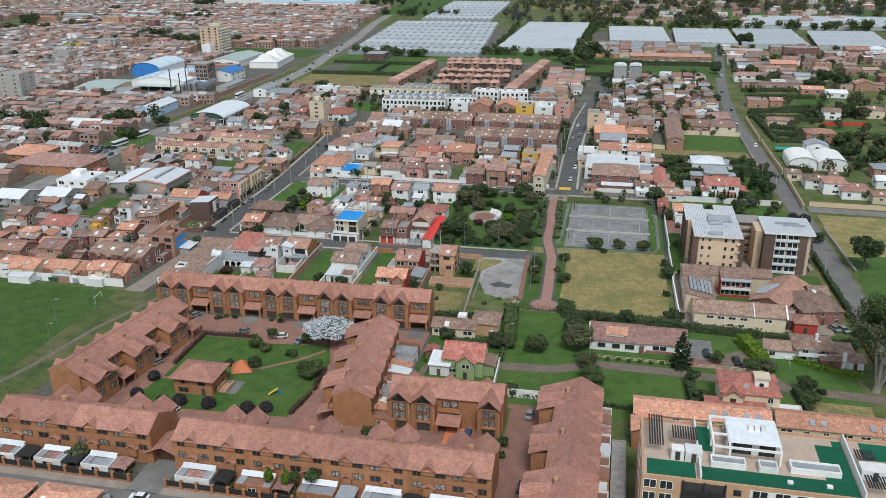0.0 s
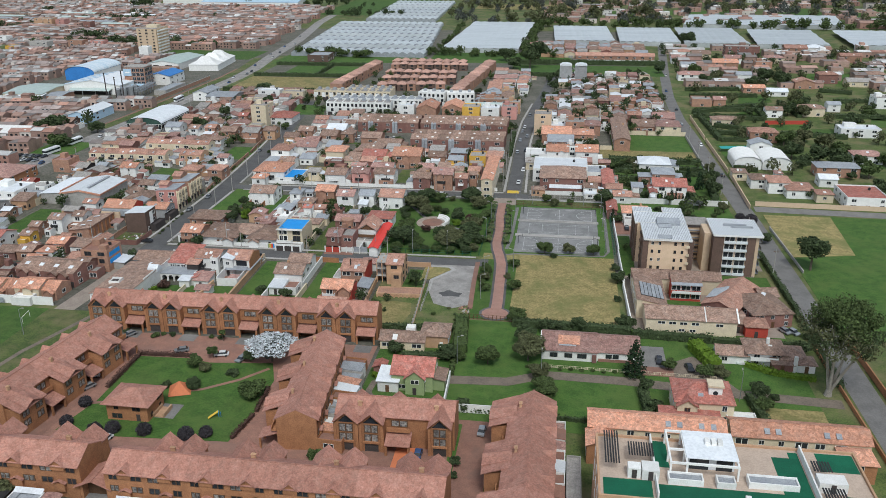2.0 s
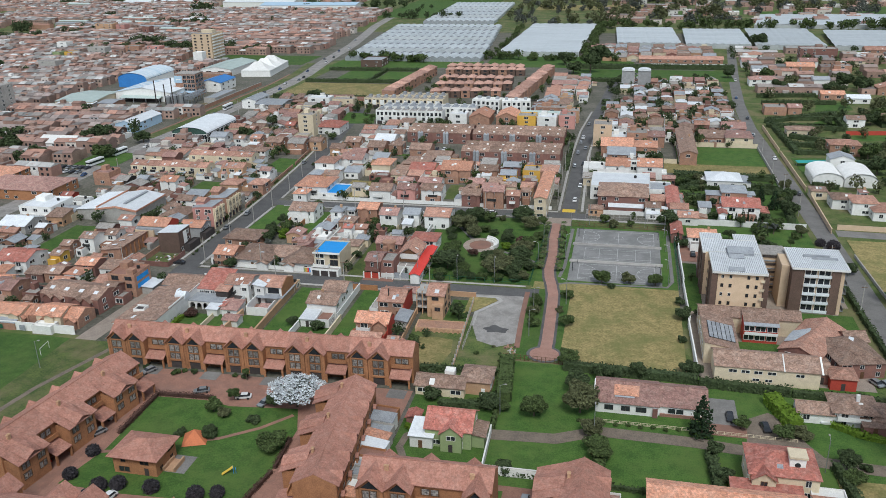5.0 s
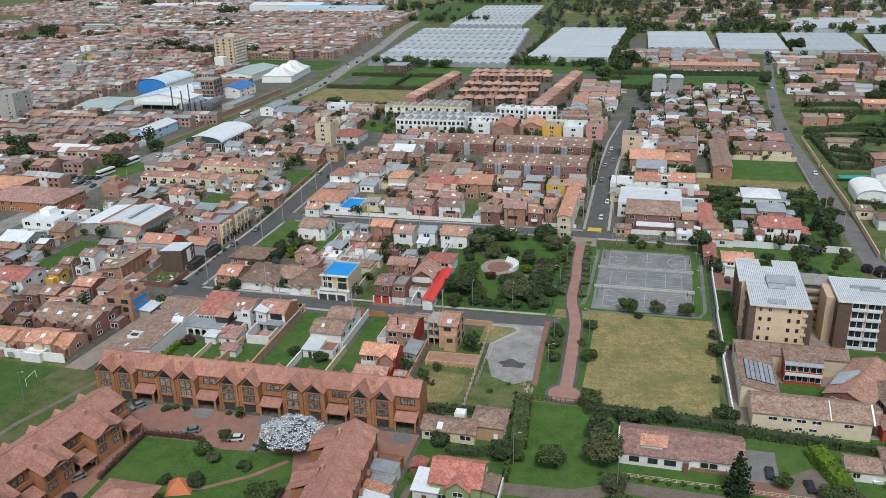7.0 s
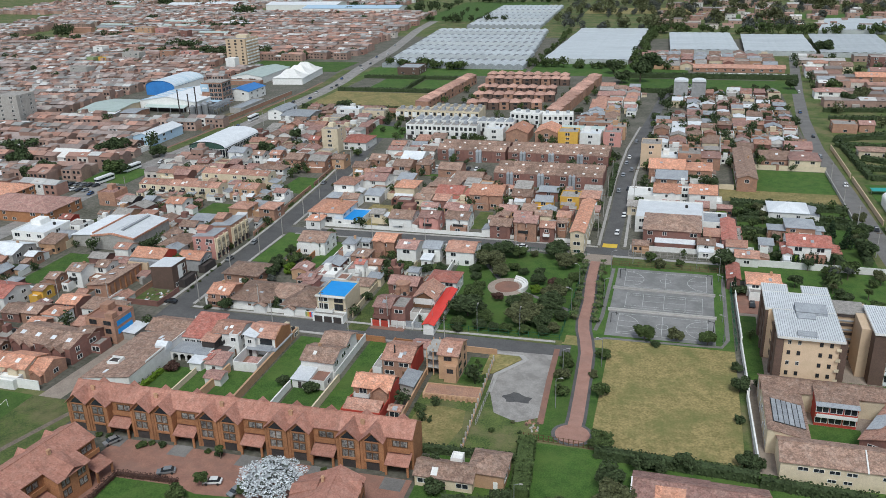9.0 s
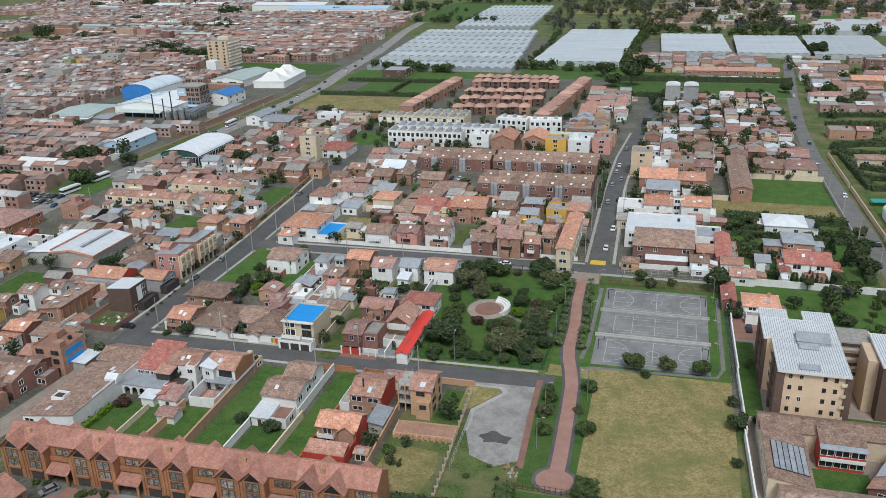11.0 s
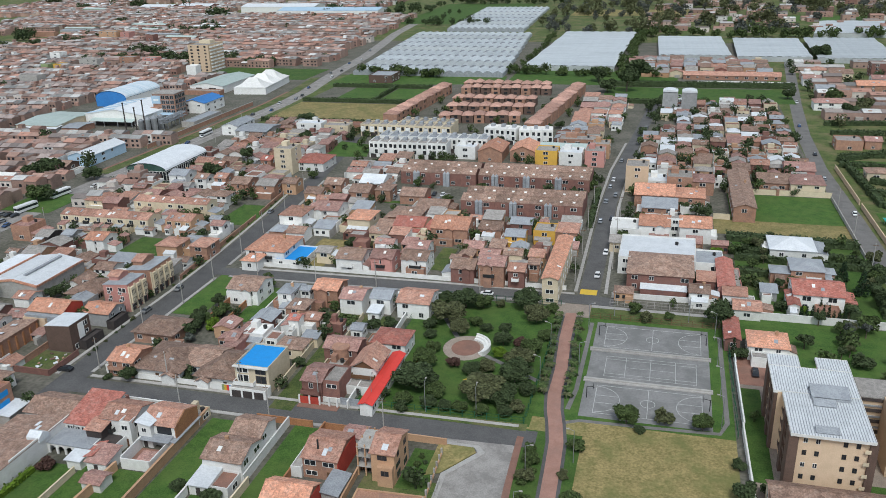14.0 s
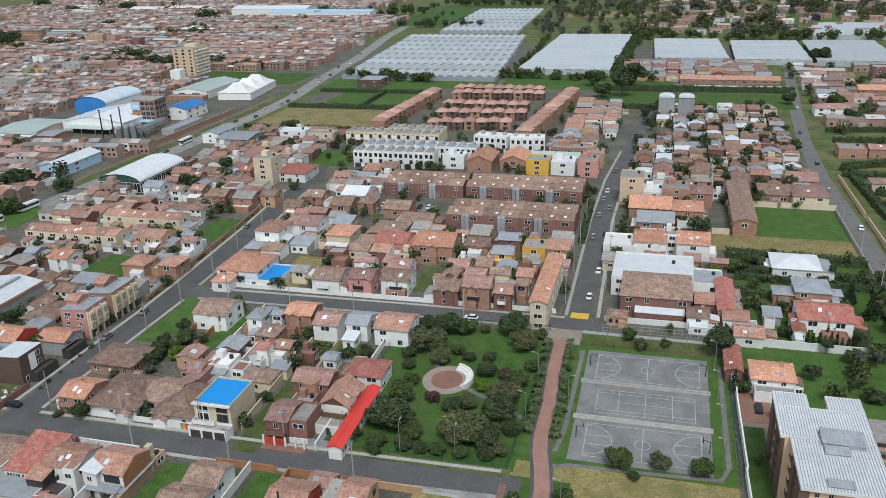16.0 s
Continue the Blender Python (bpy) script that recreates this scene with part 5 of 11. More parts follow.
lane_house = house(-128.2, -101.0, 15.2, 27.4, 2.7, "w", "white", "tile_brown", label="long low house with patched brown roof and tall white wall", rh=2.2, over=0.3, faces="s", fill=0.3)
house(-127.6, -81.0, 15.0, 9.4, 3.2, "gx", "white", "tile_brown", parent=lane_house, rh=1.6, faces="")
part("parapet", Shape().box(7.55, -13.9, 0, 7.85, -6.0, 4.9).box(7.55, -6.0, 0, 7.85, 4.4, 5.5).box(7.55, 4.4, 0, 7.85, 13.9, 5.1).mesh("parapet", "white"), lane_house, label="tall white back wall with stepped top")
part("lantern", Shape().add([(x, y, z) for x in (4.6, 8.2) for y, z in ((3.0, 4.2), (6.2, 4.2), (6.2, 5.4), (4.6, 6.4), (3.0, 5.4))],
                            [(4, 3, 2, 1, 0), (5, 6, 7, 8, 9), (0, 1, 6, 5), (1, 2, 7, 6), (2, 3, 8, 7), (3, 4, 9, 8), (4, 0, 5, 9)]).mesh("lantern", "metal_white"), lane_house, label="small white sheet-metal roof lantern")
part("patio", Shape().box(-4.6, -6.6, 3.2, -0.8, -6.3, 4.3).box(-4.6, -3.9, 3.2, -0.8, -3.6, 4.6).box(-4.6, -6.3, 3.2, -4.3, -3.9, 4.2).box(-1.1, -6.3, 3.2, -0.8, -3.9, 4.7).mesh("patio", "white"), lane_house, label="white walled roof opening of a small patio")
# dark block at roof height paints the shade down the patio opening
part("patio_floor", Shape().box(-4.3, -6.3, 3.2, -1.1, -3.9, 4.0).mesh("patio_floor", "dark"), lane_house)
for u, v in ((2.2, 9.8), (3.6, 8.0), (-2.0, -10.6)):
    part("skylight", Shape().slab([(u - 0.5, v - 0.9, 2.88 + (u - 0.5 + 7.6) * 0.145 + 0.1), (u + 0.5, v - 0.9, 2.88 + (u + 0.5 + 7.6) * 0.145 + 0.1), (u + 0.5, v + 0.9, 2.88 + (u + 0.5 + 7.6) * 0.145 + 0.1), (u - 0.5, v + 0.9, 2.88 + (u - 0.5 + 7.6) * 0.145 + 0.1)], 0.08).mesh("skylight", "metal_white"), lane_house)

red_house = house(-115.8, -83.4, 9.2, 11.6, 4.2, "s", "white", "tile_red", label="white house under one long faded red roof slope", rh=2.6, faces="", over=0.3)
for u in (-3.0, -1.0, 1.0, 3.0):
    put_window(red_house, u, -5.82, 3.0, 0, 1.7, 1.4, "white")
porch = part("porch", Shape().box(-4.6, -12.4, 2.7, 7.4, -5.9, 2.95).mesh("porch", "metal_grey"), red_house, label="flat dark grey porch roof")
for i in range(5):
    u = -4.3 + i * 2.3
    part("arch", Shape().box(u - 0.3, -12.3, 0, u + 0.3, -12.0, 2.7).box(u + 0.3, -12.3, 2.2, u + 2.0, -12.0, 2.7).box(u + 0.3, -12.3, 1.8, u + 0.6, -12.0, 2.2).box(u + 1.7, -12.3, 1.8, u + 2.0, -12.0, 2.2).mesh("arch", "white"), porch)
# dark sheet added behind the arches as the shade inside the porch
part("back_wall", Shape().box(-4.6, -9.3, 0, 7.2, -9.1, 2.68).mesh("back_wall", "dark"), porch)
house(-107.2, -95.6, 2.6, 5.4, 2.5, "w", "white", "tile_red", parent=red_house, rh=0.9, windows=False)

white_house = house(-106.4, -83.6, 8.8, 8.6, 6.2, "gx", "white", "tile_terracotta", label="white two-storey house with tan tile roof and dark roof terrace", rh=1.5, faces="se", over=0.35)
house(-103.2, -86.6, 2.8, 5.0, 6.6, "flat", "white", "slab_roof", parent=white_house, faces="se")
house(-110.2, -89.6, 4.2, 4.0, 5.0, "s", "dark", "tile_terracotta", parent=white_house, rh=0.6, windows=False)
house(-106.0, -91.4, 5.4, 5.6, 2.8, "flat", "white", "dark", parent=white_house, faces="s")
balcony(white_house, -4.2, -0.6, -4.3, 3.1, 1.4, "iron_dark")
house(-103.8, -97.0, 5.2, 5.8, 2.7, "s", "white", "tile_rose", parent=white_house, rh=0.9, faces="s")
house(-109.8, -98.4, 3.6, 3.4, 2.5, "s", "white", "metal_white", parent=white_house, rh=0.4, windows=False)
brick_end = house(-95.6, -82.4, 9.0, 9.6, 5.8, "gx", "white", "tile_terracotta", label="white house with tan tile roof and bare brick end wall", rh=1.7, faces="s", over=0.3)
part("side_wall", Shape().add([(x, y, z) for x in (4.52, 4.78) for y, z in ((-4.9, 0), (4.9, 0), (4.9, 5.9), (0, 7.8), (-4.9, 5.9))],
                              [(4, 3, 2, 1, 0), (5, 6, 7, 8, 9), (0, 1, 6, 5), (1, 2, 7, 6), (2, 3, 8, 7), (3, 4, 9, 8), (4, 0, 5, 9)]).mesh("side_wall", "brick"), brick_end, label="bare orange brick end wall")
house(-98.4, -86.4, 3.4, 4.2, 6.2, "e", "white", "metal_white", parent=brick_end, rh=0.7, faces="s")
part("balcony_roof", Shape().slab([(-4.4, -7.4, 2.9), (4.0, -7.4, 2.9), (4.0, -4.85, 3.3), (-4.4, -4.85, 3.3)], 0.1).mesh("balcony_roof", "metal_grey"), brick_end)
part("window_front", Shape().box(-0.2, -4.98, 3.6, 3.6, -4.82, 5.5).mesh("window_front", "glass"), brick_end, label="wide dark window front")
patio_wall = thing("yard_wall", -95.6, -93.2, 0, 2, "white walled back patio with a red tiled floor", "wall")
for x0, y0, x1, y1, h in ((-3.8, -4.0, 3.4, -3.75, 2.9), (-3.8, -3.75, -3.55, 4.4, 3.3), (3.15, -3.75, 3.4, 4.4, 2.5)):
    part("wall", Shape().box(x0, y0, 0, x1, y1, h).mesh("wall", "white"), patio_wall)
part("floor", Shape().box(-3.5, -3.7, 0, 3.1, 4.0, 0.3).mesh("floor", "paving_red"), patio_wall)
part("lean_to", Shape().slab([(-0.4, -3.7, 2.3), (3.1, -3.7, 2.3), (3.1, 0.4, 2.6), (-0.4, 0.4, 2.6)], 0.1).mesh("lean_to", "tile_rose"), patio_wall)
PLACED.append((-100, -98, -91, -88))
house(-91.6, -83.2, 1.9, 11.0, 2.6, "e", "white", "metal_grey", name="shed", label="narrow lean-to of grey sheets beside the garden wall", rh=0.3, windows=False)
house(-100.6, -104.2, 4.8, 4.2, 2.4, "gx", "white", "tile_rose", name="shed", label="small garden hut with weathered tile roof", faces="s")

# ---------------------------------------------------------------- brick houses beside the dirt lane
for i in range(4):
    d = house(-166.2 + i * 5.75, -97.6 - i * 0.55, 5.7, 12.0, 5.0, "gx", "brick_red", "tile_brown", yaw=-5.5, over=0.05, near=False, faces="se" if i == 3 else "s", group="brown duplex row", rh=2.0, fill=1.0, name="duplex_house", label="brown brick duplex house with gabled dormer and porch")
    gable_bay(d, -1.0 if i % 2 else 1.0, -7.2, 0, 1.7, 4.5, 1.3, "brick_red", "tile_brown")
    part("garage_door", DOOR["dark"], d, pose(1.5 if i % 2 else -1.5, -6.04, 0.02) @ Matrix.Diagonal((2.0, 1, 2.1, 1)))
    part("skylight", Shape().slab([(-0.8, -3.6, 6.0), (0.8, -3.6, 6.0), (0.8, -2.2, 6.5), (-0.8, -2.2, 6.5)], 0.1).mesh("skylight", "metal_white"), d)
for i in range(5):
    d = house(-186.0 + i * 8.7, -112.6 + i * 0.25, 8.65, 8.6, 3.4, "gx", "brick_house", "tile_orange", over=0.02, near=False, faces="se" if i == 4 else "s", group="orange roofed row", rh=1.8, name="row_house", label="small brick row house with bright orange roof")
    gable_bay(d, 2.0, -5.4, 0, 1.6, 3.0, 1.1, "brick_house", "tile_orange")
    part("skylight", Shape().slab([(-2.6, -3.0, 4.5), (-0.8, -3.0, 4.5), (-0.8, -1.4, 5.2), (-2.6, -1.4, 5.2)], 0.1).mesh("skylight", "white"), d)
block = house(-147.0, -86.2, 10.0, 9.8, 8.0, "flat", "brick_house", "paving_red", label="bare brick three-storey corner building with blue shutters", frames="dark", faces="s", near=False)
for z in (3.6, 6.2):
    part("shutter", Shape().box(5.01, -3.6, z - 0.8, 5.12, 3.4, z + 0.8).mesh("shutter", "blue_bright"), block, label="bright blue shutters")
part("parapet_rod", Shape().box(2.0, -4.6, 8.2, 4.6, -2.2, 9.8).mesh("parapet_rod", "brick_house"), block)
house(-139.9, -84.5, 4.0, 7.0, 2.6, "e", "concrete", "metal_white", parent=block, windows=False, rh=0.3)
house(-156.0, -84.5, 7.0, 7.4, 3.2, "gx", "brick_house", "tile_terracotta", near=False)

# ---------------------------------------------------------------- houses of the town, block by block
# block between west street and park
house(-114.4, -4.6, 10.8, 11.3, 5.4, "gx", "white", "tile_brown", near=False)
house(-98.6, -8.0, 4.7, 7.2, 6.3, "hip", "white", "metal_grey", chimney=(1.0, 0.7))
house(-93.9, -4.5, 3.2, 3.7, 5.4, "gx", "white", "metal_grey", near=False)
house(-86.6, -2.2, 8.3, 9.0, 6.3, "gx", "brick_house", "tile_orange", near=False)
house(-76.7, -5.2, 7.4, 9.3, 5.4, "gx", "white", "tile_rose", chimney=(1.6, 0.9))
house(-67.7, -3.6, 6.5, 8.0, 5.4, "gx", "white", "metal_grey", near=False)
house(-56.6, -3.2, 10.3, 11.2, 5.4, "gx", "white", "tile_terracotta", near=False)
house(-88.3, -25.2, 3.2, 4.5, 5.4, "gx", "white", "tile_red", chimney=(0.7, 0.5))
house(-84.5, -20.8, 5.1, 5.0, 4, "gx", "brick_house", "tile_terracotta")
house(-97.3, -32.7, 6.8, 6.9, 4, "flat", "white", "white")
house(-102.1, -36.9, 3.4, 7.5, 3.5, "gx", "pink", "tile_rose")
house(-56.2, -29.4, 10.0, 9.2, 4.5, "hip", "white", "tile_red")
house(-51.9, -50.7, 3.2, 27.0, 3.5, "gy", "white", "red_bright")
house(-68.2, -10.9, 3.6, 4.6, 3, "s", "white", "metal_white")
sheet("garden_lawn", rect(-134.1, -21.2, -123.8, 10.7), 0.12, "lawn", "green garden lawn behind the house", "lawn")
sheet("garden_lawn", rect(-112.0, -22.0, -104.2, 4.4), 0.12, "lawn", "green garden lawn behind the house", "lawn")
sheet("garden_lawn", rect(-77.9, -66.2, -71.5, -28.0), 0.12, "rough_grass", "rough garden grass between houses", "lawn")
sheet("garden_lawn", rect(-84.3, -20.1, -62.3, -9.3), 0.12, "rough_grass", "rough garden grass between houses", "lawn")
# south of the park street
sheet("garden_lawn", rect(-89.6, -121.6, -80.0, -73.6), 0.12, "lawn", "green garden lawn behind the house", "lawn")
sheet("garden_lawn", rect(-67.6, -121, -60.6, -72.1), 0.12, "lawn", "green garden lawn behind the house", "lawn")
sheet("garden_lawn", rect(-99.9, -122, -90.6, -97.6), 0.12, "lawn", "green garden lawn behind the house", "lawn")
sheet("garden_lawn", rect(-108.6, -122, -101.2, -98.5), 0.12, "lawn", "green garden lawn behind the house", "lawn")
sheet("garden_lawn", rect(-78.6, -121.4, -68.4, -102.0), 0.12, "lawn", "green garden lawn behind the house", "lawn")
sheet("garden_lawn", rect(-120.0, -122.2, -109.4, -99.0), 0.12, "lawn", "green garden lawn behind the house", "lawn")
# west of the west street
tan_house = house(-165.6, -35.6, 12.4, 9.2, 6.4, "gx", "tan", "tile_orange", label="tan two-storey house with orange roof and red end wall", rh=2.0, faces="s")
part("side_wall", Shape().add([(x, y, z) for x in (6.22, 6.42) for y, z in ((-4.7, 0), (4.7, 0), (4.7, 6.5), (0, 8.5), (-4.7, 6.5))],
                              [(4, 3, 2, 1, 0), (5, 6, 7, 8, 9), (0, 1, 6, 5), (1, 2, 7, 6), (2, 3, 8, 7), (3, 4, 9, 8), (4, 0, 5, 9)]).mesh("side_wall", "red_paint"), tan_house, label="dark red painted end wall")
part("conservatory", Shape().box(-6.2, -6.6, 3.4, 5.6, -4.62, 5.9).mesh("conservatory", "metal_grey"), tan_house, label="glazed grey upper gallery")
house(-167.6, -41.6, 8.0, 2.8, 5.2, "flat", "tan", "tan", parent=tan_house, faces="s", near=False)
umber_house = house(-152.0, -47.0, 8.6, 8.8, 8.0, "w", "umber", "metal_white", label="dark umber rendered three-storey house with pale roof", rh=0.7, faces="e", over=0.1)
part("band", Shape().box(4.32, -1.0, 2.6, 4.45, 1.4, 7.8).mesh("band", "white"), umber_house, label="white vertical window band")
house(-146.2, -45.0, 2.6, 8.0, 2.8, "flat", "dark", "dark", parent=umber_house, windows=False)
slate_house = house(-152.2, -30.4, 9.4, 8.2, 4.6, "gx", "grey", "tile_orange", label="slate grey house with orange roof and black garage", rh=1.5, faces="e")
house(-146.4, -32.0, 2.6, 7.4, 2.6, "flat", "dark", "dark", parent=slate_house, windows=False)
for cy, deep_, roof_, wall_ in ((-18.4, 9.4, "metal_grey", "pink"), (-4.4, 12.6, "metal_grey", "brick_house")):
    terrace = house(-152.4, cy, 9.2, deep_, 8.8, "w", wall_, roof_, label="three-storey reddish house with pale street front and balconies", rh=0.8, faces="", group="three-storey street houses", over=0.1)
    n = round(deep_ / 3.2)
    for i in range(n):
        v = (i + 0.5) * deep_ / n - deep_ / 2
        part("pilaster", Shape().box(4.6, v - 1.5, 0, 5.0, v - 1.0, 8.8).mesh("pilaster", "cream"), terrace)
        bay_ = part("bay", Shape().box(4.6, v - 0.95, 2.9, 5.5, v + 1.1, 8.3).mesh("bay", "cream"), terrace)
        for z in (3.9, 6.6):
            part("window", WINDOW["dark"], bay_, pose(5.52, v + 0.1, z, 0, 0, 90) @ Matrix.Diagonal((1.6, 1, 1.5, 1)))
        part("garage_door", DOOR["dark"], terrace, pose(4.62, v + 0.1, 0.02, 0, 0, 90) @ Matrix.Diagonal((2.0, 1, 2.2, 1)))
    house(-155.0, cy + 1.2, 3.6, deep_ * 0.55, 10.6, "gx", wall_, "tile_terracotta", parent=terrace, faces="s", near=False)
    for u in (-2.6, 1.4):
        for z in (3.6, 6.4):
            put_window(terrace, u, -deep_ / 2 - 0.02, z, 0, 1.3, 1.2, "white")
low_house = house(-168.6, -14.2, 10.4, 13.0, 3.4, "hip", "cream", "tile_brown", label="low house with spreading brown hipped roofs and raised lantern", rh=2.2, over=0.8, near=False)
house(-171.0, -12.0, 3.6, 3.4, 5.6, "hip", "white", "tile_brown", parent=low_house, rh=1.0, faces="se", near=False)
house(-176.4, -9.4, 6.0, 9.0, 3.2, "gy", "white", "tile_brown", parent=low_house, rh=1.6, near=False)
house(-164.8, -4.4, 4.6, 6.0, 4.8, "flat", "white", "slab_roof", parent=low_house, near=False)
house(-186.0, -24.6, 6.0, 6.4, 3.4, "gx", "white", "tile_terracotta", label="small white house with tan roof beside the hall", near=False)
hall = house(-193.4, -10.4, 19.0, 24.0, 5.6, "gy", "concrete", "metal_white", label="wide white-roofed hall with orange fascias and grey walls", rh=1.5, over=0.1, windows=False, name="hall")
part("fascia", Shape().slab([(-9.7, -12.3, 5.75), (0, -12.3, 7.3), (0, -11.7, 7.3), (-9.7, -11.7, 5.75)], 0.7).slab([(0, -12.3, 7.3), (9.7, -12.3, 5.75), (9.7, -11.7, 5.75), (0, -11.7, 7.3)], 0.7).mesh("fascia", "tile_orange"), hall, label="orange painted gable fascia")
part("fascia", Shape().box(9.55, -11.6, 5.0, 9.8, 12, 5.75).mesh("fascia", "tile_orange"), hall, label="orange painted eaves fascia")
part("vent_ridge", Shape().box(1.4, -8.0, 7.0, 2.6, 10.0, 7.5).mesh("vent_ridge", "metal_grey"), hall)
house(-208.2, -9.0, 9.6, 24.0, 4.6, "w", "concrete", "metal_white", parent=hall, rh=0.8, windows=False)
part("fascia", Shape().box(-10.1, -10.6, 4.7, -9.75, 13.4, 6.3).mesh("fascia", "tile_orange"), hall, label="orange painted fascia between the roofs")
workshop = house(-170.2, -53.0, 8.4, 18.6, 4.0, "w", "brick_house", "tile_brown", label="long low workshop with brown roof and brick arcade", rh=1.3, faces="s", near=False)
for i in range(7):
    part("pier", Shape().box(4.2, -9.0 + i * 2.9, 0, 4.6, -8.4 + i * 2.9, 4.4).mesh("pier", "brick"), workshop)
for i, v in enumerate((-6.0, -1.0, 4.6)):
    part("skylight", Shape().slab([(-1.6, v, 4.95), (0.6, v, 5.28), (0.6, v + 1.1, 5.28), (-1.6, v + 1.1, 4.95)], 0.08).mesh("skylight", "metal_white"), workshop)
sheet("workshop_yard", rect(-165.6, -63.4, -157.6, -43.6), 0.1, "soil_town", "walled yard of bare soil and weeds", "yard")
sheet("debris_lot", rect(-157.2, -64.4, -145.8, -51.8), 0.1, "rough_grass", "overgrown corner plot with rubble", "plot")
house(-229.7, -18.5, 15.7, 15.3, 6.3, "flat", "white", "metal_white", near=False)
house(-220.8, -7.6, 7.1, 7.6, 4.5, "flat", "white", "concrete", near=False)
house(-225.2, -40.5, 12.4, 12.5, 5.4, "gx", "concrete", "metal_white", near=False, chimney=(2.7, 1.2))
house(-243.1, -46.5, 13.2, 13.3, 5.4, "gx", "concrete", "metal_white", near=False)
house(-199.1, -74.3, 13.2, 12.1, 5.4, "gx", "white", "tile_red", near=False)
house(-183.6, -53.2, 5.7, 7.4, 6.3, "gx", "white", "tile_brown", near=False, chimney=(1.3, 0.7))
house(-178.3, -46.3, 4.8, 6.9, 5.4, "gx", "white", "tile_brown", near=False)
house(-190.4, -58.0, 4.1, 6.1, 4.5, "gx", "brick_house", "tile_brown", near=False)
house(-155.4, -97.3, 3.6, 6.1, 5.4, "gx", "brick_red", "tile_brown", near=False)
house(-148.4, -94.6, 4.8, 7.0, 5.4, "gx", "brick_red", "tile_brown", near=False)
house(-169.7, -113.9, 7.3, 7.8, 4.5, "gx", "cream", "tile_orange", near=False)
house(-156.5, -112.7, 8.6, 8.9, 4.5, "gx", "cream", "tile_orange", near=False)
house(-184.4, -115.8, 10.1, 9.7, 4.5, "gx", "cream", "tile_orange", near=False)
house(-185.3, -98.7, 9.8, 9.9, 5.4, "gx", "brick_house", "tile_rose", near=False, chimney=(2.2, 1.0))
house(-199.0, -103.2, 8.9, 9.5, 5.4, "gx", "brick_house", "tile_terracotta", near=False)
house(-214.8, -40.7, 3.8, 5.2, 4, "gx", "brick_house", "metal_white", near=False)
house(-224.6, -46.4, 7.4, 7.7, 4, "gx", "brick_house", "tile_terracotta", near=False)
house(-224.1, -66.4, 9.9, 10.8, 5.4, "gx", "brick_house", "tile_brown", near=False)
house(-188.5, -67.0, 4.1, 5.6, 4, "gx", "yellow", "tile_brown", near=False)
house(-231.4, -0.1, 5.2, 5.9, 4, "gx", "red_paint", "tile_red", near=False)
sheet("garden_lawn", rect(-208.8, -57.4, -192.9, -28.7), 0.12, "lawn", "green garden lawn behind the house", "lawn")
sheet("garden_lawn", rect(-176.0, -97.5, -170.9, -87.3), 0.12, "lawn", "green garden lawn behind the house", "lawn")
sheet("garden_lawn", rect(-179.0, -75.2, -173.6, -70.2), 0.12, "lawn", "green garden lawn behind the house", "lawn")
for i in range(7):
    house(-204.3 + i * 5.10, 70.0, 5.05, 8.8, 6, "gx", "cream", "tile_terracotta", over=0.02, near=False, group="row of small houses")
for i in range(8):
    house(-225.3 + i * 5.25, 49.2, 5.20, 9.2, 5.5, "gx", "cream", "tile_terracotta", over=0.02, near=False, group="row of small houses")
for i in range(3):
    house(-177.1 + i * 3.97, 51.2, 3.92, 9.6, 5.5, "gx", "brick_pale", "tile_terracotta", over=0.02, near=False, group="row of small houses")
house(-227.9, 73.1, 11.0, 11.7, 4.5, "hip", "cream", "tile_terracotta", near=False)
house(-193.8, 25.4, 8.0, 9.0, 5.4, "gx", "white", "tile_orange", near=False)
house(-162.2, 25.3, 8.8, 9.5, 5.4, "hip", "brick_pale", "tile_terracotta", near=False, chimney=(1.9, 0.9))
house(-149.9, 27.1, 7.2, 9.4, 5.4, "hip", "brick_house", "tile_terracotta", near=False)
house(-155.0, 47.9, 5.2, 6.2, 5.4, "gx", "white", "tile_rose", near=False)
house(-232.5, 31.2, 8.9, 9.7, 6.3, "flat", "brick_house", "tile_rose", near=False)
house(-219.8, 27.4, 5.8, 8.0, 4, "gx", "dark", "slab_roof", near=False)
house(-211.1, 30.1, 4.8, 6.2, 4, "gx", "concrete", "metal_grey", near=False)
sheet("garden_lawn", rect(-186.0, 16.3, -168.4, 39.8), 0.12, "lawn", "green garden lawn behind the house", "lawn")
sheet("garden_lawn", rect(-165.2, 60.8, -149.6, 86.4), 0.12, "lawn", "green garden lawn behind the house", "lawn")
sheet("garden_lawn", rect(-272.4, 58.6, -246.7, 85.4), 0.12, "lawn", "green garden lawn behind the house", "lawn")
# north of the cross street
house(-123.0, 31.6, 15.4, 16.6, 5.4, "hip", "white", "tile_orange", near=False, chimney=(3.4, 1.7))
house(-125.8, 20.1, 6.3, 7.4, 4, "hip", "white", "tile_orange", near=False)
house(-113.3, 29.2, 11.8, 14.8, 3, "flat", "white", "blue_bright", near=False)
house(-129.5, 65.9, 10.1, 12.6, 6.3, "hip", "white", "tile_terracotta", near=False, chimney=(2.2, 1.3))
house(-119.3, 77.0, 11.3, 12.0, 5.4, "gx", "white", "tile_rose", near=False)
house(-100.5, 66.3, 9.4, 12.0, 6.3, "hip", "cream", "tile_orange", near=False)
house(-89.7, 27.3, 9.7, 11.1, 5.4, "gx", "white", "tile_brown", near=False, chimney=(2.1, 1.1))
house(-77.8, 27.1, 8.0, 9.0, 6.3, "gx", "pink", "tile_rose", near=False)
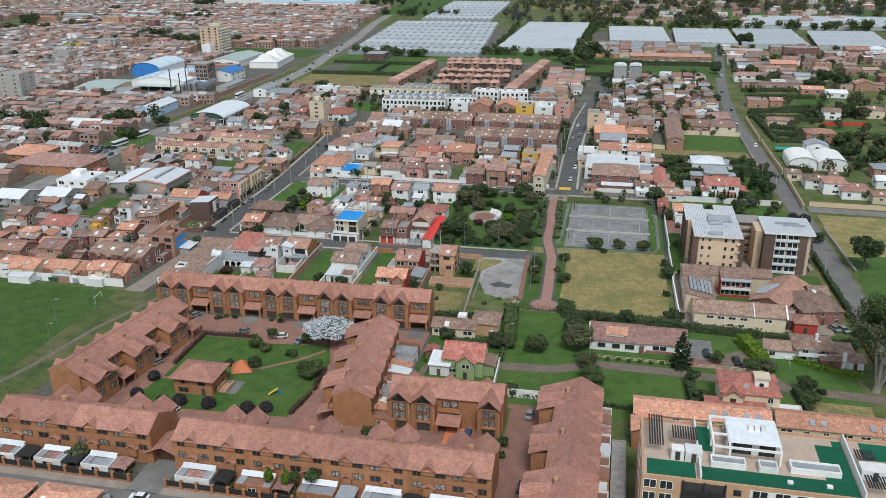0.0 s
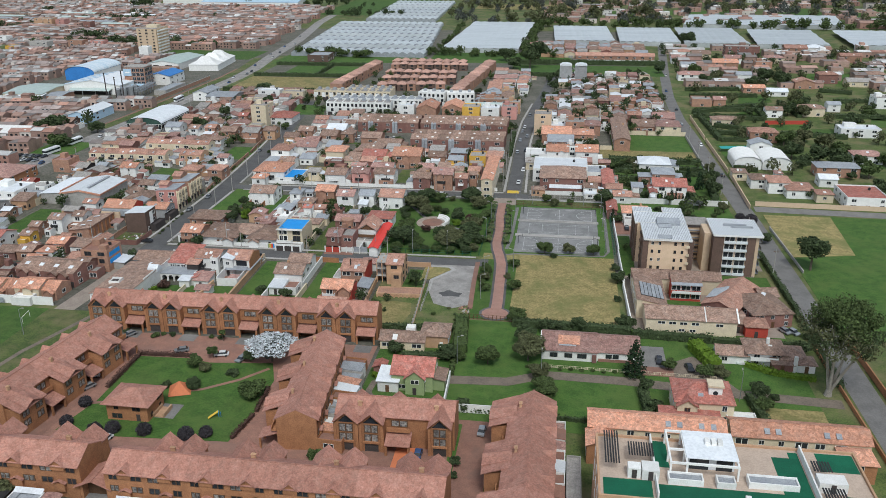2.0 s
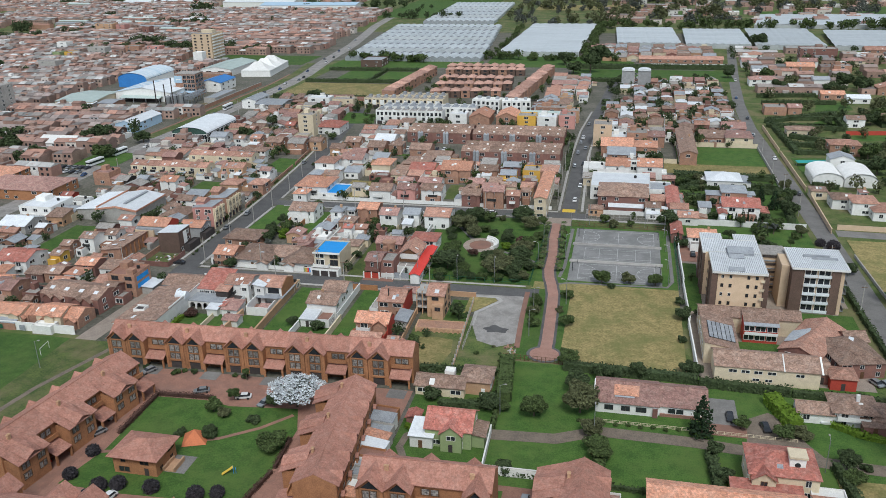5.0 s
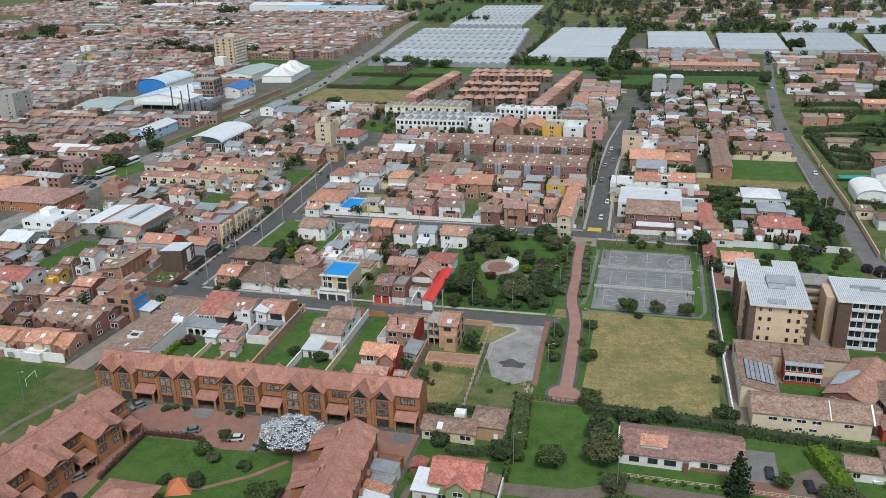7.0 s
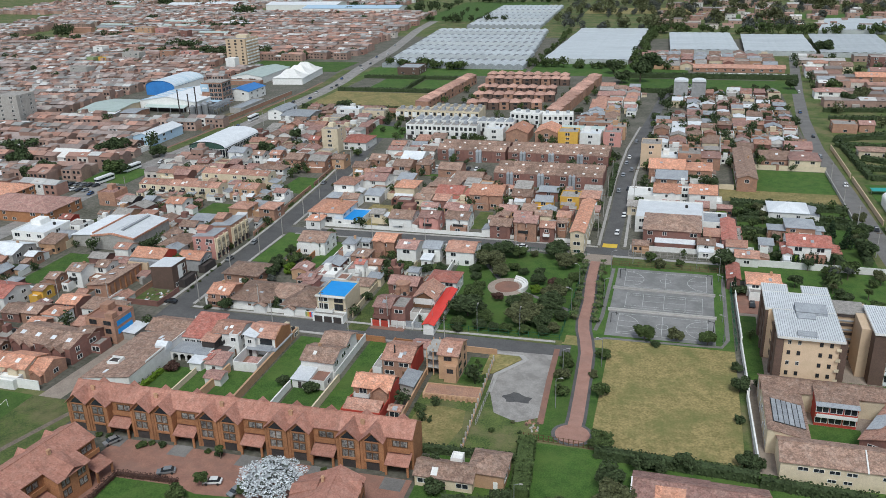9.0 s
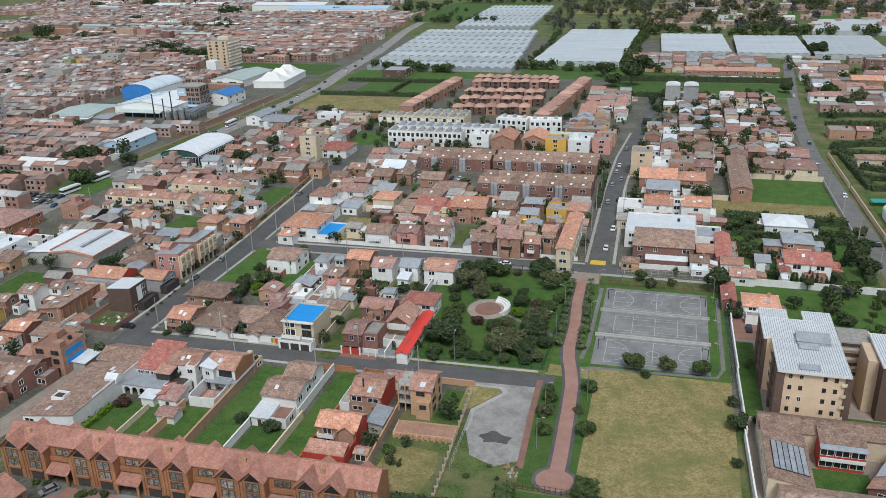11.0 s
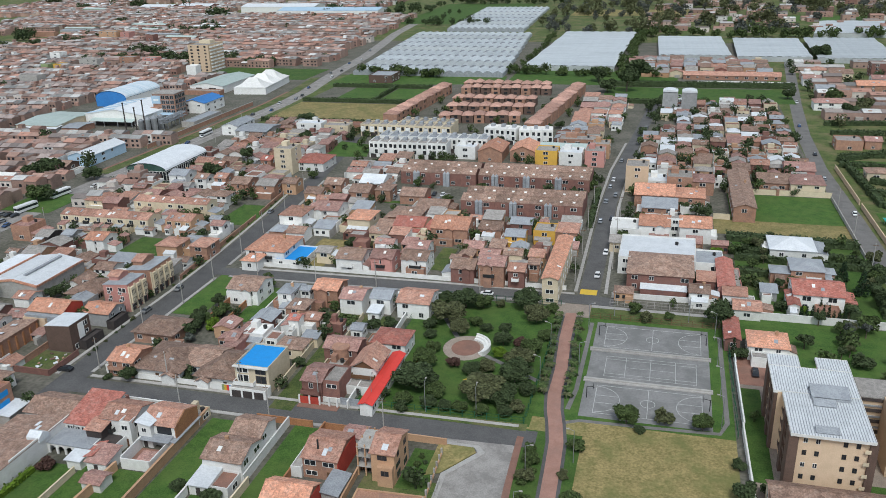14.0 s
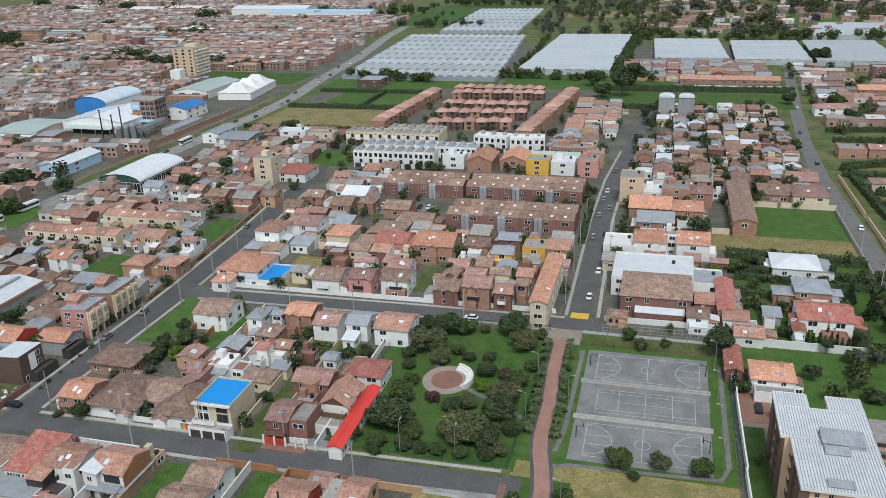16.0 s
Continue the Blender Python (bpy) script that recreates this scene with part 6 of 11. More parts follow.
house(-66.9, 30.5, 9.2, 10.0, 5.4, "gx", "white", "tile_brown", near=False)
house(-68.9, 40.7, 7.6, 8.5, 5.4, "gx", "white", "tile_rose", near=False, chimney=(1.7, 0.9))
house(-80.4, 68.4, 12.1, 12.3, 4, "gx", "cream", "tile_red", near=False)
house(-85.3, 77.8, 13.0, 13.7, 4.5, "hip", "brick_house", "tile_brown", near=False)
house(-62.2, 63.9, 14.3, 15.2, 6.3, "gx", "brick_house", "tile_orange", near=False, chimney=(3.1, 1.5))
house(-47.7, 68.3, 8.6, 9.7, 4.5, "gx", "brick_house", "tile_brown", near=False)
house(-37.1, 61.9, 7.2, 8.5, 4.5, "gx", "yellow", "metal_grey", near=False)
house(-26.6, 67.6, 8.3, 9.6, 5.4, "flat", "yellow", "slab_roof", near=False)
house(-37.1, 76.1, 8.4, 8.4, 4.5, "gx", "brick_red", "metal_grey", near=False)
house(-16.8, 29.7, 5.0, 39.2, 9, "gy", "cream", "tile_orange", near=False)
house(-48.3, 26.1, 8.0, 9.6, 5.4, "gx", "brick_red", "tile_brown", near=False, chimney=(1.8, 1.0))
house(-38.0, 24.5, 8.6, 9.2, 8, "gx", "brick_house", "tile_rose", near=False)
house(-29.6, 24.3, 5.5, 7.5, 6.3, "gx", "brick_red", "tile_terracotta", near=False)
house(-25.1, 32.6, 3.5, 5.6, 5.4, "gx", "brick_house", "tile_brown", near=False, chimney=(0.8, 0.6))
house(-18.4, 69.1, 8.3, 11.1, 5.4, "hip", "brick_house", "tile_terracotta", near=False)
house(-102.1, 31.4, 5.5, 6.6, 4.5, "gx", "cream", "slab_roof", near=False)
sheet("garden_lawn", rect(-112.9, 24.5, -101.4, 52.7), 0.12, "dry_grass", "dry grass plot between walls", "lawn")
sheet("garden_lawn", rect(-63.3, 30.3, -57.4, 52.0), 0.12, "rough_grass", "rough garden grass between houses", "lawn")
sheet("garden_lawn", rect(-103.8, 100.7, -93.3, 116.4), 0.12, "lawn", "green garden lawn behind the house", "lawn")
sheet("garden_lawn", rect(-119.0, 145.0, -113.2, 164.4), 0.12, "lawn", "green garden lawn behind the house", "lawn")
house(-114.2, 102.9, 9.1, 11.8, 5.4, "gx", "brick_house", "tile_brown", near=False, chimney=(2.0, 1.2))
house(-130.4, 111.3, 8.2, 10.3, 5.4, "gx", "brick_house", "tile_brown", near=False)
house(-114.7, 121.2, 10.9, 14.0, 4.5, "gx", "white", "metal_white", near=False)
house(-135.3, 99.4, 7.9, 9.6, 4.5, "gx", "brick_pale", "tile_brown", near=False, chimney=(1.7, 1.0))
house(-104.8, 106.8, 7.1, 9.4, 5.4, "hip", "brick_house", "tile_brown", near=False)
house(-90.8, 106.4, 11.0, 12.1, 4, "gx", "brick_house", "tile_brown", near=False)
house(-78.0, 93.2, 13.1, 13.2, 3.5, "gx", "brick_house", "tile_brown", near=False)
# west of the north part of the west street
house(-174.0, 104.9, 8.7, 11.2, 5.4, "gx", "brick_house", "tile_brown", near=False)
house(-160.6, 104.1, 9.1, 10.4, 5.4, "gx", "brick_house", "slab_roof", near=False)
house(-151.2, 108.5, 6.8, 8.8, 5.4, "gx", "brick_pale", "tile_brown", near=False, chimney=(1.5, 0.9))
house(-188.0, 110.6, 6.0, 7.9, 5.4, "gx", "brick_house", "tile_terracotta", near=False)
house(-158.2, 151.0, 15.7, 17.1, 4.5, "hip", "white", "tile_red", near=False)
house(-180.9, 144.4, 5.6, 8.1, 5.4, "gx", "brick_house", "tile_red", near=False, chimney=(1.2, 0.8))
house(-168.5, 141.1, 9.4, 11.7, 13, "flat", "cream", "slab_roof", near=False)
house(-197.0, 108.1, 6.0, 8.2, 5.4, "gx", "white", "tile_brown", near=False)
house(-211.3, 112.1, 9.0, 10.3, 5.4, "gx", "white", "metal_grey", near=False, chimney=(2.0, 1.0))
house(-201.0, 130.6, 6.0, 7.5, 5.4, "gx", "brick_house", "tile_terracotta", near=False)
# east of the north street
house(16.7, 36.5, 21.0, 19.4, 6.3, "hip", "brick_red", "tile_brown", near=False)
house(29.1, 22.5, 6.0, 7.3, 4.5, "gx", "white", "tile_brown", near=False, chimney=(1.3, 0.7))
house(15.3, 51.7, 25.8, 22.5, 6.3, "flat", "white", "metal_white", near=False)
house(31.8, 51.9, 11.2, 12.6, 4, "flat", "white", "metal_grey", near=False)
house(13.5, 81.0, 11.1, 13.3, 6.3, "gx", "white", "tile_orange", near=False, chimney=(2.4, 1.3))
house(28.4, 81.9, 11.3, 13.6, 6.3, "gx", "white", "tile_orange", near=False)
house(20.9, 82.8, 5.7, 8.0, 8, "flat", "white", "slab_roof", near=False)
house(2.9, 80.4, 11.7, 12.6, 4.5, "flat", "white", "white", near=False)
house(0.7, 64.2, 5.3, 8.0, 4, "gx", "cream", "slab_roof", near=False)
house(14.7, 105.8, 13.7, 13.8, 5.4, "gx", "brick_house", "metal_grey", near=False)
house(26.9, 119.3, 11.6, 13.6, 6.3, "hip", "brick_house", "tile_orange", near=False, chimney=(2.5, 1.4))
house(32.1, 142.5, 9.9, 12.3, 6.3, "hip", "brick_house", "tile_rose", near=False)
house(3.8, 141.7, 9.8, 12.0, 12, "flat", "tan", "slab_roof", near=False)
house(13.1, 146.1, 10.1, 12.9, 4.5, "flat", "white", "metal_white", near=False)
house(22.4, 141.9, 10.9, 13.3, 8, "flat", "brick_house", "slab_roof", near=False)
house(12.2, 124.1, 16.3, 16.6, 5.4, "gx", "brick_house", "tile_orange", near=False)
house(47.7, 129.9, 8.5, 54.2, 6.3, "gy", "brick_house", "tile_brown", near=False, chimney=(1.9, 5.4))
house(62.8, 155.1, 13.6, 15.5, 4, "gx", "brick_house", "tile_brown", near=False)
house(76.3, 150.6, 13.9, 15.6, 5.4, "hip", "cream", "tile_rose", near=False)
house(76.1, 175.3, 12.9, 14.3, 4.5, "gx", "pink", "tile_rose", near=False, chimney=(2.8, 1.4))
house(37.5, 37.5, 5.0, 24.3, 4.5, "gy", "pink", "tile_red", near=False)
house(39.8, 24.1, 7.0, 7.4, 4, "gx", "white", "tile_terracotta", near=False)
house(42.9, 15.1, 7.8, 7.7, 3.5, "gx", "white", "tile_terracotta", near=False)
house(37.6, -3.0, 4.0, 14.1, 4, "gy", "brick_red", "tile_red", near=False)
house(63.6, 47.5, 10.3, 11.1, 5.4, "hip", "brick_house", "metal_grey", near=False)
house(70.6, 46.7, 3.3, 5.1, 4, "hip", "brick_house", "metal_grey", near=False)
house(55.1, 45.3, 5.8, 6.5, 4, "hip", "brick_house", "metal_grey", near=False)
house(64.3, 28.5, 14.7, 12.8, 5.4, "gx", "white", "tile_red", near=False)
house(56.7, 22.2, 3.2, 11.1, 4, "gy", "white", "tile_red", near=False)
house(61.6, 71.3, 15.2, 14.2, 4, "hip", "white", "metal_white", near=False)
house(50.5, 29.7, 4.8, 5.3, 3, "s", "grey", "metal_grey", near=False)
house(46.8, -9.2, 10.5, 9.7, 4.5, "hip", "white", "tile_orange", chimney=(2.3, 1.0))
sheet("garden_lawn", rect(34.8, -1.8, 78.7, 12.5), 0.12, "lawn", "green garden lawn behind the house", "lawn")
sheet("garden_lawn", rect(41.9, 34.9, 58.1, 55.4), 0.12, "rough_grass", "rough garden grass between houses", "lawn")
# east of the east road
house(100.3, 57.9, 6.6, 7.4, 4, "hip", "cream", "tile_brown", near=False)
house(107.6, 46.5, 9.1, 9.7, 4.5, "hip", "white", "tile_brown", near=False)
house(114.4, 40.5, 9.9, 11.4, 5.4, "hip", "white", "tile_terracotta", near=False)
house(117.1, 52.6, 3.2, 4.8, 5.4, "hip", "white", "tile_rose", near=False, chimney=(0.7, 0.5))
house(122.0, 34.8, 11.9, 12.9, 4, "hip", "white", "tile_terracotta", near=False)
house(131.0, 27.3, 7.0, 7.3, 4, "hip", "cream", "tile_terracotta", near=False)
house(146.0, 25.0, 17.2, 19.3, 5.4, "flat", "white", "tile_red", near=False)
for x, y, w, d, h, roof, wall, tiles in (
    (113, 176, 16, 9, 4, "hip", "cream", "tile_brown"), (127, 137, 15, 11, 6, "hip", "brick_house", "tile_terracotta"), (147, 203, 10, 9, 5, "gx", "white", "tile_brown"), (171, 210, 16, 10, 5.5, "hip", "cream", "tile_brown"),
    (189, 225, 8, 8, 5, "gx", "white", "metal_grey"), (184, 156, 22, 12, 5, "flat", "white", "metal_white"), (119, 105, 11, 9, 6.5, "gy", "white", "metal_grey"), (148, 70, 20, 10, 5, "hip", "brick_house", "metal_grey"),
    (170, 97, 14, 11, 4.5, "hip", "white", "tile_rose"), (139, 52, 8, 8, 4, "gx", "white", "metal_white"), (151, 286, 15, 10, 4, "gx", "brick_house", "tile_orange"), (165, 276, 14, 10, 3.5, "gx", "white", "metal_white"),
    (191, 308, 14, 12, 5, "gy", "brick_house", "tile_terracotta"), (214, 333, 14, 12, 7, "hip", "brick_red", "tile_terracotta"), (107, 234, 13, 12, 5, "flat", "brick_house", "slab_roof"), (119, 236, 8, 9, 4.5, "gx", "brick_house", "tile_rose"),
    (113, 334, 20, 12, 5, "hip", "white", "tile_rose"), (152, 331, 11, 10, 6, "gx", "white", "metal_grey"), (174, 463, 30, 14, 10, "flat", "brick_red", "slab_roof"), (177, 384, 13, 12, 8, "flat", "brick_house", "slab_roof"),
    (149, 399, 21, 14, 5, "gx", "brick_house", "tile_orange"), (227, 488, 20, 14, 6, "gx", "brick_house", "tile_terracotta"), (248, 501, 16, 14, 5, "hip", "white", "metal_white"), (225, 242, 12, 14, 7, "flat", "white", "slab_roof"),
    (233, 321, 17, 12, 4, "gx", "cream", "slab_roof"), (135, 441, 16, 14, 6, "gx", "cream", "tile_brown"), (113, 420, 12, 12, 5, "gx", "white", "tile_rose"), (118, 385, 14, 11, 4.5, "gx", "white", "metal_grey"), (122, 460, 14, 12, 5, "hip", "white", "tile_terracotta"),
    (160, 425, 14, 12, 5, "gx", "white", "tile_rose"), (196, 430, 16, 12, 5, "hip", "cream", "tile_rose"), (216, 455, 16, 12, 5, "gx", "white", "tile_brown"), (262, 440, 18, 12, 6, "gx", "brick_house", "tile_terracotta"), (255, 350, 14, 11, 5, "hip", "white", "tile_brown")):
    house(x, y, w, d, h, roof, wall, tiles, near=False)
sheet("garden_lawn", rect(102.2, 189.0, 138.2, 207.2), 0.12, "lawn", "green garden lawn behind the house", "lawn")
sheet("garden_lawn", rect(163.5, 84.7, 176.5, 102.6), 0.12, "lawn", "green garden lawn behind the house", "lawn")
sheet("garden_lawn", rect(111.7, 294.2, 135.5, 309.9), 0.12, "lawn", "green garden lawn behind the house", "lawn")
sheet("garden_lawn", rect(205.2, 198.4, 213.8, 211.5), 0.12, "lawn", "green garden lawn behind the house", "lawn")

house(-238.5, 219, 10.5, 22, 5.6, "gy", "white", "metal_grey", near=False, faces="se")
house(-222, 213, 20, 20, 4.2, "gx", "concrete", "metal_grey", near=False, faces="s", rh=1.2)
house(-192, 224, 16, 9, 6.2, "flat", "white", "metal_white", near=False, faces="s")
house(-173, 220, 15, 9, 6.4, "flat", "cream", "slab_roof", near=False, faces="s")
sheet("walled_plot", [(-161, 171), (-139, 174.5), (-146, 200), (-169, 205)], 0.13, "lawn", "walled green plot with a worn edge", "field")

# ---------------------------------------------------------------- houses filled in between
def fill(x0, y0, x1, y1, seed, step=9.5, roofs=("tile_brown", "tile_rose", "tile_brown", "tile_terracotta", "tile_rose", "slab_roof", "metal_grey"), walls=("white", "brick_house", "cream", "brick_pale", "brick_red", "white"), tries=5, lo=2.6, hi=5.0, joined="", drop=0.06):
    """Small town houses wherever a plot is still free, set in loose rows. joined: all in one mesh of that name."""
    rng = random.Random(seed)
    s = Shape()
    slots = list(dict.fromkeys((*walls, *roofs, "slab_roof", "concrete", "paving_red", "glass")))
    y = y0 + step / 2
    while y < y1:
        x = x0 + step / 2
        while x < x1:
            w, d = rng.uniform(0.75, 1.05) * step, rng.uniform(0.75, 1.0) * step
            for k in range(tries if rng.random() > drop else 0):
                cx, cy = x + rng.uniform(-1.2, 1.2) * (k + 0.6), y + rng.uniform(-1.0, 1.0) * (k + 0.6)
                ww, dd = w * (1 - 0.14 * k), d * (1 - 0.14 * k)
                if not free(cx - ww / 2, cy - dd / 2, cx + ww / 2, cy + dd / 2, 0.15):
                    continue
                roof, wall, tiles, h = rng.choice(("gx", "gx", "gy", "hip", "flat", "s")), rng.choice(walls), rng.choice(roofs), rng.uniform(lo, hi) * (1 - 0.08 * k)
                if roof == "flat":
                    tiles = rng.choice(("slab_roof", "concrete", "paving_red"))
                if not joined:
                    house(cx, cy, ww, dd, h, roof, wall, tiles, near=False, over=0.3, fill=0.7)
                    break
                PLACED.append((cx - ww / 2, cy - dd / 2, cx + ww / 2, cy + dd / 2))
                rh = 0.0 if roof == "flat" else 0.19 * min(ww, dd)
                for sh, m in ((wall_shape(roof, ww, dd, h, rh), wall), (roof_shape(roof, ww, dd, h, rh, 0.3), tiles)):
                    s.add([(a + cx, b + cy, c) for a, b, c in sh.v], sh.f, slots.index(m))
                for fl in range(max(1, round(h / 2.8))):
                    for u in (-0.3, 0.05, 0.36):
                        z = fl * 2.7 + 1.0
                        if rng.random() < 0.75 and z + 1.2 < h:
                            s.box(cx + ww * u - 0.6, cy - dd / 2 - 0.05, z, cx + ww * u + 0.6, cy - dd / 2 + 0.05, z + 1.2, slots.index("glass"))
                        if rng.random() < 0.4 and z + 1.2 < h:
                            e = 1 if cx < 10 else -1
                            s.box(cx + e * ww / 2 - 0.05, cy + dd * u - 0.55, z, cx + e * ww / 2 + 0.05, cy + dd * u + 0.55, z + 1.2, slots.index("glass"))
                if rng.random() < 0.55:
                    sx, sd = rng.choice((-1, 1)), rng.uniform(1.2, 2.4)
                    s.box(cx + sx * ww * 0.1, cy - dd / 2 - sd, 0, cx + sx * ww * 0.1 + ww * 0.38, cy - dd / 2 + 0.1, rng.uniform(2.0, 2.8), slots.index(rng.choice((wall, "concrete", wall))))
                for e in (-1, 1):
                    if rng.random() < 0.4:
                        s.box(cx + e * (ww / 2 + 0.15) - 0.1, cy - dd / 2 - 2.5, 0, cx + e * (ww / 2 + 0.15) + 0.1, cy + dd / 2 + 0.5, rng.uniform(1.8, h + 0.9), slots.index(rng.choice((wall, "concrete", "white" if "white" in slots else wall))))
                if roof != "flat":
                    for k2 in range(rng.choice((0, 1, 2))):
                        a, b = cx + rng.uniform(-0.3, 0.3) * ww, cy - dd * rng.uniform(0.12, 0.3)
                        if roof == "gx":
                            z = h + rh * (1 - abs(b - cy) / (dd / 2)) + 0.2
                            s.box(a - 0.5, b - 0.5, z - 0.3, a + 0.5, b + 0.5, z + 0.12, slots.index("concrete"))
                elif rng.random() < 0.6:
                    s.box(cx - ww * 0.3, cy, h - 0.3, cx + ww * 0.1, cy + dd * 0.35, h + 1.9, slots.index(wall))
                    s.tube((cx + ww * 0.3, cy, h - 0.26), (cx + ww * 0.3, cy, h + 0.9), 0.55, 0.55, 8, slots.index("concrete"))
                break
            x += step
        y += step
    if joined:
        solo(joined, s.mesh(joined, *slots), label="tightly packed small town houses with mixed tile roofs", category="houses", kind="stuff")


# ---------------------------------------------------------------- flats, school, garden houses
def ribbed_roof(host, x0, y0, x1, y1, z, step=0.55):
    """A low sheet-metal roof: a slab with raised ribs along y and a folded edge."""
    part("roof", Shape().box(x0, y0, z, x1, y1, z + 0.22).mesh("roof", "metal_white"), host, label="white ribbed sheet-metal roof")
    ribs = Shape()
    n = int((x1 - x0) / step)
    for i in range(n + 1):
        x = x0 + (x1 - x0) * i / n
        ribs.box(x - 0.05, y0, z + 0.22, x + 0.05, y1, z + 0.32)
    part("roof_rib", ribs.mesh("roof_rib", "metal_grey"), host)
    part("roof_edge", Shape().box(x0 - 0.12, y0 - 0.12, z - 0.3, x1 + 0.12, y0, z + 0.36).box(x0 - 0.12, y1, z - 0.3, x1 + 0.12, y1 + 0.12, z + 0.36).box(x0 - 0.12, y0, z - 0.3, x0, y1, z + 0.36).box(x1, y0, z - 0.3, x1 + 0.12, y1, z + 0.36).mesh("roof_edge", "white"), host)


flats = thing("apartment_building", 51.8, -55.8, 0, 0, "tan plastered five-storey flats with white ribbed metal roof", "apartment building")
PLACED.append((42, -74, 72, -37))
part("wall", Shape().box(-6.6, -16.4, 0, 8.0, -0.4, 15.0).box(-8.0, -0.4, 0, 8.0, 11.5, 15.0).box(-8.0, 11.5, 0, -2.4, 16.8, 15.0).box(2.4, 11.5, 0, 8.0, 16.8, 15.0).mesh("wall", "tan"), flats)
ribbed_roof(flats, -7.0, -17.2, 8.9, -0.4, 15.0)
ribbed_roof(flats, -8.8, -0.2, 8.9, 11.5, 15.0)
ribbed_roof(flats, -8.8, 11.7, -2.0, 17.2, 15.0)
ribbed_roof(flats, 2.0, 11.7, 8.9, 17.2, 15.0)
for x0, y0, x1, y1, z in ((-1.4, -2.6, 6.6, 2.4, 16.5), (-1.2, -5.4, 3.4, -3.0, 16.0), (-2.2, -16.0, 2.4, -14.0, 15.9)):
    part("roof_hatch", Shape().slab([(x0, y0, z - 0.5), (x1, y0, z - 0.5), (x1, y1, z), (x0, y1, z)], 0.12).box(x0, y0, 15.2, x1, y0 + 0.15, z - 0.55).box(x0, y1 - 0.15, 15.2, x1, y1, z - 0.15).mesh("roof_hatch", "metal_grey"), flats, label="grey sloping roof light")
for yy, span, off in ((-14.9, 2.9, 1.4), (-8.0, 2.2, 1.4), (0.8, 2.2, 0), (6.0, 2.2, 0), (14.8, 3.6, 0)):
    part("stair_bay", Shape().box(-8.75 + off, yy - span / 2, 0, -8.0 + off, yy + span / 2, 14.7).mesh("stair_bay", "umber"), flats, label="dark brown projecting bay")
for x0, x1 in ((-7.3, -5.4), (8.01, 9.6)):
    part("stair_bay", Shape().box(x0, -16.9, 0, x1, -14.2, 14.6).mesh("stair_bay", "umber"), flats, label="dark brown corner strip")
for fl in range(5):
    z = fl * 2.95 + 1.7
    for x in (-4.0, -1.6, 3.6, 6.0):
        put_window(flats, x, -16.42, z, 0, 0.85, 1.15, "dark" if x > 2 or fl % 2 else "white", False)
    for yy, off in ((-11.4, 1.4), (-4.5, 1.4), (3.4, 0), (9.6, 0)):
        put_window(flats, -8.02 + off, yy, z, -90, 2.6, 1.5, "dark", False)
        if fl:
            part("balcony", Shape().box(-8.6 + off, yy - 1.6, z - 1.25, -8.0 + off, yy + 1.6, z - 1.1).box(-8.62 + off, yy - 1.6, z - 1.1, -8.56 + off, yy + 1.6, z - 0.25).mesh("balcony", "umber"), flats, label="narrow dark balcony")
    part("balcony", Shape().box(7.2, -17.0, z - 1.25, 8.3, -16.4, z - 1.1).box(7.2, -17.04, z - 1.1, 8.3, -16.98, z - 0.3).mesh("balcony", "cream"), flats, label="narrow cream balcony")
link = part("wing", Shape().box(10.0, 4.0, 0, 18.0, 12.0, 13.6).box(14.6, -6.0, 0, 17.2, 4.0, 14.2).mesh("wing", "tan"), flats)
part("roof", Shape().box(9.8, 3.6, 13.6, 17.4, 12.2, 13.9).mesh("roof", "slab_roof"), link)
for fl in range(10):
    part("louvre", Shape().box(10.2, 3.72, fl * 1.36 + 0.5, 14.5, 3.99, fl * 1.36 + (1.3 if fl % 2 else 0.9)).mesh("louvre", "dark" if fl % 2 else "metal_grey"), link)
flats2 = thing("apartment_building", 76.8, -57.4, 0, 0, "tan five-storey flats with glazed balconies and white roof", "apartment building")
PLACED.append((68, -68, 87, -47))
part("wall", Shape().box(-7.6, -7.6, 0, 7.4, 8.2, 14.9).mesh("wall", "tan"), flats2)
ribbed_roof(flats2, -8.0, -8.6, 8.4, 8.8, 15.0)
part("roof_hatch", Shape().box(-3.4, 1.0, 15.2, 4.4, 1.9, 15.9).box(-1.0, -0.6, 15.2, 6.4, 0.2, 15.8).mesh("roof_hatch", "metal_grey"), flats2, label="grey roof ridge vents")
for x0, x1 in ((-7.9, -4.4), (3.6, 6.2)):
    part("stair_bay", Shape().box(x0, -8.2, 0, x1, -7.2, 14.8).mesh("stair_bay", "umber"), flats2, label="dark brown corner strip")
part("stair_bay", Shape().box(-7.95, -7.2, 0, -7.6, -1.5, 14.8).mesh("stair_bay", "umber"), flats2, label="dark brown side strip")
for fl in range(5):
    z = fl * 2.95 + 0.35
    for u in (-2.4, 1.6):
        put_window(flats2, u, -7.62, z + 1.45, 0, 3.5, 2.2, "white", False)
        part("balcony", Shape().box(u - 1.9, -8.5, z, u + 1.9, -7.6, z + 0.14).box(u - 1.9, -8.54, z + 0.14, u + 1.9, -8.48, z + 1.05).mesh("balcony", "metal_white"), flats2, label="glazed white balcony")
    part("balcony", Shape().box(7.4, -6.0, z, 8.8, -1.0, z + 0.16).box(8.7, -6.0, z + 0.16, 8.78, -1.0, z + 1.1).mesh("balcony", "steel"), flats2, label="grey metal balcony")
    put_window(flats2, -7.62, 4.0, z + 1.4, -90, 1.2, 1.3, "dark", False)

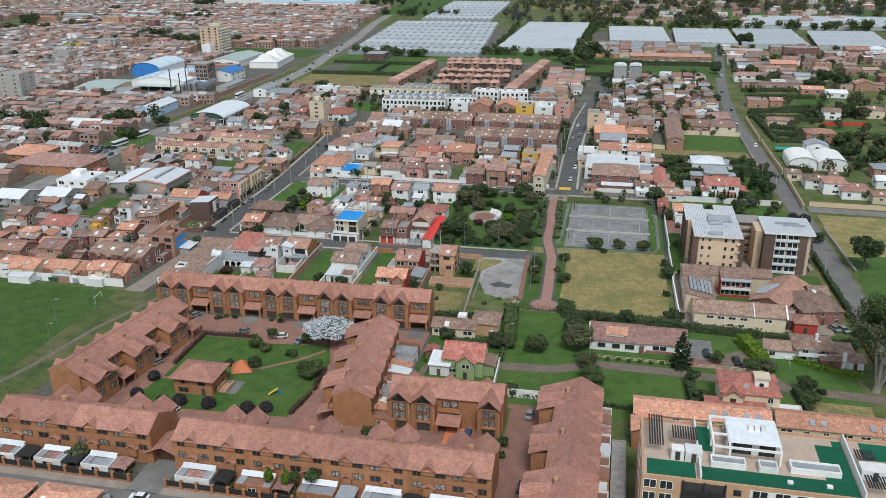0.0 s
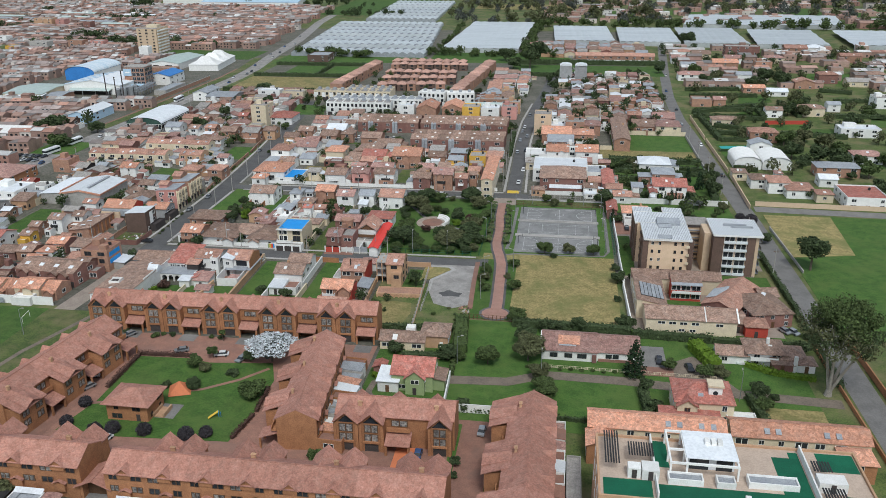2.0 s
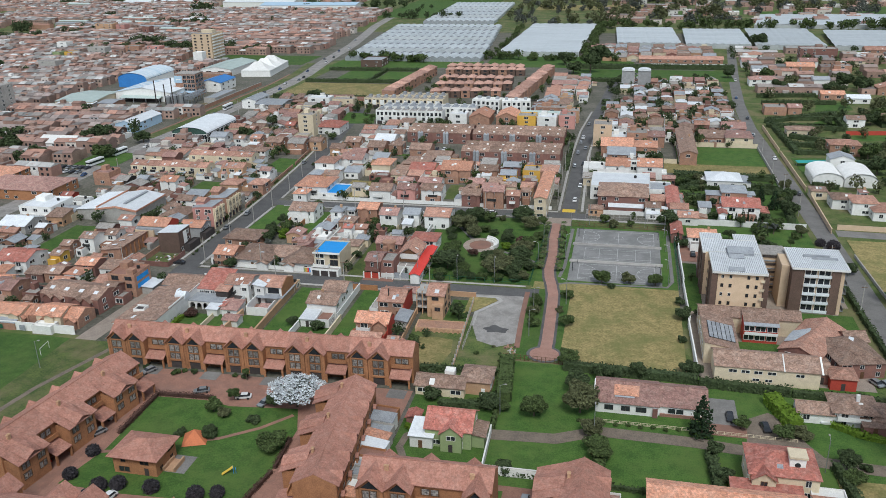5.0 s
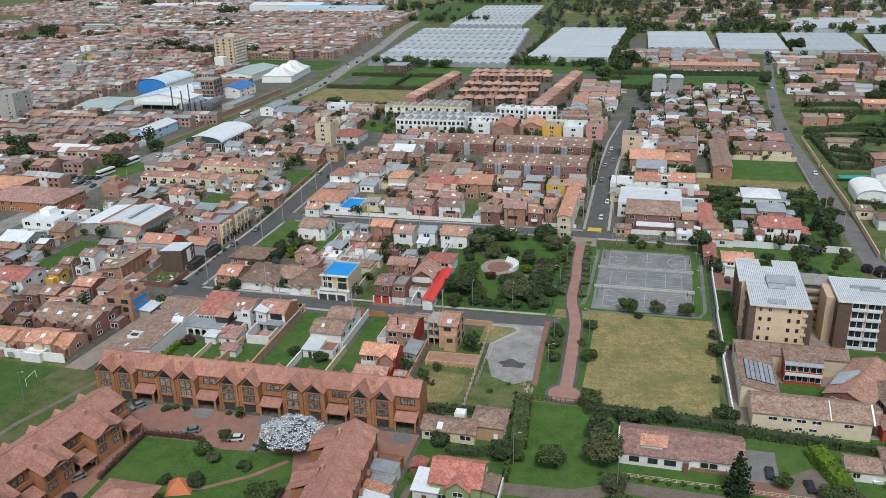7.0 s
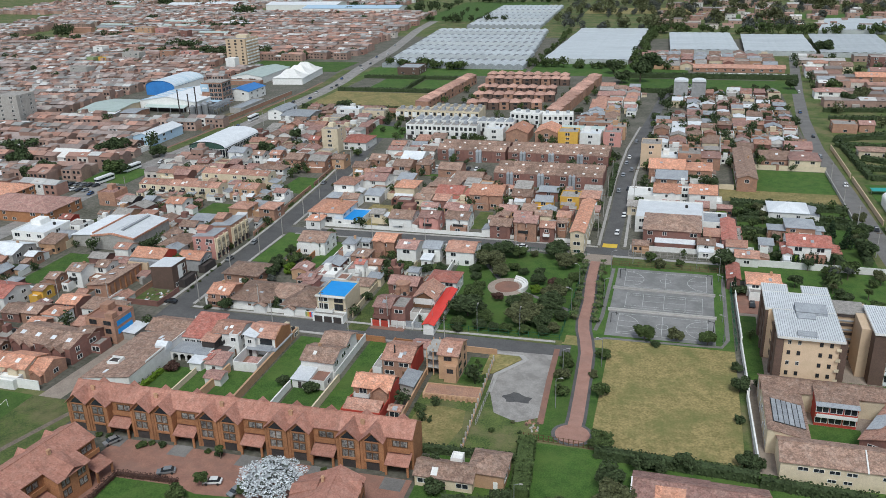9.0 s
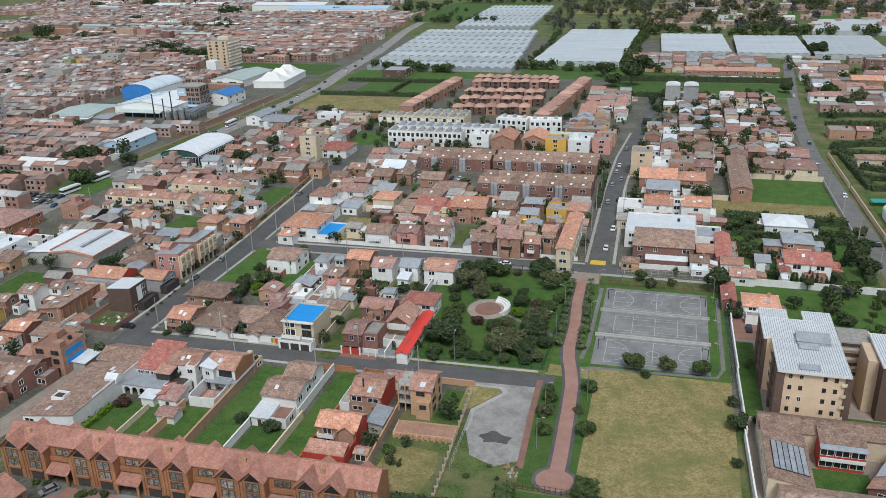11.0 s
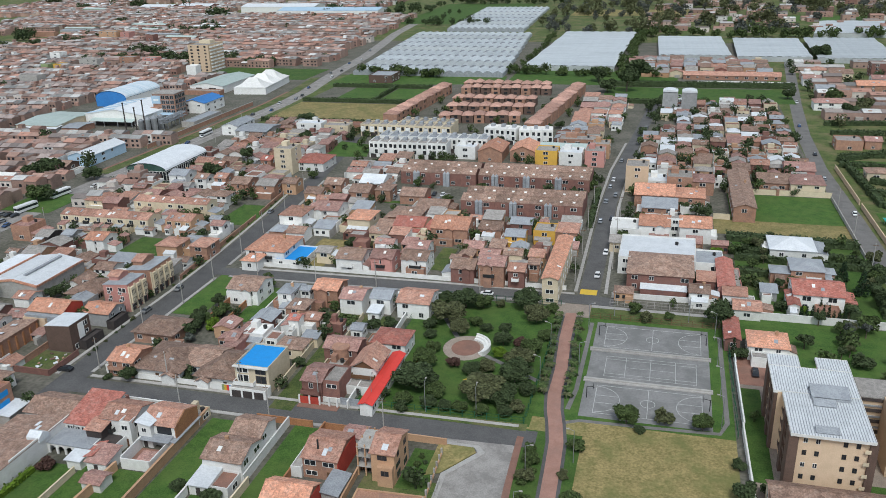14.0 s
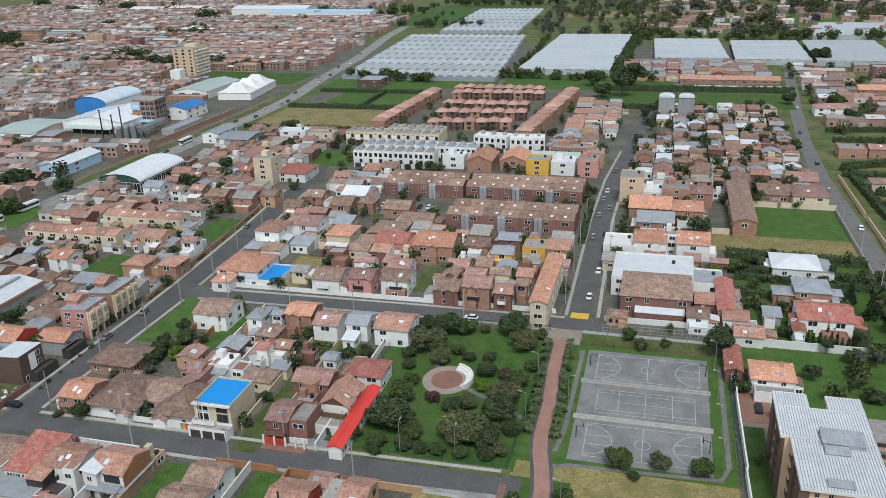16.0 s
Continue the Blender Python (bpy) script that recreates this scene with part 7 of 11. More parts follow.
school = house(56.3, -108.4, 26.4, 9.8, 5, "gx", "cream", "tile_brown", label="cream walled school round a small court with tiled roofs", name="school_building", frames="timber", rh=1.9, windows=False)
for u in (-8.6, -5.4, -2.2, 1.2, 8.2):
    put_window(school, u, -4.92, 3.7, 0, 2.2, 0.9, "white", False)
for u in (-2.6, 0.6):
    put_window(school, u, -4.92, 1.5, 0, 1.8, 0.8, "white", False)
part("roof_verge", Shape().slab([(13.3, -5.6, 5.0), (13.75, -5.6, 5.0), (13.75, 0, 7.25), (13.3, 0, 7.25)], 0.2).mesh("roof_verge", "white"), school, pose(0, 0, 0.08))
part("roof_verge", Shape().slab([(4.0, -5.6, 5.0), (4.3, -5.6, 5.0), (4.3, 0, 7.25), (4.0, 0, 7.25)], 0.2).mesh("roof_verge", "white"), school, pose(0, 0, 0.08))
house(45.6, -91.5, 9.2, 24.0, 4.8, "e", "cream", "tile_brown", parent=school, rh=1.7, faces="w", over=0.2)
house(55.2, -79.8, 28.6, 7.0, 5.4, "gx", "cream", "tile_brown", parent=school, rh=1.5, faces="w")
red_wing = part("wing", Shape().box(-3.2, 19.6, 0, 6.2, 25.4, 6.2).mesh("wing", "red_paint"), school)
for z in (1.7, 4.6):
    for u in (-1.7, 1.4, 4.6):
        put_window(red_wing, u, 19.56, z, 0, 2.9, 1.6, "white", False)
part("balcony", Shape().box(-3.0, 18.4, 3.0, 6.0, 19.6, 3.15).box(-3.0, 18.36, 3.15, 6.0, 18.42, 4.0).mesh("balcony", "white"), red_wing, label="white balcony railing")
part("roof", Shape().slab([(-3.4, 20.2, 6.35), (6.4, 20.2, 6.35), (6.4, 26.6, 7.3), (-3.4, 26.6, 7.3)], 0.18).mesh("roof", "tile_brown"), red_wing)
part("canopy", Shape().slab([(-3.4, 18.4, 6.1), (6.4, 18.4, 6.1), (6.4, 20.1, 6.35), (-3.4, 20.1, 6.35)], 0.12).mesh("canopy", "metal_grey"), red_wing, label="narrow grey sheet canopy")
house(71.0, -92.6, 10.8, 22.5, 4.6, "gy", "brick_red", "tile_terracotta", parent=school, rh=2.2, yaw=-27.8, faces="")
house(79.6, -97.6, 12.6, 15.5, 4.6, "hip", "brick_red", "tile_brown", parent=school, rh=2.6, yaw=14, faces="sw")
house(82.4, -88.6, 6.0, 6.4, 4.4, "gx", "brick_red", "tile_brown", parent=school, rh=1.6, yaw=14, faces="")
house(75.4, -109.4, 6.4, 6.4, 3.6, "hip", "red_paint", "tile_terracotta", parent=school, rh=1.4, faces="s")
house(70.8, -105.6, 4.0, 9.0, 3.2, "gx", "brick_red", "tile_brown", parent=school, rh=1.0, faces="")
def wing_z(u):
    """Height of the west wing's lean-to roof at u from the school's middle."""
    return 6.5 - (u + 15.3) * 1.7 / 9.2 + 0.2


part("skylight", Shape().slab([(-13.9, 8.6, wing_z(-13.9) + 0.08), (-6.6, 8.6, wing_z(-6.6) + 0.08), (-6.6, 19.2, wing_z(-6.6) + 0.08), (-13.9, 19.2, wing_z(-13.9) + 0.08)], 0.1).mesh("skylight", "iron_dark"), school, None, "glazed lean-to roof light with dark bars")
for i in range(6):
    a = -13.7 + i * 1.2
    part("glazing", Shape().slab([(a, 8.8, wing_z(a) + 0.16), (a + 1.0, 8.8, wing_z(a + 1.0) + 0.16), (a + 1.0, 19.0, wing_z(a + 1.0) + 0.16), (a, 19.0, wing_z(a) + 0.16)], 0.07).mesh("glazing", "metal_grey"), school)
part("skylight", Shape().slab([(6.4, 11.6, 5.2), (12.6, 12.4, 5.9), (14.6, 18.4, 6.5), (9.6, 17.6, 5.6)], 0.15).mesh("skylight", "metal_grey"), school, pose(0, 0, 0.25), "grey glazed roof light")
part("skylight", Shape().slab([(22.0, 10.2, 6.6), (23.3, 9.6, 6.5), (24.6, 12.8, 7.2), (23.4, 13.4, 7.3)], 0.12).mesh("skylight", "metal_white"), school, pose(0, 0, 0.15), "pale roof light")
sheet("school_court", rect(49.4, -102.6, 63.5, -89), 0.14, "lawn", "small green lawn in the school court", "lawn")

bungalow = house(20.4, -128.0, 15.4, 12.0, 3.2, "gx", "white", "tile_rose", label="long white bungalow with faded rose tile roof", frames="dark", rh=2.6, windows=False)
for u in (-4.3, -0.2, 3.6):
    put_window(bungalow, u, -6.02, 1.7, 0, 2.2 if u < 3 else 2.6, 1.4, "dark", False)
house(33.8, -127.6, 12.0, 11.0, 3.0, "gx", "white", "tile_rose", parent=bungalow, rh=2.4, windows=False)
put_window(bungalow, 12.0, -5.62 + 0.4, 1.7, 0, 4.0, 1.5, "white", False)
part("plinth", Shape().box(8.2, -5.5, 0, 19.2, -5.12, 0.8).mesh("plinth", "paving_red"), bungalow)
part("roof_verge", Shape().slab([(-8.2, -6.5, 3.15), (-7.9, -6.5, 3.15), (-7.9, 0, 6.0), (-8.2, 0, 6.0)], 0.2).mesh("roof_verge", "white"), bungalow, pose(0, 0, 0.12))
part("porch_wall", Shape().box(6.4, -6.6, 0, 7.6, -6.0, 2.4).mesh("porch_wall", "brick_red"), bungalow)
tower_house = house(53.2, -156, 14, 11, 6, "hip", "cream", "tile_red", label="cream villa with red tiled roofs and white turret", rh=2.6)
part("turret", Shape().box(1.0, -3.4, 4, 4.2, -0.4, 9.2).mesh("turret", "white"), tower_house, label="small white square turret")
part("turret_rim", Shape().box(0.7, -3.7, 9.2, 4.5, -0.1, 9.7).mesh("turret_rim", "cream"), tower_house)
house(49.5, -163.5, 14, 4.5, 3, "s", "cream", "tile_red", parent=tower_house, rh=1.0)
gable_bay(tower_house, -4.2, -6.6, 0, 2.4, 5.4, 1.6, "cream", "tile_red")
put_window(tower_house, -4.2, -6.62, 4.0, 0, 1.4, 1.8, "timber")
part("rose_window", Shape().tube((2.6, -3.46, 7.6), (2.6, -3.38, 7.6), 0.6, 0.6, 14).mesh("rose_window", "glass"), tower_house, label="round dark turret window")
house(62, -162.5, 7, 5, 3, "flat", "white", "white", parent=tower_house)
red_villa = house(-20.5, -151.5, 11, 9.5, 5, "gx", "green_paint", "tile_red", label="green villa with red gabled roof and glazed porch", rh=2.8)
house(-19.5, -156.0, 5, 4, 5, "gy", "green_paint", "tile_red", parent=red_villa, rh=2.0)
house(-26.8, -154.2, 5.5, 6.5, 3.2, "s", "white", "metal_white", parent=red_villa)
house(-14.3, -152, 4.5, 6, 3.2, "e", "green_paint", "tile_brown", parent=red_villa)
garden_house = house(-27.5, -131, 13, 6.5, 3, "gx", "cream", "tile_brown", label="cream garden house with weathered brown roofs", rh=1.6)
house(-18.5, -127.5, 8, 8.5, 4, "hip", "brick_pale", "tile_brown", parent=garden_house, rh=1.8)
house(-26, -127.2, 2.6, 2.6, 4.2, "flat", "white", "white", parent=garden_house)
hut = house(-31, -147, 3.2, 3.6, 2.4, "gy", "brick_red", "tile_red", windows=False)
east_house = house(74.4, -126.0, 9.6, 8.0, 4.2, "hip", "white", "tile_brown", label="low white house with spreading brown hipped roofs and white chimneys", rh=2.0, over=0.9, faces="s")
house(65.6, -127.0, 8.6, 5.6, 3.0, "gx", "white", "tile_brown", parent=east_house, rh=1.4, faces="s", over=0.5)
house(81.6, -126.8, 6.0, 7.4, 3.2, "hip", "white", "tile_brown", parent=east_house, rh=1.8, over=0.8, faces="s")
house(84.6, -130.2, 4.6, 4.6, 2.7, "hip", "white", "tile_brown", parent=east_house, rh=1.2, over=0.6, faces="s")
house(78.4, -131.2, 5.4, 3.6, 2.5, "s", "brick_red", "tile_brown", parent=east_house, rh=0.7, over=0.5, faces="s")
balcony(east_house, -4.4, 3.0, -4.0, 2.5, 1.5, "white")
part("chimney", Shape().box(0.2, -1.4, 4.4, 1.0, -0.6, 7.4).mesh("chimney", "white"), east_house, label="white plastered chimney")
part("chimney", Shape().box(6.6, -7.4, 0, 7.5, -6.6, 5.2).mesh("chimney", "white"), east_house, label="white plastered chimney")

# long orange roof behind the terrace building
long_house = house(40.5, -171.5, 31, 7.6, 6, "gx", "cream", "tile_orange", label="long cream building with orange tile roof and skylights", name="long_building", rh=1.6)
house(72.5, -171, 30, 7.6, 6, "gx", "cream", "tile_orange", parent=long_house, rh=1.6)
house(27.5, -178.5, 6, 6.5, 5, "gy", "brick", "tile_orange", parent=long_house, rh=1.2)
house(83.5, -178, 7, 6, 5, "hip", "brick", "tile_orange", parent=long_house, rh=1.4)
for u in (2, 4.6, 9.5, 12.2, 24, 26.5, 37, 39.6):
    part("skylight", Shape().slab([(u, -2.8, 6.72), (u + 1.2, -2.8, 6.72), (u + 1.2, -1.4, 7.3), (u, -1.4, 7.3)], 0.1).mesh("skylight", "metal_grey"), long_house)

# terrace apartment building with a green roof deck
deck = thing("apartment_building", 50.3, -206, 0, 0, "pale brick apartment building with green roof terraces and white pergolas", "apartment building")
part("wall", Shape().box(-25, -10, 0, 25, 10, 17.2).mesh("wall", "brick_pale"), deck)
part("roof", Shape().box(-24.6, -9.6, 17.2, 24.6, 9.6, 17.4).mesh("roof", "paving_deck"), deck)
for x0, y0, x1, y1 in ((-25, -10, 25, -9.6), (-25, 9.6, 25, 10), (-25, -9.6, -24.6, 9.6), (24.6, -9.6, 25, 9.6)):
    part("parapet", Shape().box(x0, y0, 17.2, x1, y1, 17.9).mesh("parapet", "brick_pale"), deck)
for x0, y0, x1, y1 in ((-24, -9.2, -15.0, -4.0), (-14.0, 0.6, -11.2, 9.2), (-14.0, -9.2, 14.0, -4.8), (8.8, -4.8, 14.0, 6.8), (12.2, 6.8, 14.0, 8.8), (19.6, -9.2, 24.4, -4.0), (17.4, 3.4, 24.4, 9.2)):
    part("turf", Shape().box(x0, y0, 17.4, x1, y1, 17.46).mesh("turf", "turf_green"), deck, label="green artificial turf")
# open white pergola with a metal roof on one half
frame_ = Shape()
for x in (-11.6, -8.6, 0.8):
    for y in (-2.0, 2.4, 8.6):
        frame_.box(x, y, 17.4, x + 0.35, y + 0.35, 20.2)
for y in (-2.0, 2.4, 8.6):
    frame_.box(-11.6, y, 20.2, 1.15, y + 0.35, 20.6)
for x in (-11.6, -8.6, 0.8):
    frame_.box(x, -1.65, 20.25, x + 0.35, 8.6, 20.55)
part("pergola_frame", frame_.mesh("pergola_frame", "white"), deck, label="white pergola frame")
part("pergola_roof", Shape().box(-8.4, -0.4, 20.6, 1.2, 8.9, 20.75).mesh("pergola_roof", "metal_white"), deck, label="white sheet pergola roof")
for k, (x, y) in enumerate(((-4.4, 4.2), (-3.2, 4.2), (-2.0, 4.2))):
    part("roof_unit", Shape().box(x, y, 20.75, x + 0.9, y + 1.6, 21.5).mesh("roof_unit", "white"), deck)
part("pergola_wall", Shape().box(-8.0, 1.0, 17.4, 0.8, 1.2, 20.2).mesh("pergola_wall", "metal_white"), deck)
part("pergola_glass", Shape().box(-7.6, 0.9, 17.4, -4.0, 0.98, 19.8).box(-2.6, 0.9, 17.4, 0.4, 0.98, 19.8).mesh("pergola_glass", "glass"), deck)
for x0, y0, x1, y1 in ((-12.0, -4.6, -5.6, -2.1), (-3.2, -4.6, 0.2, -2.1), (2.6, -3.8, 11.6, -1.0)):
    s = Shape()
    for a, b, c, d in ((x0, y0, x1, y0 + 0.25), (x0, y1 - 0.25, x1, y1), (x0, y0 + 0.25, x0 + 0.25, y1 - 0.25), (x1 - 0.25, y0 + 0.25, x1, y1 - 0.25)):
        s.box(a, b, 17.4, c, d, 18.7)
    part("terrace_wall", s.mesh("terrace_wall", "white"), deck, label="white terrace parapet")
    part("terrace_roof", Shape().box(x0 + 0.25, y0 + 0.25, 18.2, x1 - 0.25, y1 - 0.25, 18.35).mesh("terrace_roof", "metal_grey"), deck)
for x0, y0, x1, y1 in ((-19.4, -3.6, -17.0, -1.4), (-16.8, -3.9, -13.6, -0.8), (15.0, -3.4, 20.0, -0.4)):
    hut_ = part("roof_hut", Shape().box(x0, y0, 17.4, x1, y1, 19.6).mesh("roof_hut", "white"), deck, label="white stair hut")
    part("hut_door", DOOR["dark"], hut_, pose((x0 + x1) / 2, y0 - 0.02, 17.45) @ Matrix.Diagonal((0.9, 1, 1.9, 1)))
for x0, y0, x1, y1 in ((-23.6, -2.0, -20.6, 8.8), (-19.0, 1.0, -14.0, 5.4), (15.0, 0.4, 18.4, 3.6), (15.0, -8.4, 18.6, -4.6)):
    sl = Shape()
    k = 0.0
    while x0 + k < x1:
        sl.box(x0 + k, y0, 19.4, x0 + k + 0.28, y1, 19.55)
        k += 0.5
    part("pergola_slat", sl.mesh("pergola_slat", "iron_dark"), deck, label="dark slatted pergola")
for x in (-14.4, 14.3):
    part("divider", Shape().box(x, -9.4, 17.4, x + 0.3, 9.4, 19.0).mesh("divider", "white"), deck)
for x in (1.5, 8.4):
    part("roof_vent", Shape().box(x, -7.4, 17.46, x + 1.0, -6.6, 17.9).mesh("roof_vent", "white"), deck)
for fl in (3, 4, 5):
    z = fl * 2.85 + 0.4
    for x0, x1 in ((-17.6, -9.6), (17.0, 24.6)):
        # no recess is cut: a flat dark panel paints the balcony's shade
        part("loggia", Shape().box(x0, -10.06, z, x1, -9.98, z + 2.6).mesh("loggia", "dark"), deck, label="flat dark panel painted as a balcony recess in shade")
        for x in (x0, (x0 + x1) / 2 - 0.2, x1 - 0.4):
            part("loggia_post", Shape().box(x, -10.4, z, x + 0.4, -10.06, z + 2.85).mesh("loggia_post", "iron_dark"), deck)
        part("railing", Shape().box(x0, -10.5, z, x1, -10.4, z + 1.0).mesh("railing", "iron_dark"), deck)
    for x in (-23.4, -20.4):
        put_window(deck, x, -10.02, z + 1.35, 0, 2.4, 1.9, "white", False)
    for x in (-7.6, 13.6):
        put_window(deck, x, -10.02, z + 1.4, 0, 1.4, 1.3, "dark", False)
    for x in (-3.6, 0.4, 4.2, 8.0, 11.0):
        put_window(deck, x, -10.14, z + 1.4, 0, 2.8, 2.2, "white", False)
part("facade_panel", Shape().box(-5.4, -10.1, 0, 12.6, -10.0, 17.0).mesh("facade_panel", "white"), deck, label="white plastered facade panel")
for fl in (3, 4, 5):
    for yy in (-6, 0, 6):
        put_window(deck, -25.02, yy, fl * 2.85 + 1.8, -90, 1.6, 1.4, "white", False)
house(21.6, -199, 3.2, 30, 3.2, "flat", "concrete", "slab_roof", windows=False, label="low grey service shed with sheet roof", name="shed")

# ---------------------------------------------------------------- rows of brown brick houses in the middle distance
for y0, x0, n in ((92.5, -66.6, 7), (103, -66.6, 7), (130.5, -105.4, 5), (140.5, -105.4, 5), (130.5, -67.6, 7), (141, -67.6, 7)):
    for i in range(n):
        o = house(x0 + 3.65 + i * 7.3, y0 + 5, 7.25, 10, 6, "gx", "brick_red", "tile_brown", over=0.02, near=False, name="row_house", frames="white", faces="s", group="brown brick rows", fill=0.9, rh=1.7)
        part("skylight", Shape().slab([(-0.6 + i % 3, -3.2, 6.85), (0.5 + i % 3, -3.2, 6.85), (0.5 + i % 3, -2.3, 7.2), (-0.6 + i % 3, -2.3, 7.2)], 0.1).mesh("skylight", "white"), o)
        if y0 in (92.5, 130.5) and i % 2:
            for u in (-4.5, -2.9):
                part("stair_tower", Shape().box(u, -6.4, 0, u + 1.4, -5.0, 6.0).add([(u - 0.1, -6.5, 6.0), (u + 1.5, -6.5, 6.0), (u + 1.5, -4.9, 6.0), (u - 0.1, -4.9, 6.0), (u + 0.7, -5.7, 7.2)], [(0, 1, 4), (1, 2, 4), (2, 3, 4), (3, 0, 4), (3, 2, 1, 0)]).mesh("stair_tower", "metal_grey"), o, label="grey glazed stair tower")
sheet("estate_parking", rect(-103, 104, -78, 119), 0.13, "asphalt_pale", "grey parking court between the brick rows", "parking lot")

# white modern rows
for n, x0, y0, L, ang, wall, tiles, h in ((8, -137, 173.4, 5.3, 1.5, "white", "slab_roof", 8.6), (11, -137, 189.4, 5.5, 0.5, "white", "metal_grey", 8), (10, -159, 219.5, 5.5, -0.5, "cream", "slab_roof", 7), (6, -138, 231, 5.5, -3, "cream", "slab_roof", 7), (3, -83.5, 214.5, 6.2, -8, "white", "white", 8.5), (3, -63.0, 210.5, 6.2, 8, "white", "white", 8.5)):
    for i in range(n):
        c, s_ = math.cos(radians(ang)), math.sin(radians(ang))
        u, v = (i + 0.5) * L, 5
        o = house(x0 + u * c - v * s_, y0 + u * s_ + v * c, L - 0.1, 10, h, "flat", wall, tiles, yaw=ang, near=False, name="row_house", windows=False, group="white modern row houses")
        put_window(o, -L * 0.22, -5.02, h - 2.0, 0, 1.5, 2.2, "dark", False), put_window(o, L * 0.24, -5.02, h - 2.0, 0, 1.5, 2.0, "dark", False), put_window(o, L * 0.26, -5.02, h - 5.0, 0, 1.6, 2.0, "dark", False)
        part("garage_door", DOOR["dark"], o, pose(-0.3, -5.04, 0.02) @ Matrix.Diagonal((L * 0.6, 1, 2.2, 1)))
        part("stair_box", Shape().box(-1.2, 1, h - 0.3, 0.8, 3.6, h + 1.2).mesh("stair_box", "metal_grey"), o)
        part("porch_frame", Shape().box(-2.4, -5.5, 2.7, 0.3, -5, 5.8).mesh("porch_frame", "white"), o)
house(-85.6, 182.6, 11, 9, 6.6, "flat", "white", "metal_white", near=False, faces="s", fill=1.0)
house(-71.6, 184.6, 12.5, 20, 5.6, "gy", "brick_house", "tile_orange", near=False, rh=2.6, faces="s")
house(-55.2, 187.2, 12.8, 19, 5.6, "gy", "brick_house", "tile_orange", near=False, rh=2.6, faces="s")
house(-42.6, 179, 11, 11, 7.4, "flat", "yellow", "slab_roof", near=False, fill=1.0)
house(-30.5, 181, 11.5, 12, 6.6, "flat", "white", "metal_white", near=False)
house(-36.5, 193, 24, 9, 5.2, "s", "brick_pale", "metal_green", near=False, rh=0.6)
house(-18.5, 180, 9.5, 12, 8, "flat", "pink", "slab_roof", near=False, fill=1.0)
house(-30, 206, 20, 10, 7, "flat", "brick_house", "slab_roof", near=False, fill=1.0)
house(-17, 196, 9, 11, 7.5, "flat", "brick_pale", "slab_roof", near=False, fill=1.0)

# walled estate with orange roofs
def estate_row(n, x0, y0, ang, L=7.2, D=9.5):
    c, s_ = math.cos(radians(ang)), math.sin(radians(ang))
    for i in range(n):
        u = (i + 0.5) * L
        house(x0 + u * c - s_ * D / 2, y0 + u * s_ + c * D / 2, L - (0.9 if i % 2 else 0.3), D, 5.0 + 0.4 * (i % 2), "hip", "umber" if i % 3 else "brick_house", "estate_tile", yaw=ang, near=False, name="estate_house", frames="dark", over=0.25, faces="s", group="orange roofed estate houses", fill=1.0, rh=1.7)


for n, x0, y0, ang in ((7, -122, 258, 8), (8, -125, 287, 4), (8, -128, 315, 0), (9, -131, 352, 3), (9, -134, 372, 0)):
    estate_row(n, x0, y0, ang)
for i in range(14):
    house(-151 + i * 0.55, 254 + i * 7.6, 9.4, 6.6 + 0.7 * (i % 2), 6.4 + 0.5 * (i % 2), "hip", "brick_house", "estate_tile", near=False, name="estate_house", frames="dark", over=0.2, faces="e", group="orange roofed estate houses", fill=0.8, rh=1.7, yaw=-3)
    house(-60 + i * 0.9, 242 + i * 9.4, 9.4, 7.8 + 0.8 * (i % 2), 6.4 + 0.5 * (i % 2), "hip", "brick_house", "estate_tile", near=False, name="estate_house", frames="dark", over=0.2, faces="w", group="orange roofed estate houses", fill=0.8, rh=1.7, yaw=-5)

# grey twin blocks, long orange building, white wall
for x in (15.6, 27.2):
    tw = house(x, 312, 9.2, 9, 13, "flat", "grey", "metal_white", near=False, windows=False, label="plain grey four-storey block with curved white roof", name="apartment_building")
    s = Shape()
    for i in range(8):
        a, b = math.pi * i / 8, math.pi * (i + 1) / 8
        s.prism([(-4.6 * math.cos(a), -4.5), (-4.6 * math.cos(b), -4.5), (-4.6 * math.cos(b), 4.5), (-4.6 * math.cos(a), 4.5)], 12.9, 13.2 + 1.6 * math.sin((a + b) / 2))
    part("roof_vault", s.mesh("roof_vault", "metal_white"), tw)
for fl in range(4):
    put_window(tw, -5.8, -3.6, 1.8 + fl * 3.1, 0, 1.7, 1.6, "white", False)
house(59, 438, 70, 12, 3.4, "gx", "brick_house", "tile_terracotta", near=False, label="long low building with bright orange tile roof", name="long_building", rh=2)
house(-206, 400, 19, 22, 6, "flat", "umber", "metal_grey", near=False, label="dark brown flat-roofed hall beside the greenhouses", name="hall")
house(66, 407, 64, 3.4, 3, "flat", "white", "white", near=False, windows=False, label="long white walled shed beside the field", name="shed")

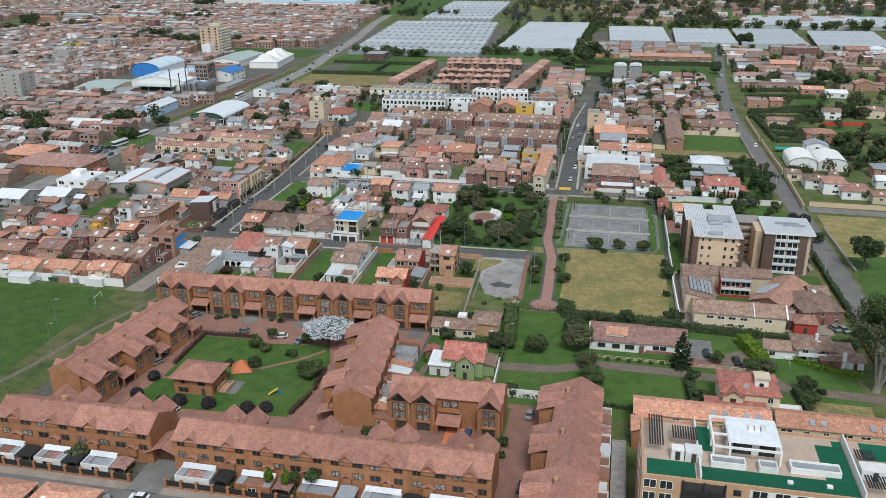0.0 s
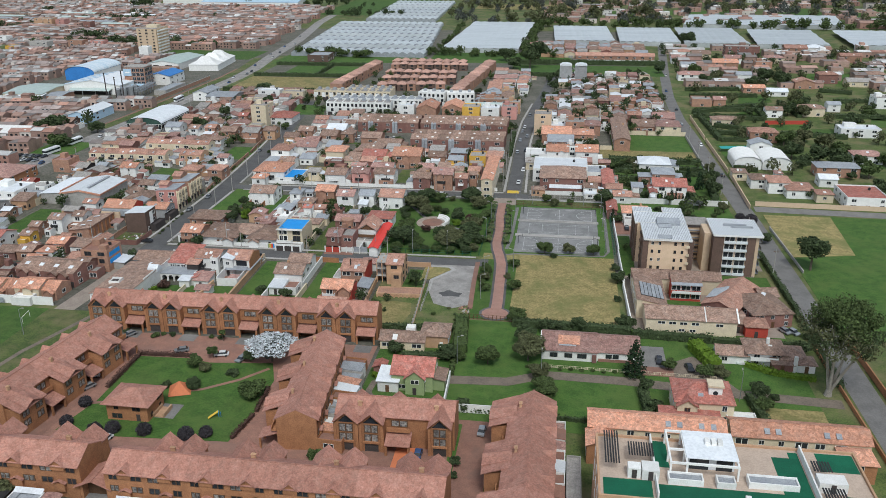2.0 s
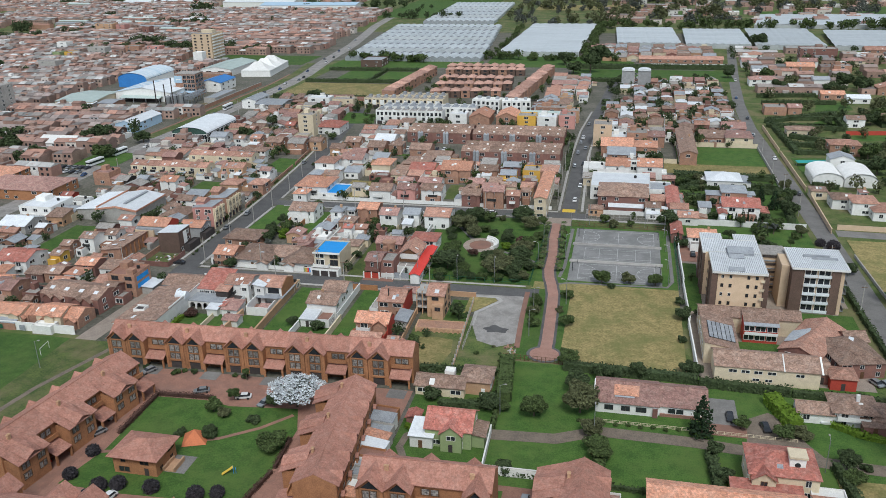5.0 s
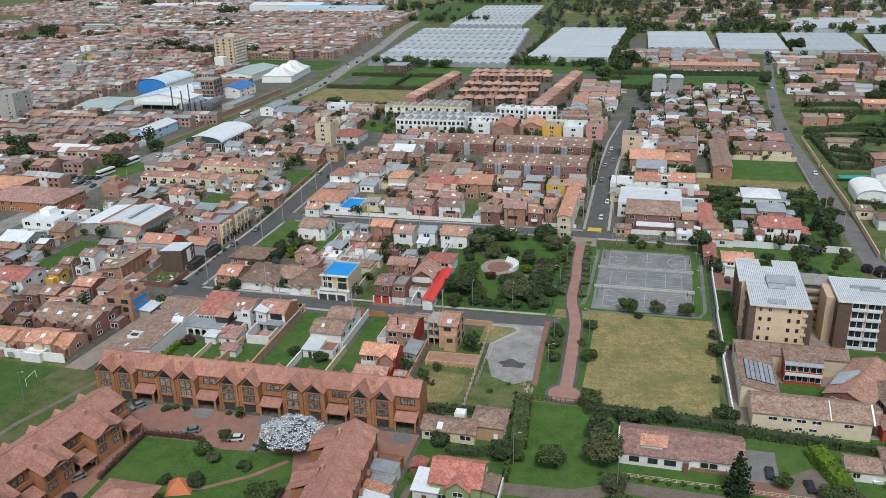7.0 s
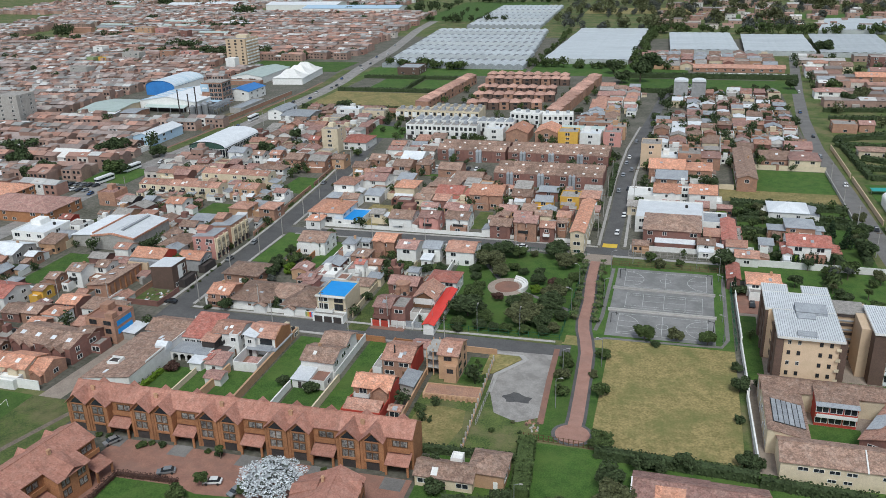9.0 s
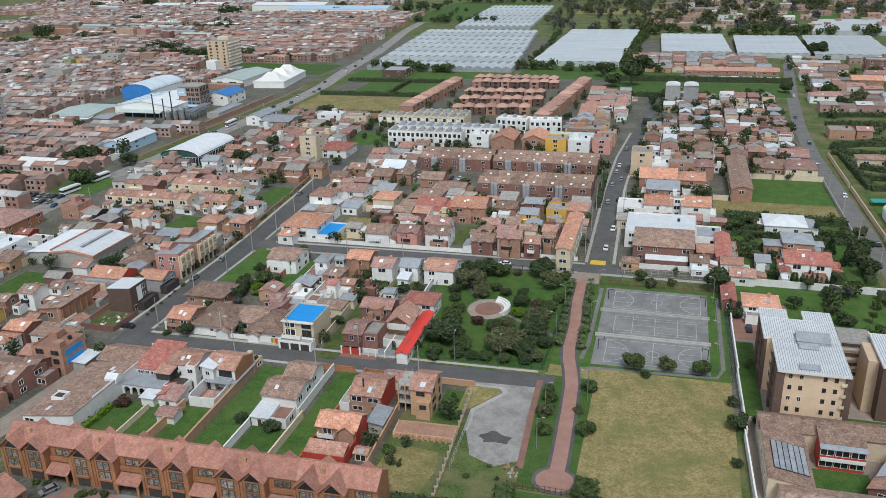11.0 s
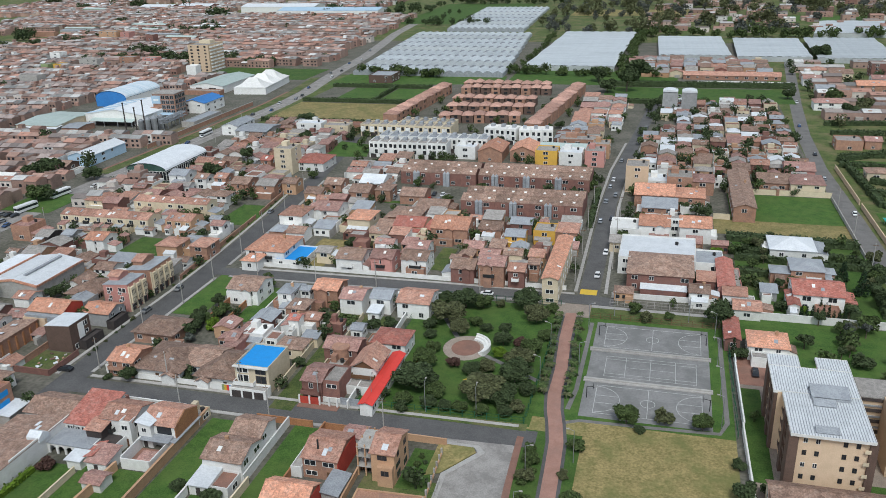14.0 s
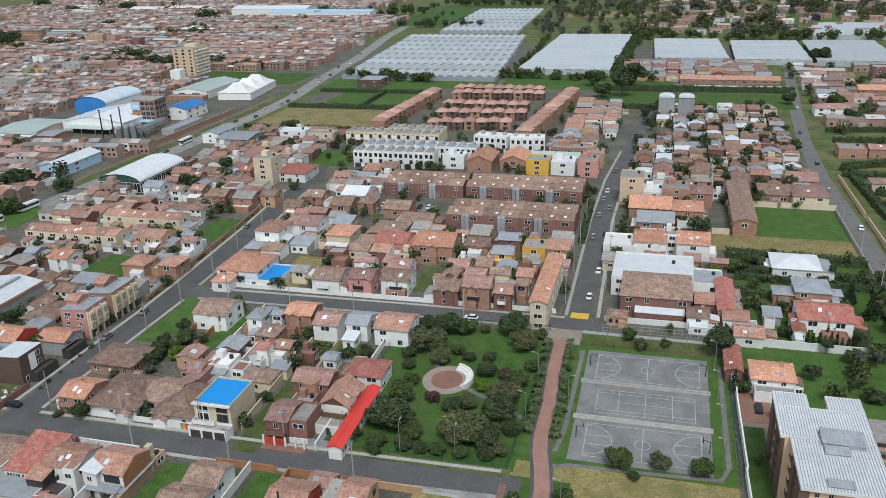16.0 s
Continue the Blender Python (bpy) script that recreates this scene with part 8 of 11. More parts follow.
# ---------------------------------------------------------------- factory, halls and towers west of the avenue
def vault(x, y, w, d, h, rise, wall, roof, label, name="hall", glazed=False, yaw=0.0, side=""):
    """A hall with a barrel roof along y."""
    PLACED.append((x - w / 2, y - d / 2, x + w / 2, y + d / 2))
    o = thing(name, x, y, 0, yaw, label, "hall")
    n = 12
    prof = [(-w / 2 * math.cos(math.pi * i / n), h + rise * math.sin(math.pi * i / n)) for i in range(n + 1)]
    k = n + 3
    ring = [(-w / 2, 0)] + prof + [(w / 2, 0)]
    s = Shape().add([(a, yy, z) for yy in (-d / 2, d / 2) for a, z in ring], [tuple(range(k)), tuple(range(2 * k - 1, k - 1, -1))])
    s.add([(a, yy, z) for a in (-w / 2, w / 2) for yy, z in ((-d / 2, 0), (d / 2, 0), (d / 2, h), (-d / 2, h))], [(3, 2, 1, 0), (4, 5, 6, 7)], 1)
    part("wall", s.mesh("wall", wall, side or wall), o)
    r = Shape()
    for i in range(n):
        (a, za), (b, zb) = prof[i], prof[i + 1]
        q = [(a * 1.02, -d / 2 - 0.5, za + 0.25), (b * 1.02, -d / 2 - 0.5, zb + 0.25), (b * 1.02, d / 2 + 0.5, zb + 0.25), (a * 1.02, d / 2 + 0.5, za + 0.25)]
        r.add([q[0], q[1], q[2], q[3]], [(0, 1, 2, 3)])
    part("roof", r.mesh("roof", roof), o)
    if glazed:
        for side, span, off, turn in (("s", w, d / 2, 0), ("e", d, w / 2, 90), ("w", d, w / 2, -90)):
            m = int(span / 3.2)
            for i in range(m):
                q = pose(0, 0, 0, 0, 0, turn) @ Vector(((i + 0.5) / m * span - span / 2, -off - 0.02, h * 0.52))
                put_window(o, q.x, q.y, q.z, turn, span / m * 0.96, h * 0.86, "white", False)
    return o


vault(-231.5, 131, 22, 38, 5.6, 3.4, "glass_green", "metal_white", "glass sports hall with white barrel roof", glazed=True, name="glass_hall")
vault(-369, 296, 25, 42, 6.5, 4.6, "metal_blue", "metal_stripe", "blue fronted factory hall with pale barrel roof", name="factory_hall", side="white")
for x, w in ((108, 13), (122, 14)):
    vault(x, 85, w, 20, 3.2, 3.2, "white", "white", "white canvas hall with a rounded roof beside the road", name="tent_hall")
fac = house(-366, 215, 30, 40, 4.6, "gx", "cream", "metal_green", near=False, windows=False, label="low factory shed with pale weathered metal roof", name="factory_hall", rh=1.6)
house(-364, 196, 28, 6, 3.6, "s", "concrete", "metal_white", parent=fac, windows=False, rh=0.8)
house(-343, 205, 12, 16, 3.4, "gx", "brick_house", "metal_grey", parent=fac, windows=False, rh=0.8)
hall_b = house(-328, 243, 44, 42, 6.8, "gy", "white", "metal_white", near=False, windows=False, label="white factory hall with pale blue striped roof", name="factory_hall", rh=3.4)
for k in range(4):
    part("roof_band", Shape().slab([(-22.3, -20 + k * 11.0, 6.8), (-1, -20 + k * 11.0, 10.1), (-1, -15.5 + k * 11.0, 10.1), (-22.3, -15.5 + k * 11.0, 6.8)], 0.1).mesh("roof_band", "sky_blue"), hall_b, pose(0, 0, 0.3))
part("loading_canopy", Shape().slab([(-16, -26.5, 3.6), (16, -26.5, 3.6), (16, -21, 4.6), (-16, -21, 4.6)], 0.15).mesh("loading_canopy", "metal_green"), hall_b, label="pale green loading canopy")
part("loading_door", Shape().box(-15, -21.1, 0, 14, -21.0, 3.3).mesh("loading_door", "dark"), hall_b)
for u in (-15.5, -5, 5, 15.5):
    part("post", Shape().box(u - 0.2, -26.2, 0, u + 0.2, -25.8, 3.6).mesh("post", "steel"), hall_b)
fo = thing("factory_office", -305, 250, 0, 3, "brick and glass factory office tower", "office")
PLACED.append((-318, 240, -294, 262))
part("wall", Shape().box(-8, -7, 0, 8, 7, 16.6).mesh("wall", "brick_house"), fo)
part("roof", Shape().box(-8.2, -7.2, 16.6, 8.2, 7.2, 17.0).box(-7.4, -6.4, 17.0, 7.4, 6.4, 17.1).mesh("roof", "slab_roof"), fo)
for z in (5.0, 8.2, 11.4, 14.6):
    for u in (-0.4, 2.8, 6.0):
        put_window(fo, u, -7.02, z, 0, 2.7, 2.4, "steel", False)
    for u in (-4.4, 0, 4.4):
        put_window(fo, 8.02, u, z, 90, 3.8, 2.5, "steel", False)
part("sign", Shape().box(-8.4, -7.5, 10.4, -2.2, -7.05, 15.6).mesh("sign", "sky_blue"), fo, label="pale blue sign panel")
part("sign_mark", Shape().box(-7.0, -7.58, 12.4, -3.4, -7.5, 13.3).mesh("sign_mark", "white"), fo, label="plain white bar on the sign panel")
part("annex", Shape().box(-14, -9, 0, -3, -7.1, 8.2).mesh("annex", "brick_house"), fo)
part("canopy", Shape().box(-3.0, -14.0, 4.3, 9.5, -7.05, 4.6).mesh("canopy", "sky_blue"), fo, label="pale blue flat canopy")
for u in (-2.6, 3.2, 9.0):
    part("post", Shape().box(u - 0.15, -13.8, 0, u + 0.15, -13.5, 4.3).mesh("post", "steel"), fo)
house(-296, 276, 18, 26, 7.0, "gy", "white", "metal_blue", near=False, label="white office block with blue sloping roof", name="factory_office", rh=2.2, faces="se")
gallery = thing("pipe_gallery", -288, 226, 0, 4, "grey steel pipe gallery beside the factory", "industrial plant")
for k in range(6):
    part("post", Shape().box(-0.2, -13 + k * 5, 0, 0.2, -12.6 + k * 5, 6.4).mesh("post", "steel"), gallery)
    part("beam", Shape().box(-3, -13 + k * 5, 4.2, 3, -12.7 + k * 5, 4.5).box(-3, -13 + k * 5, 6.2, 3, -12.7 + k * 5, 6.4).mesh("beam", "steel"), gallery)
for u in (-2.2, -0.8, 0.9, 2.3):
    part("pipe", Shape().tube((u, -14, 6.7), (u, 14, 6.7), 0.3, 0.3, 8).tube((u, -14, 4.8), (u, 14, 4.8), 0.24, 0.24, 8).mesh("pipe", "metal_grey"), gallery)
house(-276, 240, 9, 34, 3.6, "flat", "concrete", "metal_grey", near=False, label="long low grey carport beside the factory", name="shed", windows=False)
for x, y, h in ((-303, 198, 20), (-297, 200, 17), (-293, 203, 21)):
    o = thing("chimney_stack", x, y, 0, 0, "tall thin dark steel chimney beside the factory", "chimney")
    part("pipe", Shape().tube((0, 0, 0), (0, 0, h), 0.42, 0.36, 10).tube((0, 0, h - 0.5), (0, 0, h), 0.55, 0.55, 10).mesh("pipe", "dark"), o)
    part("base", Shape().box(-1, -1, 0, 1, 1, 1).mesh("base", "concrete"), o)
for i in range(6):
    o = thing("silo", -302 + (i % 3) * 5.0, 212 + (i // 3) * 6.5, 0, 0, "grey steel process silo beside the factory", "silo", "factory silos")
    part("tank", Shape().tube((0, 0, 0), (0, 0, 6 + i % 3), 1.9, 1.9, 14).tube((0, 0, 6 + i % 3), (0, 0, 7.2 + i % 3), 1.9, 0.3, 14).mesh("tank", "steel"), o)
    part("ladder", Shape().box(1.85, -0.25, 0, 2.0, 0.25, 6 + i % 3).mesh("ladder", "iron_dark"), o)
wall_f = thing("factory_wall", -269, 232, 0, 89, "long weathered brick wall of the factory yard", "wall")
part("body", Shape().box(-62, -0.2, 0, 62, 0.2, 2.6).mesh("body", "brick_house"), wall_f)
part("coping", Shape().box(-62, -0.3, 2.6, 62, 0.3, 2.75).mesh("coping", "concrete"), wall_f)
store = house(-326, 358, 28, 52, 5.5, "gy", "white", "metal_green", near=False, label="white storage hall with pale green roof", name="factory_hall", rh=2.2, windows=False)
part("loading_door", Shape().box(-9, -26.1, 0, -4, -26.0, 4.2).box(2, -26.1, 0, 8, -26.0, 4.2).mesh("loading_door", "dark"), store)
house(-326, 328, 30, 7, 3.2, "flat", "brick_house", "slab_roof", parent=store, windows=False)
pavilion = thing("tent_hall", -292, 356, 0, 6, "white pointed tent roofs of a storage yard", "tent")
PLACED.append((-310, 328, -276, 392))
for v in (-16, 2, 20):
    part("canvas", Shape().add([(-13, v - 9, 5.2), (13, v - 9, 5.2), (13, v + 9, 5.2), (-13, v + 9, 5.2), (-3, v, 11.5), (3, v, 11.5), (-7.5, v - 5, 7.4), (7.5, v - 5, 7.4), (7.5, v + 5, 7.4), (-7.5, v + 5, 7.4)],
                               [(0, 1, 7, 6), (1, 2, 8, 7), (2, 3, 9, 8), (3, 0, 6, 9), (6, 7, 5, 4), (7, 8, 5), (8, 9, 4, 5), (9, 6, 4)]).mesh("canvas", "white"), pavilion)
part("wall", Shape().box(-12.6, -24.6, 0, 12.6, 28.6, 5.2).mesh("wall", "white"), pavilion)
sheet("storage_lawn", rect(-372, 396, -274, 450), 0.1, "lawn", "green field behind the storage tents", "field")
tower = house(-386, 438, 20, 26, 23, "flat", "tan", "slab_roof", near=False, label="cream eight-storey apartment tower with pale balconies", name="apartment_tower", frames="dark", fill=1.0, faces="s")
for fl in range(8):
    for v in (-9, -3, 3, 9):
        part("balcony", Shape().box(10.0, v - 1.9, fl * 2.85 + 0.5, 11.2, v + 1.9, fl * 2.85 + 1.6).mesh("balcony", "white"), tower)
part("stair_box", Shape().box(-6, 0, 22.8, 5, 8, 25.5).mesh("stair_box", "cream"), tower)
house(-368.5, 386, 9, 8, 12, "flat", "white", "white", near=False, label="white water tower block", name="block", windows=False)
house(-408, 170, 18, 16, 20, "flat", "concrete", "slab_roof", near=False, label="grey concrete apartment tower", name="apartment_tower", fill=1.0)
house(-285, 146, 13, 32, 5.5, "gy", "sky_blue", "metal_white", near=False, label="pale blue shop hall beside the avenue", name="shop_hall")
house(-286, 118, 14, 10, 5, "gx", "umber", "tile_brown", near=False)
house(-300, 90, 22, 16, 5, "gx", "white", "white", near=False)
house(-262, 10, 40, 22, 5, "hip", "brick", "tile_rose", near=False, label="market hall with wide rose tile roofs", name="market_hall")
house(-290, 25, 22, 20, 5, "hip", "brick", "tile_orange", near=False)
house(-455, 900, 150, 40, 9, "gx", "white", "sky_blue", near=False, windows=False, label="long blue roofed industrial hall", name="factory_hall", rh=3)
house(-560, 960, 120, 40, 9, "gx", "white", "metal_white", near=False, windows=False, label="long white industrial hall", name="factory_hall", rh=3)

# ---------------------------------------------------------------- inside the brick complex
sheet("yard_lawn", [(-101.3, -148), (-87, -147.4), (-80, -149), (-62, -147), (-58.6, -156), (-58.2, -171), (-60, -185), (-88, -186.6), (-104, -186), (-101, -172)], 0.16, "lawn", "mown green lawn of the courtyard", "lawn")
ribbon("yard_path", [(-84, -166), (-76, -163), (-68, -157), (-62, -150)], 1.1, 0.2, "paving_red", "narrow red brick garden path", "path")
ribbon("yard_path", [(-104, -174), (-97, -172)], 1.1, 0.2, "paving_red", "narrow red brick garden path", "path")
hedge(-101.6, -147.2, -101.4, -166, 1.3, "leaf_rust", 1.2, "clipped dark brown hedge round the courtyard lawn", size=0.15)
hedge(-101.6, -147.2, -86, -146.4, 1.3, "leaf_rust", 1.2, "clipped dark brown hedge round the courtyard lawn", size=0.15)
hedge(-58.6, -160, -57.8, -172, 1.2, "leaf_rust", 1.1, "clipped dark brown hedge beside the drive", size=0.15)
hedge(-57.9, -173, -59.6, -184, 1.2, "leaf_rust", 1.1, "clipped dark brown hedge beside the drive", size=0.15)
club = house(-88.2, -175.4, 10.8, 8.6, 4.9, "hip", "brick", "tile_complex", rh=2.1, over=1.0, label="brick clubhouse with hipped terracotta roof on the lawn", name="clubhouse", frames="timber")
part("porch", Shape().box(5.5, -2, 0, 8.4, 2.5, 0.5).box(5.5, -2.2, 0.5, 5.9, 2.7, 1.3).box(8.0, -2.2, 0.5, 8.4, 2.7, 1.3).mesh("porch", "brick_pale"), club, label="low stone terrace wall")
kiosk = thing("kiosk", -81.6, -164.4, 0, 20, "small kiosk with a bright orange pyramid roof", "kiosk")
part("roof", Shape().add([(-2.9, -2.9, 0.25), (2.9, -2.9, 0.25), (2.9, 2.9, 0.25), (-2.9, 2.9, 0.25), (0, 0, 3.0)], [(0, 1, 4), (1, 2, 4), (2, 3, 4), (3, 0, 4), (3, 2, 1, 0)]).mesh("roof", "kiosk_orange"), kiosk)
for a in (-1.7, 1.7):
    for b in (-1.7, 1.7):
        part("post", Shape().box(a - 0.12, b - 0.12, 0, a + 0.12, b + 0.12, 1.0).mesh("post", "timber"), kiosk)
tree(-62.6, -145.8, 7.4, 9.2, "leaf_silver", "beside the courtyard", fine=True, flat=0.62)
play = thing("playground_slide", -67.4, -175.4, 0.16, 30, "yellow playground slide on the lawn", "playground")
part("chute", Shape().slab([(-1.6, -0.4, 0.2), (1.0, -0.4, 1.6), (1.0, 0.4, 1.6), (-1.6, 0.4, 0.2)], 0.12).mesh("chute", "line_yellow"), play)
part("ladder", Shape().box(1.0, -0.4, 0, 1.1, 0.4, 1.6).box(1.5, -0.4, 0, 1.6, 0.4, 1.0).mesh("ladder", "blue_bright"), play)
play = thing("playground_slide", -30, -43, 0.1, -30, "yellow playground slide under the park trees", "playground")
part("chute", Shape().slab([(-2.6, -0.4, 0.2), (1.0, -0.4, 2.0), (1.0, 0.4, 2.0), (-2.6, 0.4, 0.2)], 0.12).mesh("chute", "line_yellow"), play)
part("ladder", Shape().box(1.0, -0.6, 0, 1.9, 0.6, 2.0).box(1.0, -0.6, 2.0, 1.1, 0.6, 2.9).mesh("ladder", "line_yellow"), play)

# patios behind the rows
rng = random.Random(9)


def patio(x, y, w, d, h, wall, tiles, yaw=0.0, roof="flat", label=""):
    return house(x, y, w, d, h, roof, wall, tiles, yaw=yaw, over=0.1, near=False, faces="s", name="patio_annex", label=label or f"{WALL_WORD[wall]} patio annex with {ROOF_WORD[tiles]}")


for i in range(11):
    u = i / 11
    t_ = rng.choice(("metal_white", "metal_grey", "tile_orange", "paving_red", "metal_grey", "white"))
    patio(-38.2 + 3.9 * u, -147.5 - 40 * u, 6.2, 3.5, rng.uniform(2.4, 3.2), rng.choice(("white", "brick", "concrete")), t_, -5.5, rng.choice(("flat", "s", "e")))
for i in range(12):
    t_ = rng.choice(("paving_red", "metal_white", "metal_grey", "tile_rose"))
    patio(17.4, -171.5 - i * 4.2, 4.6, 4.0, rng.uniform(2.4, 3.2), rng.choice(("white", "brick", "concrete")), t_, 0, rng.choice(("flat", "e", "flat")))
for x0, x1, n in ((-122, -86, 3), (-75, -4, 5)):
    for i in range(n):
        w = (x1 - x0) / n
        x = x0 + (i + 0.5) * w
        a = patio(x - w * 0.14, -213.4, w * 0.58, 4.0, 2.3, rng.choice(("white", "brick", "white")), rng.choice(("paving_red", "metal_grey", "tile_rose")), label="walled back patio with red terrace roof and grey covers")
        for u in (-0.22, 0.22):
            part("skylight", Shape().box(u * w - 0.9, -1.7, 2.0, u * w + 0.9, 1.4, 2.4).mesh("skylight", "metal_grey"), a)
        part("back_cover", Shape().slab([(-w * 0.28, 1.2, 2.5), (w * 0.28, 1.2, 2.5), (w * 0.28, 2.3, 3.2), (-w * 0.28, 2.3, 3.2)], 0.08).mesh("back_cover", "metal_white"), a)
        cover = thing("patio_cover", x + w * 0.32, -213.4, 0, 0, "dark sheet cover over a small back patio", "canopy")
        sh = Shape()
        arc = [(-2.1 * math.cos(math.pi * k / 6), 2.2 + 0.5 * math.sin(math.pi * k / 6)) for k in range(7)]
        ring = arc + [(u, z - 0.06) for u, z in arc[::-1]]
        sh.add([(u, v, z) for v in (-2.2, 2.2) for u, z in ring], [tuple(range(14)), tuple(range(27, 13, -1))] + [(k, 14 + k, 14 + (k + 1) % 14, (k + 1) % 14) for k in range(14)])
        part("awning", sh.mesh("awning", rng.choice(("iron_dark", "iron_dark", "metal_grey", "tile_rose"))), cover)
        for u in (-2.0, 2.0):
            part("post", Shape().box(u - 0.06, -2.1, 0, u + 0.06, -1.98, 2.2).mesh("post", "steel"), cover)
        shrub(x + w * 0.46, -213.8, rng.uniform(0.7, 1.3), rng.choice(("leaf_mid", "leaf_dark", "leaf_olive")), "in a back patio behind the fence")
for x, y in ((-52.5, -213.6), (-48.5, -213.8)):
    tree(x, y, 1.1, 6.5, "leaf_bright", "behind the brick fence", flat=2.6)


def wall_line(x0, y0, x1, y1, h, material, label, thick=0.25, name="garden_wall"):
    L = math.hypot(x1 - x0, y1 - y0)
    o = thing(name, (x0 + x1) / 2, (y0 + y1) / 2, 0, math.degrees(math.atan2(y1 - y0, x1 - x0)), label, "wall")
    part("body", Shape().box(-L / 2, -thick / 2, 0, L / 2, thick / 2, h).mesh("body", material), o)
    part("coping", Shape().box(-L / 2 - 0.04, -thick / 2 - 0.06, h, L / 2 + 0.04, thick / 2 + 0.06, h + 0.09).mesh("coping", material), o)
    return o


def pillar_fence(x0, x1, y, h, step, label):
    """Brick pillars on a low wall with dark railings between."""
    o = thing("fence", (x0 + x1) / 2, y, 0, 0, label, "fence")
    L = x1 - x0
    n = int(L / step)
    pil = Shape().box(-0.3, -0.3, 0, 0.3, 0.3, h).box(-0.36, -0.36, h, 0.36, 0.36, h + 0.12).mesh("pillar", "brick")
    rail = Shape().box(0.3, -0.04, 0.6, step - 0.3, 0.04, h - 0.2).mesh("railing", "iron_dark")
    part("base", Shape().box(-L / 2, -0.15, 0, L / 2, 0.15, 0.6).mesh("base", "brick"), o)
    for i in range(n + 1):
        part("pillar", pil, o, pose(-L / 2 + i * L / n, 0, 0))
        if i < n:
            part("railing", rail, o, pose(-L / 2 + i * L / n, 0, 0))
    return o


pillar_fence(-124, -84.5, -216.6, 2.2, 3.6, "brick pillar fence with dark railings along the street")
pillar_fence(-75.5, 2, -216.6, 2.2, 3.6, "brick pillar fence with dark railings along the street")
gate = thing("gatehouse", -79.8, -206.5, 0, 0, "brick gatehouse with timber gate and tiled roof", "gatehouse")
part("gate", Shape().box(-3.6, -1.0, 0, 3.6, -0.8, 2.6).mesh("gate", "timber"), gate)
part("roof", roof_shape("gy", 8, 7, 3.6, 1.8, 0.4).mesh("roof", "tile_complex"), gate)
for x in (-3.8, 3.8):
    part("pier", Shape().box(x - 0.3, -3.0, 0, x + 0.3, 3.0, 3.7).mesh("pier", "brick"), gate)
for x, y, w, d in ((-106, -231, 13, 9), (-91, -230.5, 13, 9), (-126, -231, 12, 9), (-62, -234, 14, 9), (-44, -234, 14, 9), (-26, -234, 14, 9)):
    house(x, y, w, d, 5, "hip", "brick_pale", "tile_orange", rh=2)
wall_line(-12, -164.5, 6, -164.5, 2.4, "white", "white garden wall at the end of the drive")
wall_line(-11, -165, -11.5, -148, 2.2, "white", "white garden wall beside the villa")
sheet("red_patio", rect(-19.6, -192, -13.4, -181.5), 0.16, "kiosk_orange", "bright red tiled forecourt", "patio")
sheet("drive_bed", rect(-7.2, -200, -5.4, -170), 0.14, "lawn", "narrow planted strip beside the drive", "lawn")
sheet("drive_bed", rect(2.2, -216, 4.2, -170), 0.14, "lawn", "narrow planted strip beside the drive", "lawn")

# cars
for paint, word in (("car_white", "white"), ("car_silver", "silver grey"), ("car_dark", "black"), ("car_red", "red"), ("car_blue", "dark blue")):
    CARS[paint] = car_template(paint, word)


def car(paint, x, y, yaw, z=0.1):
    copy_thing(CARS[paint], pose(x, y, z, 0, 0, yaw))


car("car_silver", -110.1, -146.1, 5), car("car_white", -108.6, -160.6, 8), car("car_silver", -106.6, -166.6, 60), car("car_dark", -92.4, -189, 78), car("car_dark", -95.2, -189.4, 78), car("car_white", -89.4, -188.8, 75)
car("car_silver", -90.6, -143.8, 25), car("car_white", -78.2, -144.6, 15), car("car_silver", -71.4, -146.4, 70), car("car_silver", -0.3, -173, 86), car("car_blue", -14, -184.6, 90)
car("car_white", -79.1, -221.5, 2), car("car_red", -112.2, -180.6, 10), car("car_silver", -110.6, -136.4, 60), car("car_dark", 1.2, -202, 88)
car("car_dark", 53.4, -134.7, 100), car("car_white", 67.2, -128, 105), car("car_silver", 84.6, -108, 120), car("car_silver", 87, -108.4, 120), car("car_dark", 43, -22, 90), car("car_dark", 45.5, -131.5, 90)
car("car_white", -3, 58, 88), car("car_dark", -3.8, 96, 88), car("car_silver", -7.8, 140, 90), car("car_white", -4, 36, 88), car("car_silver", -4.6, 128, 88), car("car_silver", -143.0, -22, 88), car("car_dark", -143, -61, 5), car("car_dark", -60, -97, 60)
for i, (x, y) in enumerate(((91.5, 120), (87, 170), (89, 215), (89, 280), (95.6, 350), (98, 400), (93.5, 60), *((avenue_x(v) + (2.8, -2.6, 3.0, -3.1)[v % 4], v) for v in (40, 98, 160, 172, 185, 201, 228, 263, 278, 301, 318, 330, 361, 410, 427, 440, 481, 502, 561, 20)))):
    car(("car_white", "car_silver", "car_dark", "car_blue")[i % 4], x, y, 88 + (x < 0) * 8)
lot_rng = random.Random(4)
for i in range(12):
    car(lot_rng.choice(("car_white", "car_silver", "car_dark", "car_red")), -101 + (i % 6) * 4.1, 107 + (i // 6) * 8, 90)
for i in range(14):
    car(lot_rng.choice(("car_white", "car_silver", "car_dark", "car_red")), -280 + (i % 7) * 3.6, 44 + (i // 7) * 8, 80)
for k in range(5):
    car(lot_rng.choice(("car_white", "car_silver", "car_dark")), 30.5, 112 + k * 4, 0)
for o in CARS.values():
    for c in (*o.children_recursive, o):
        bpy.data.objects.remove(c)


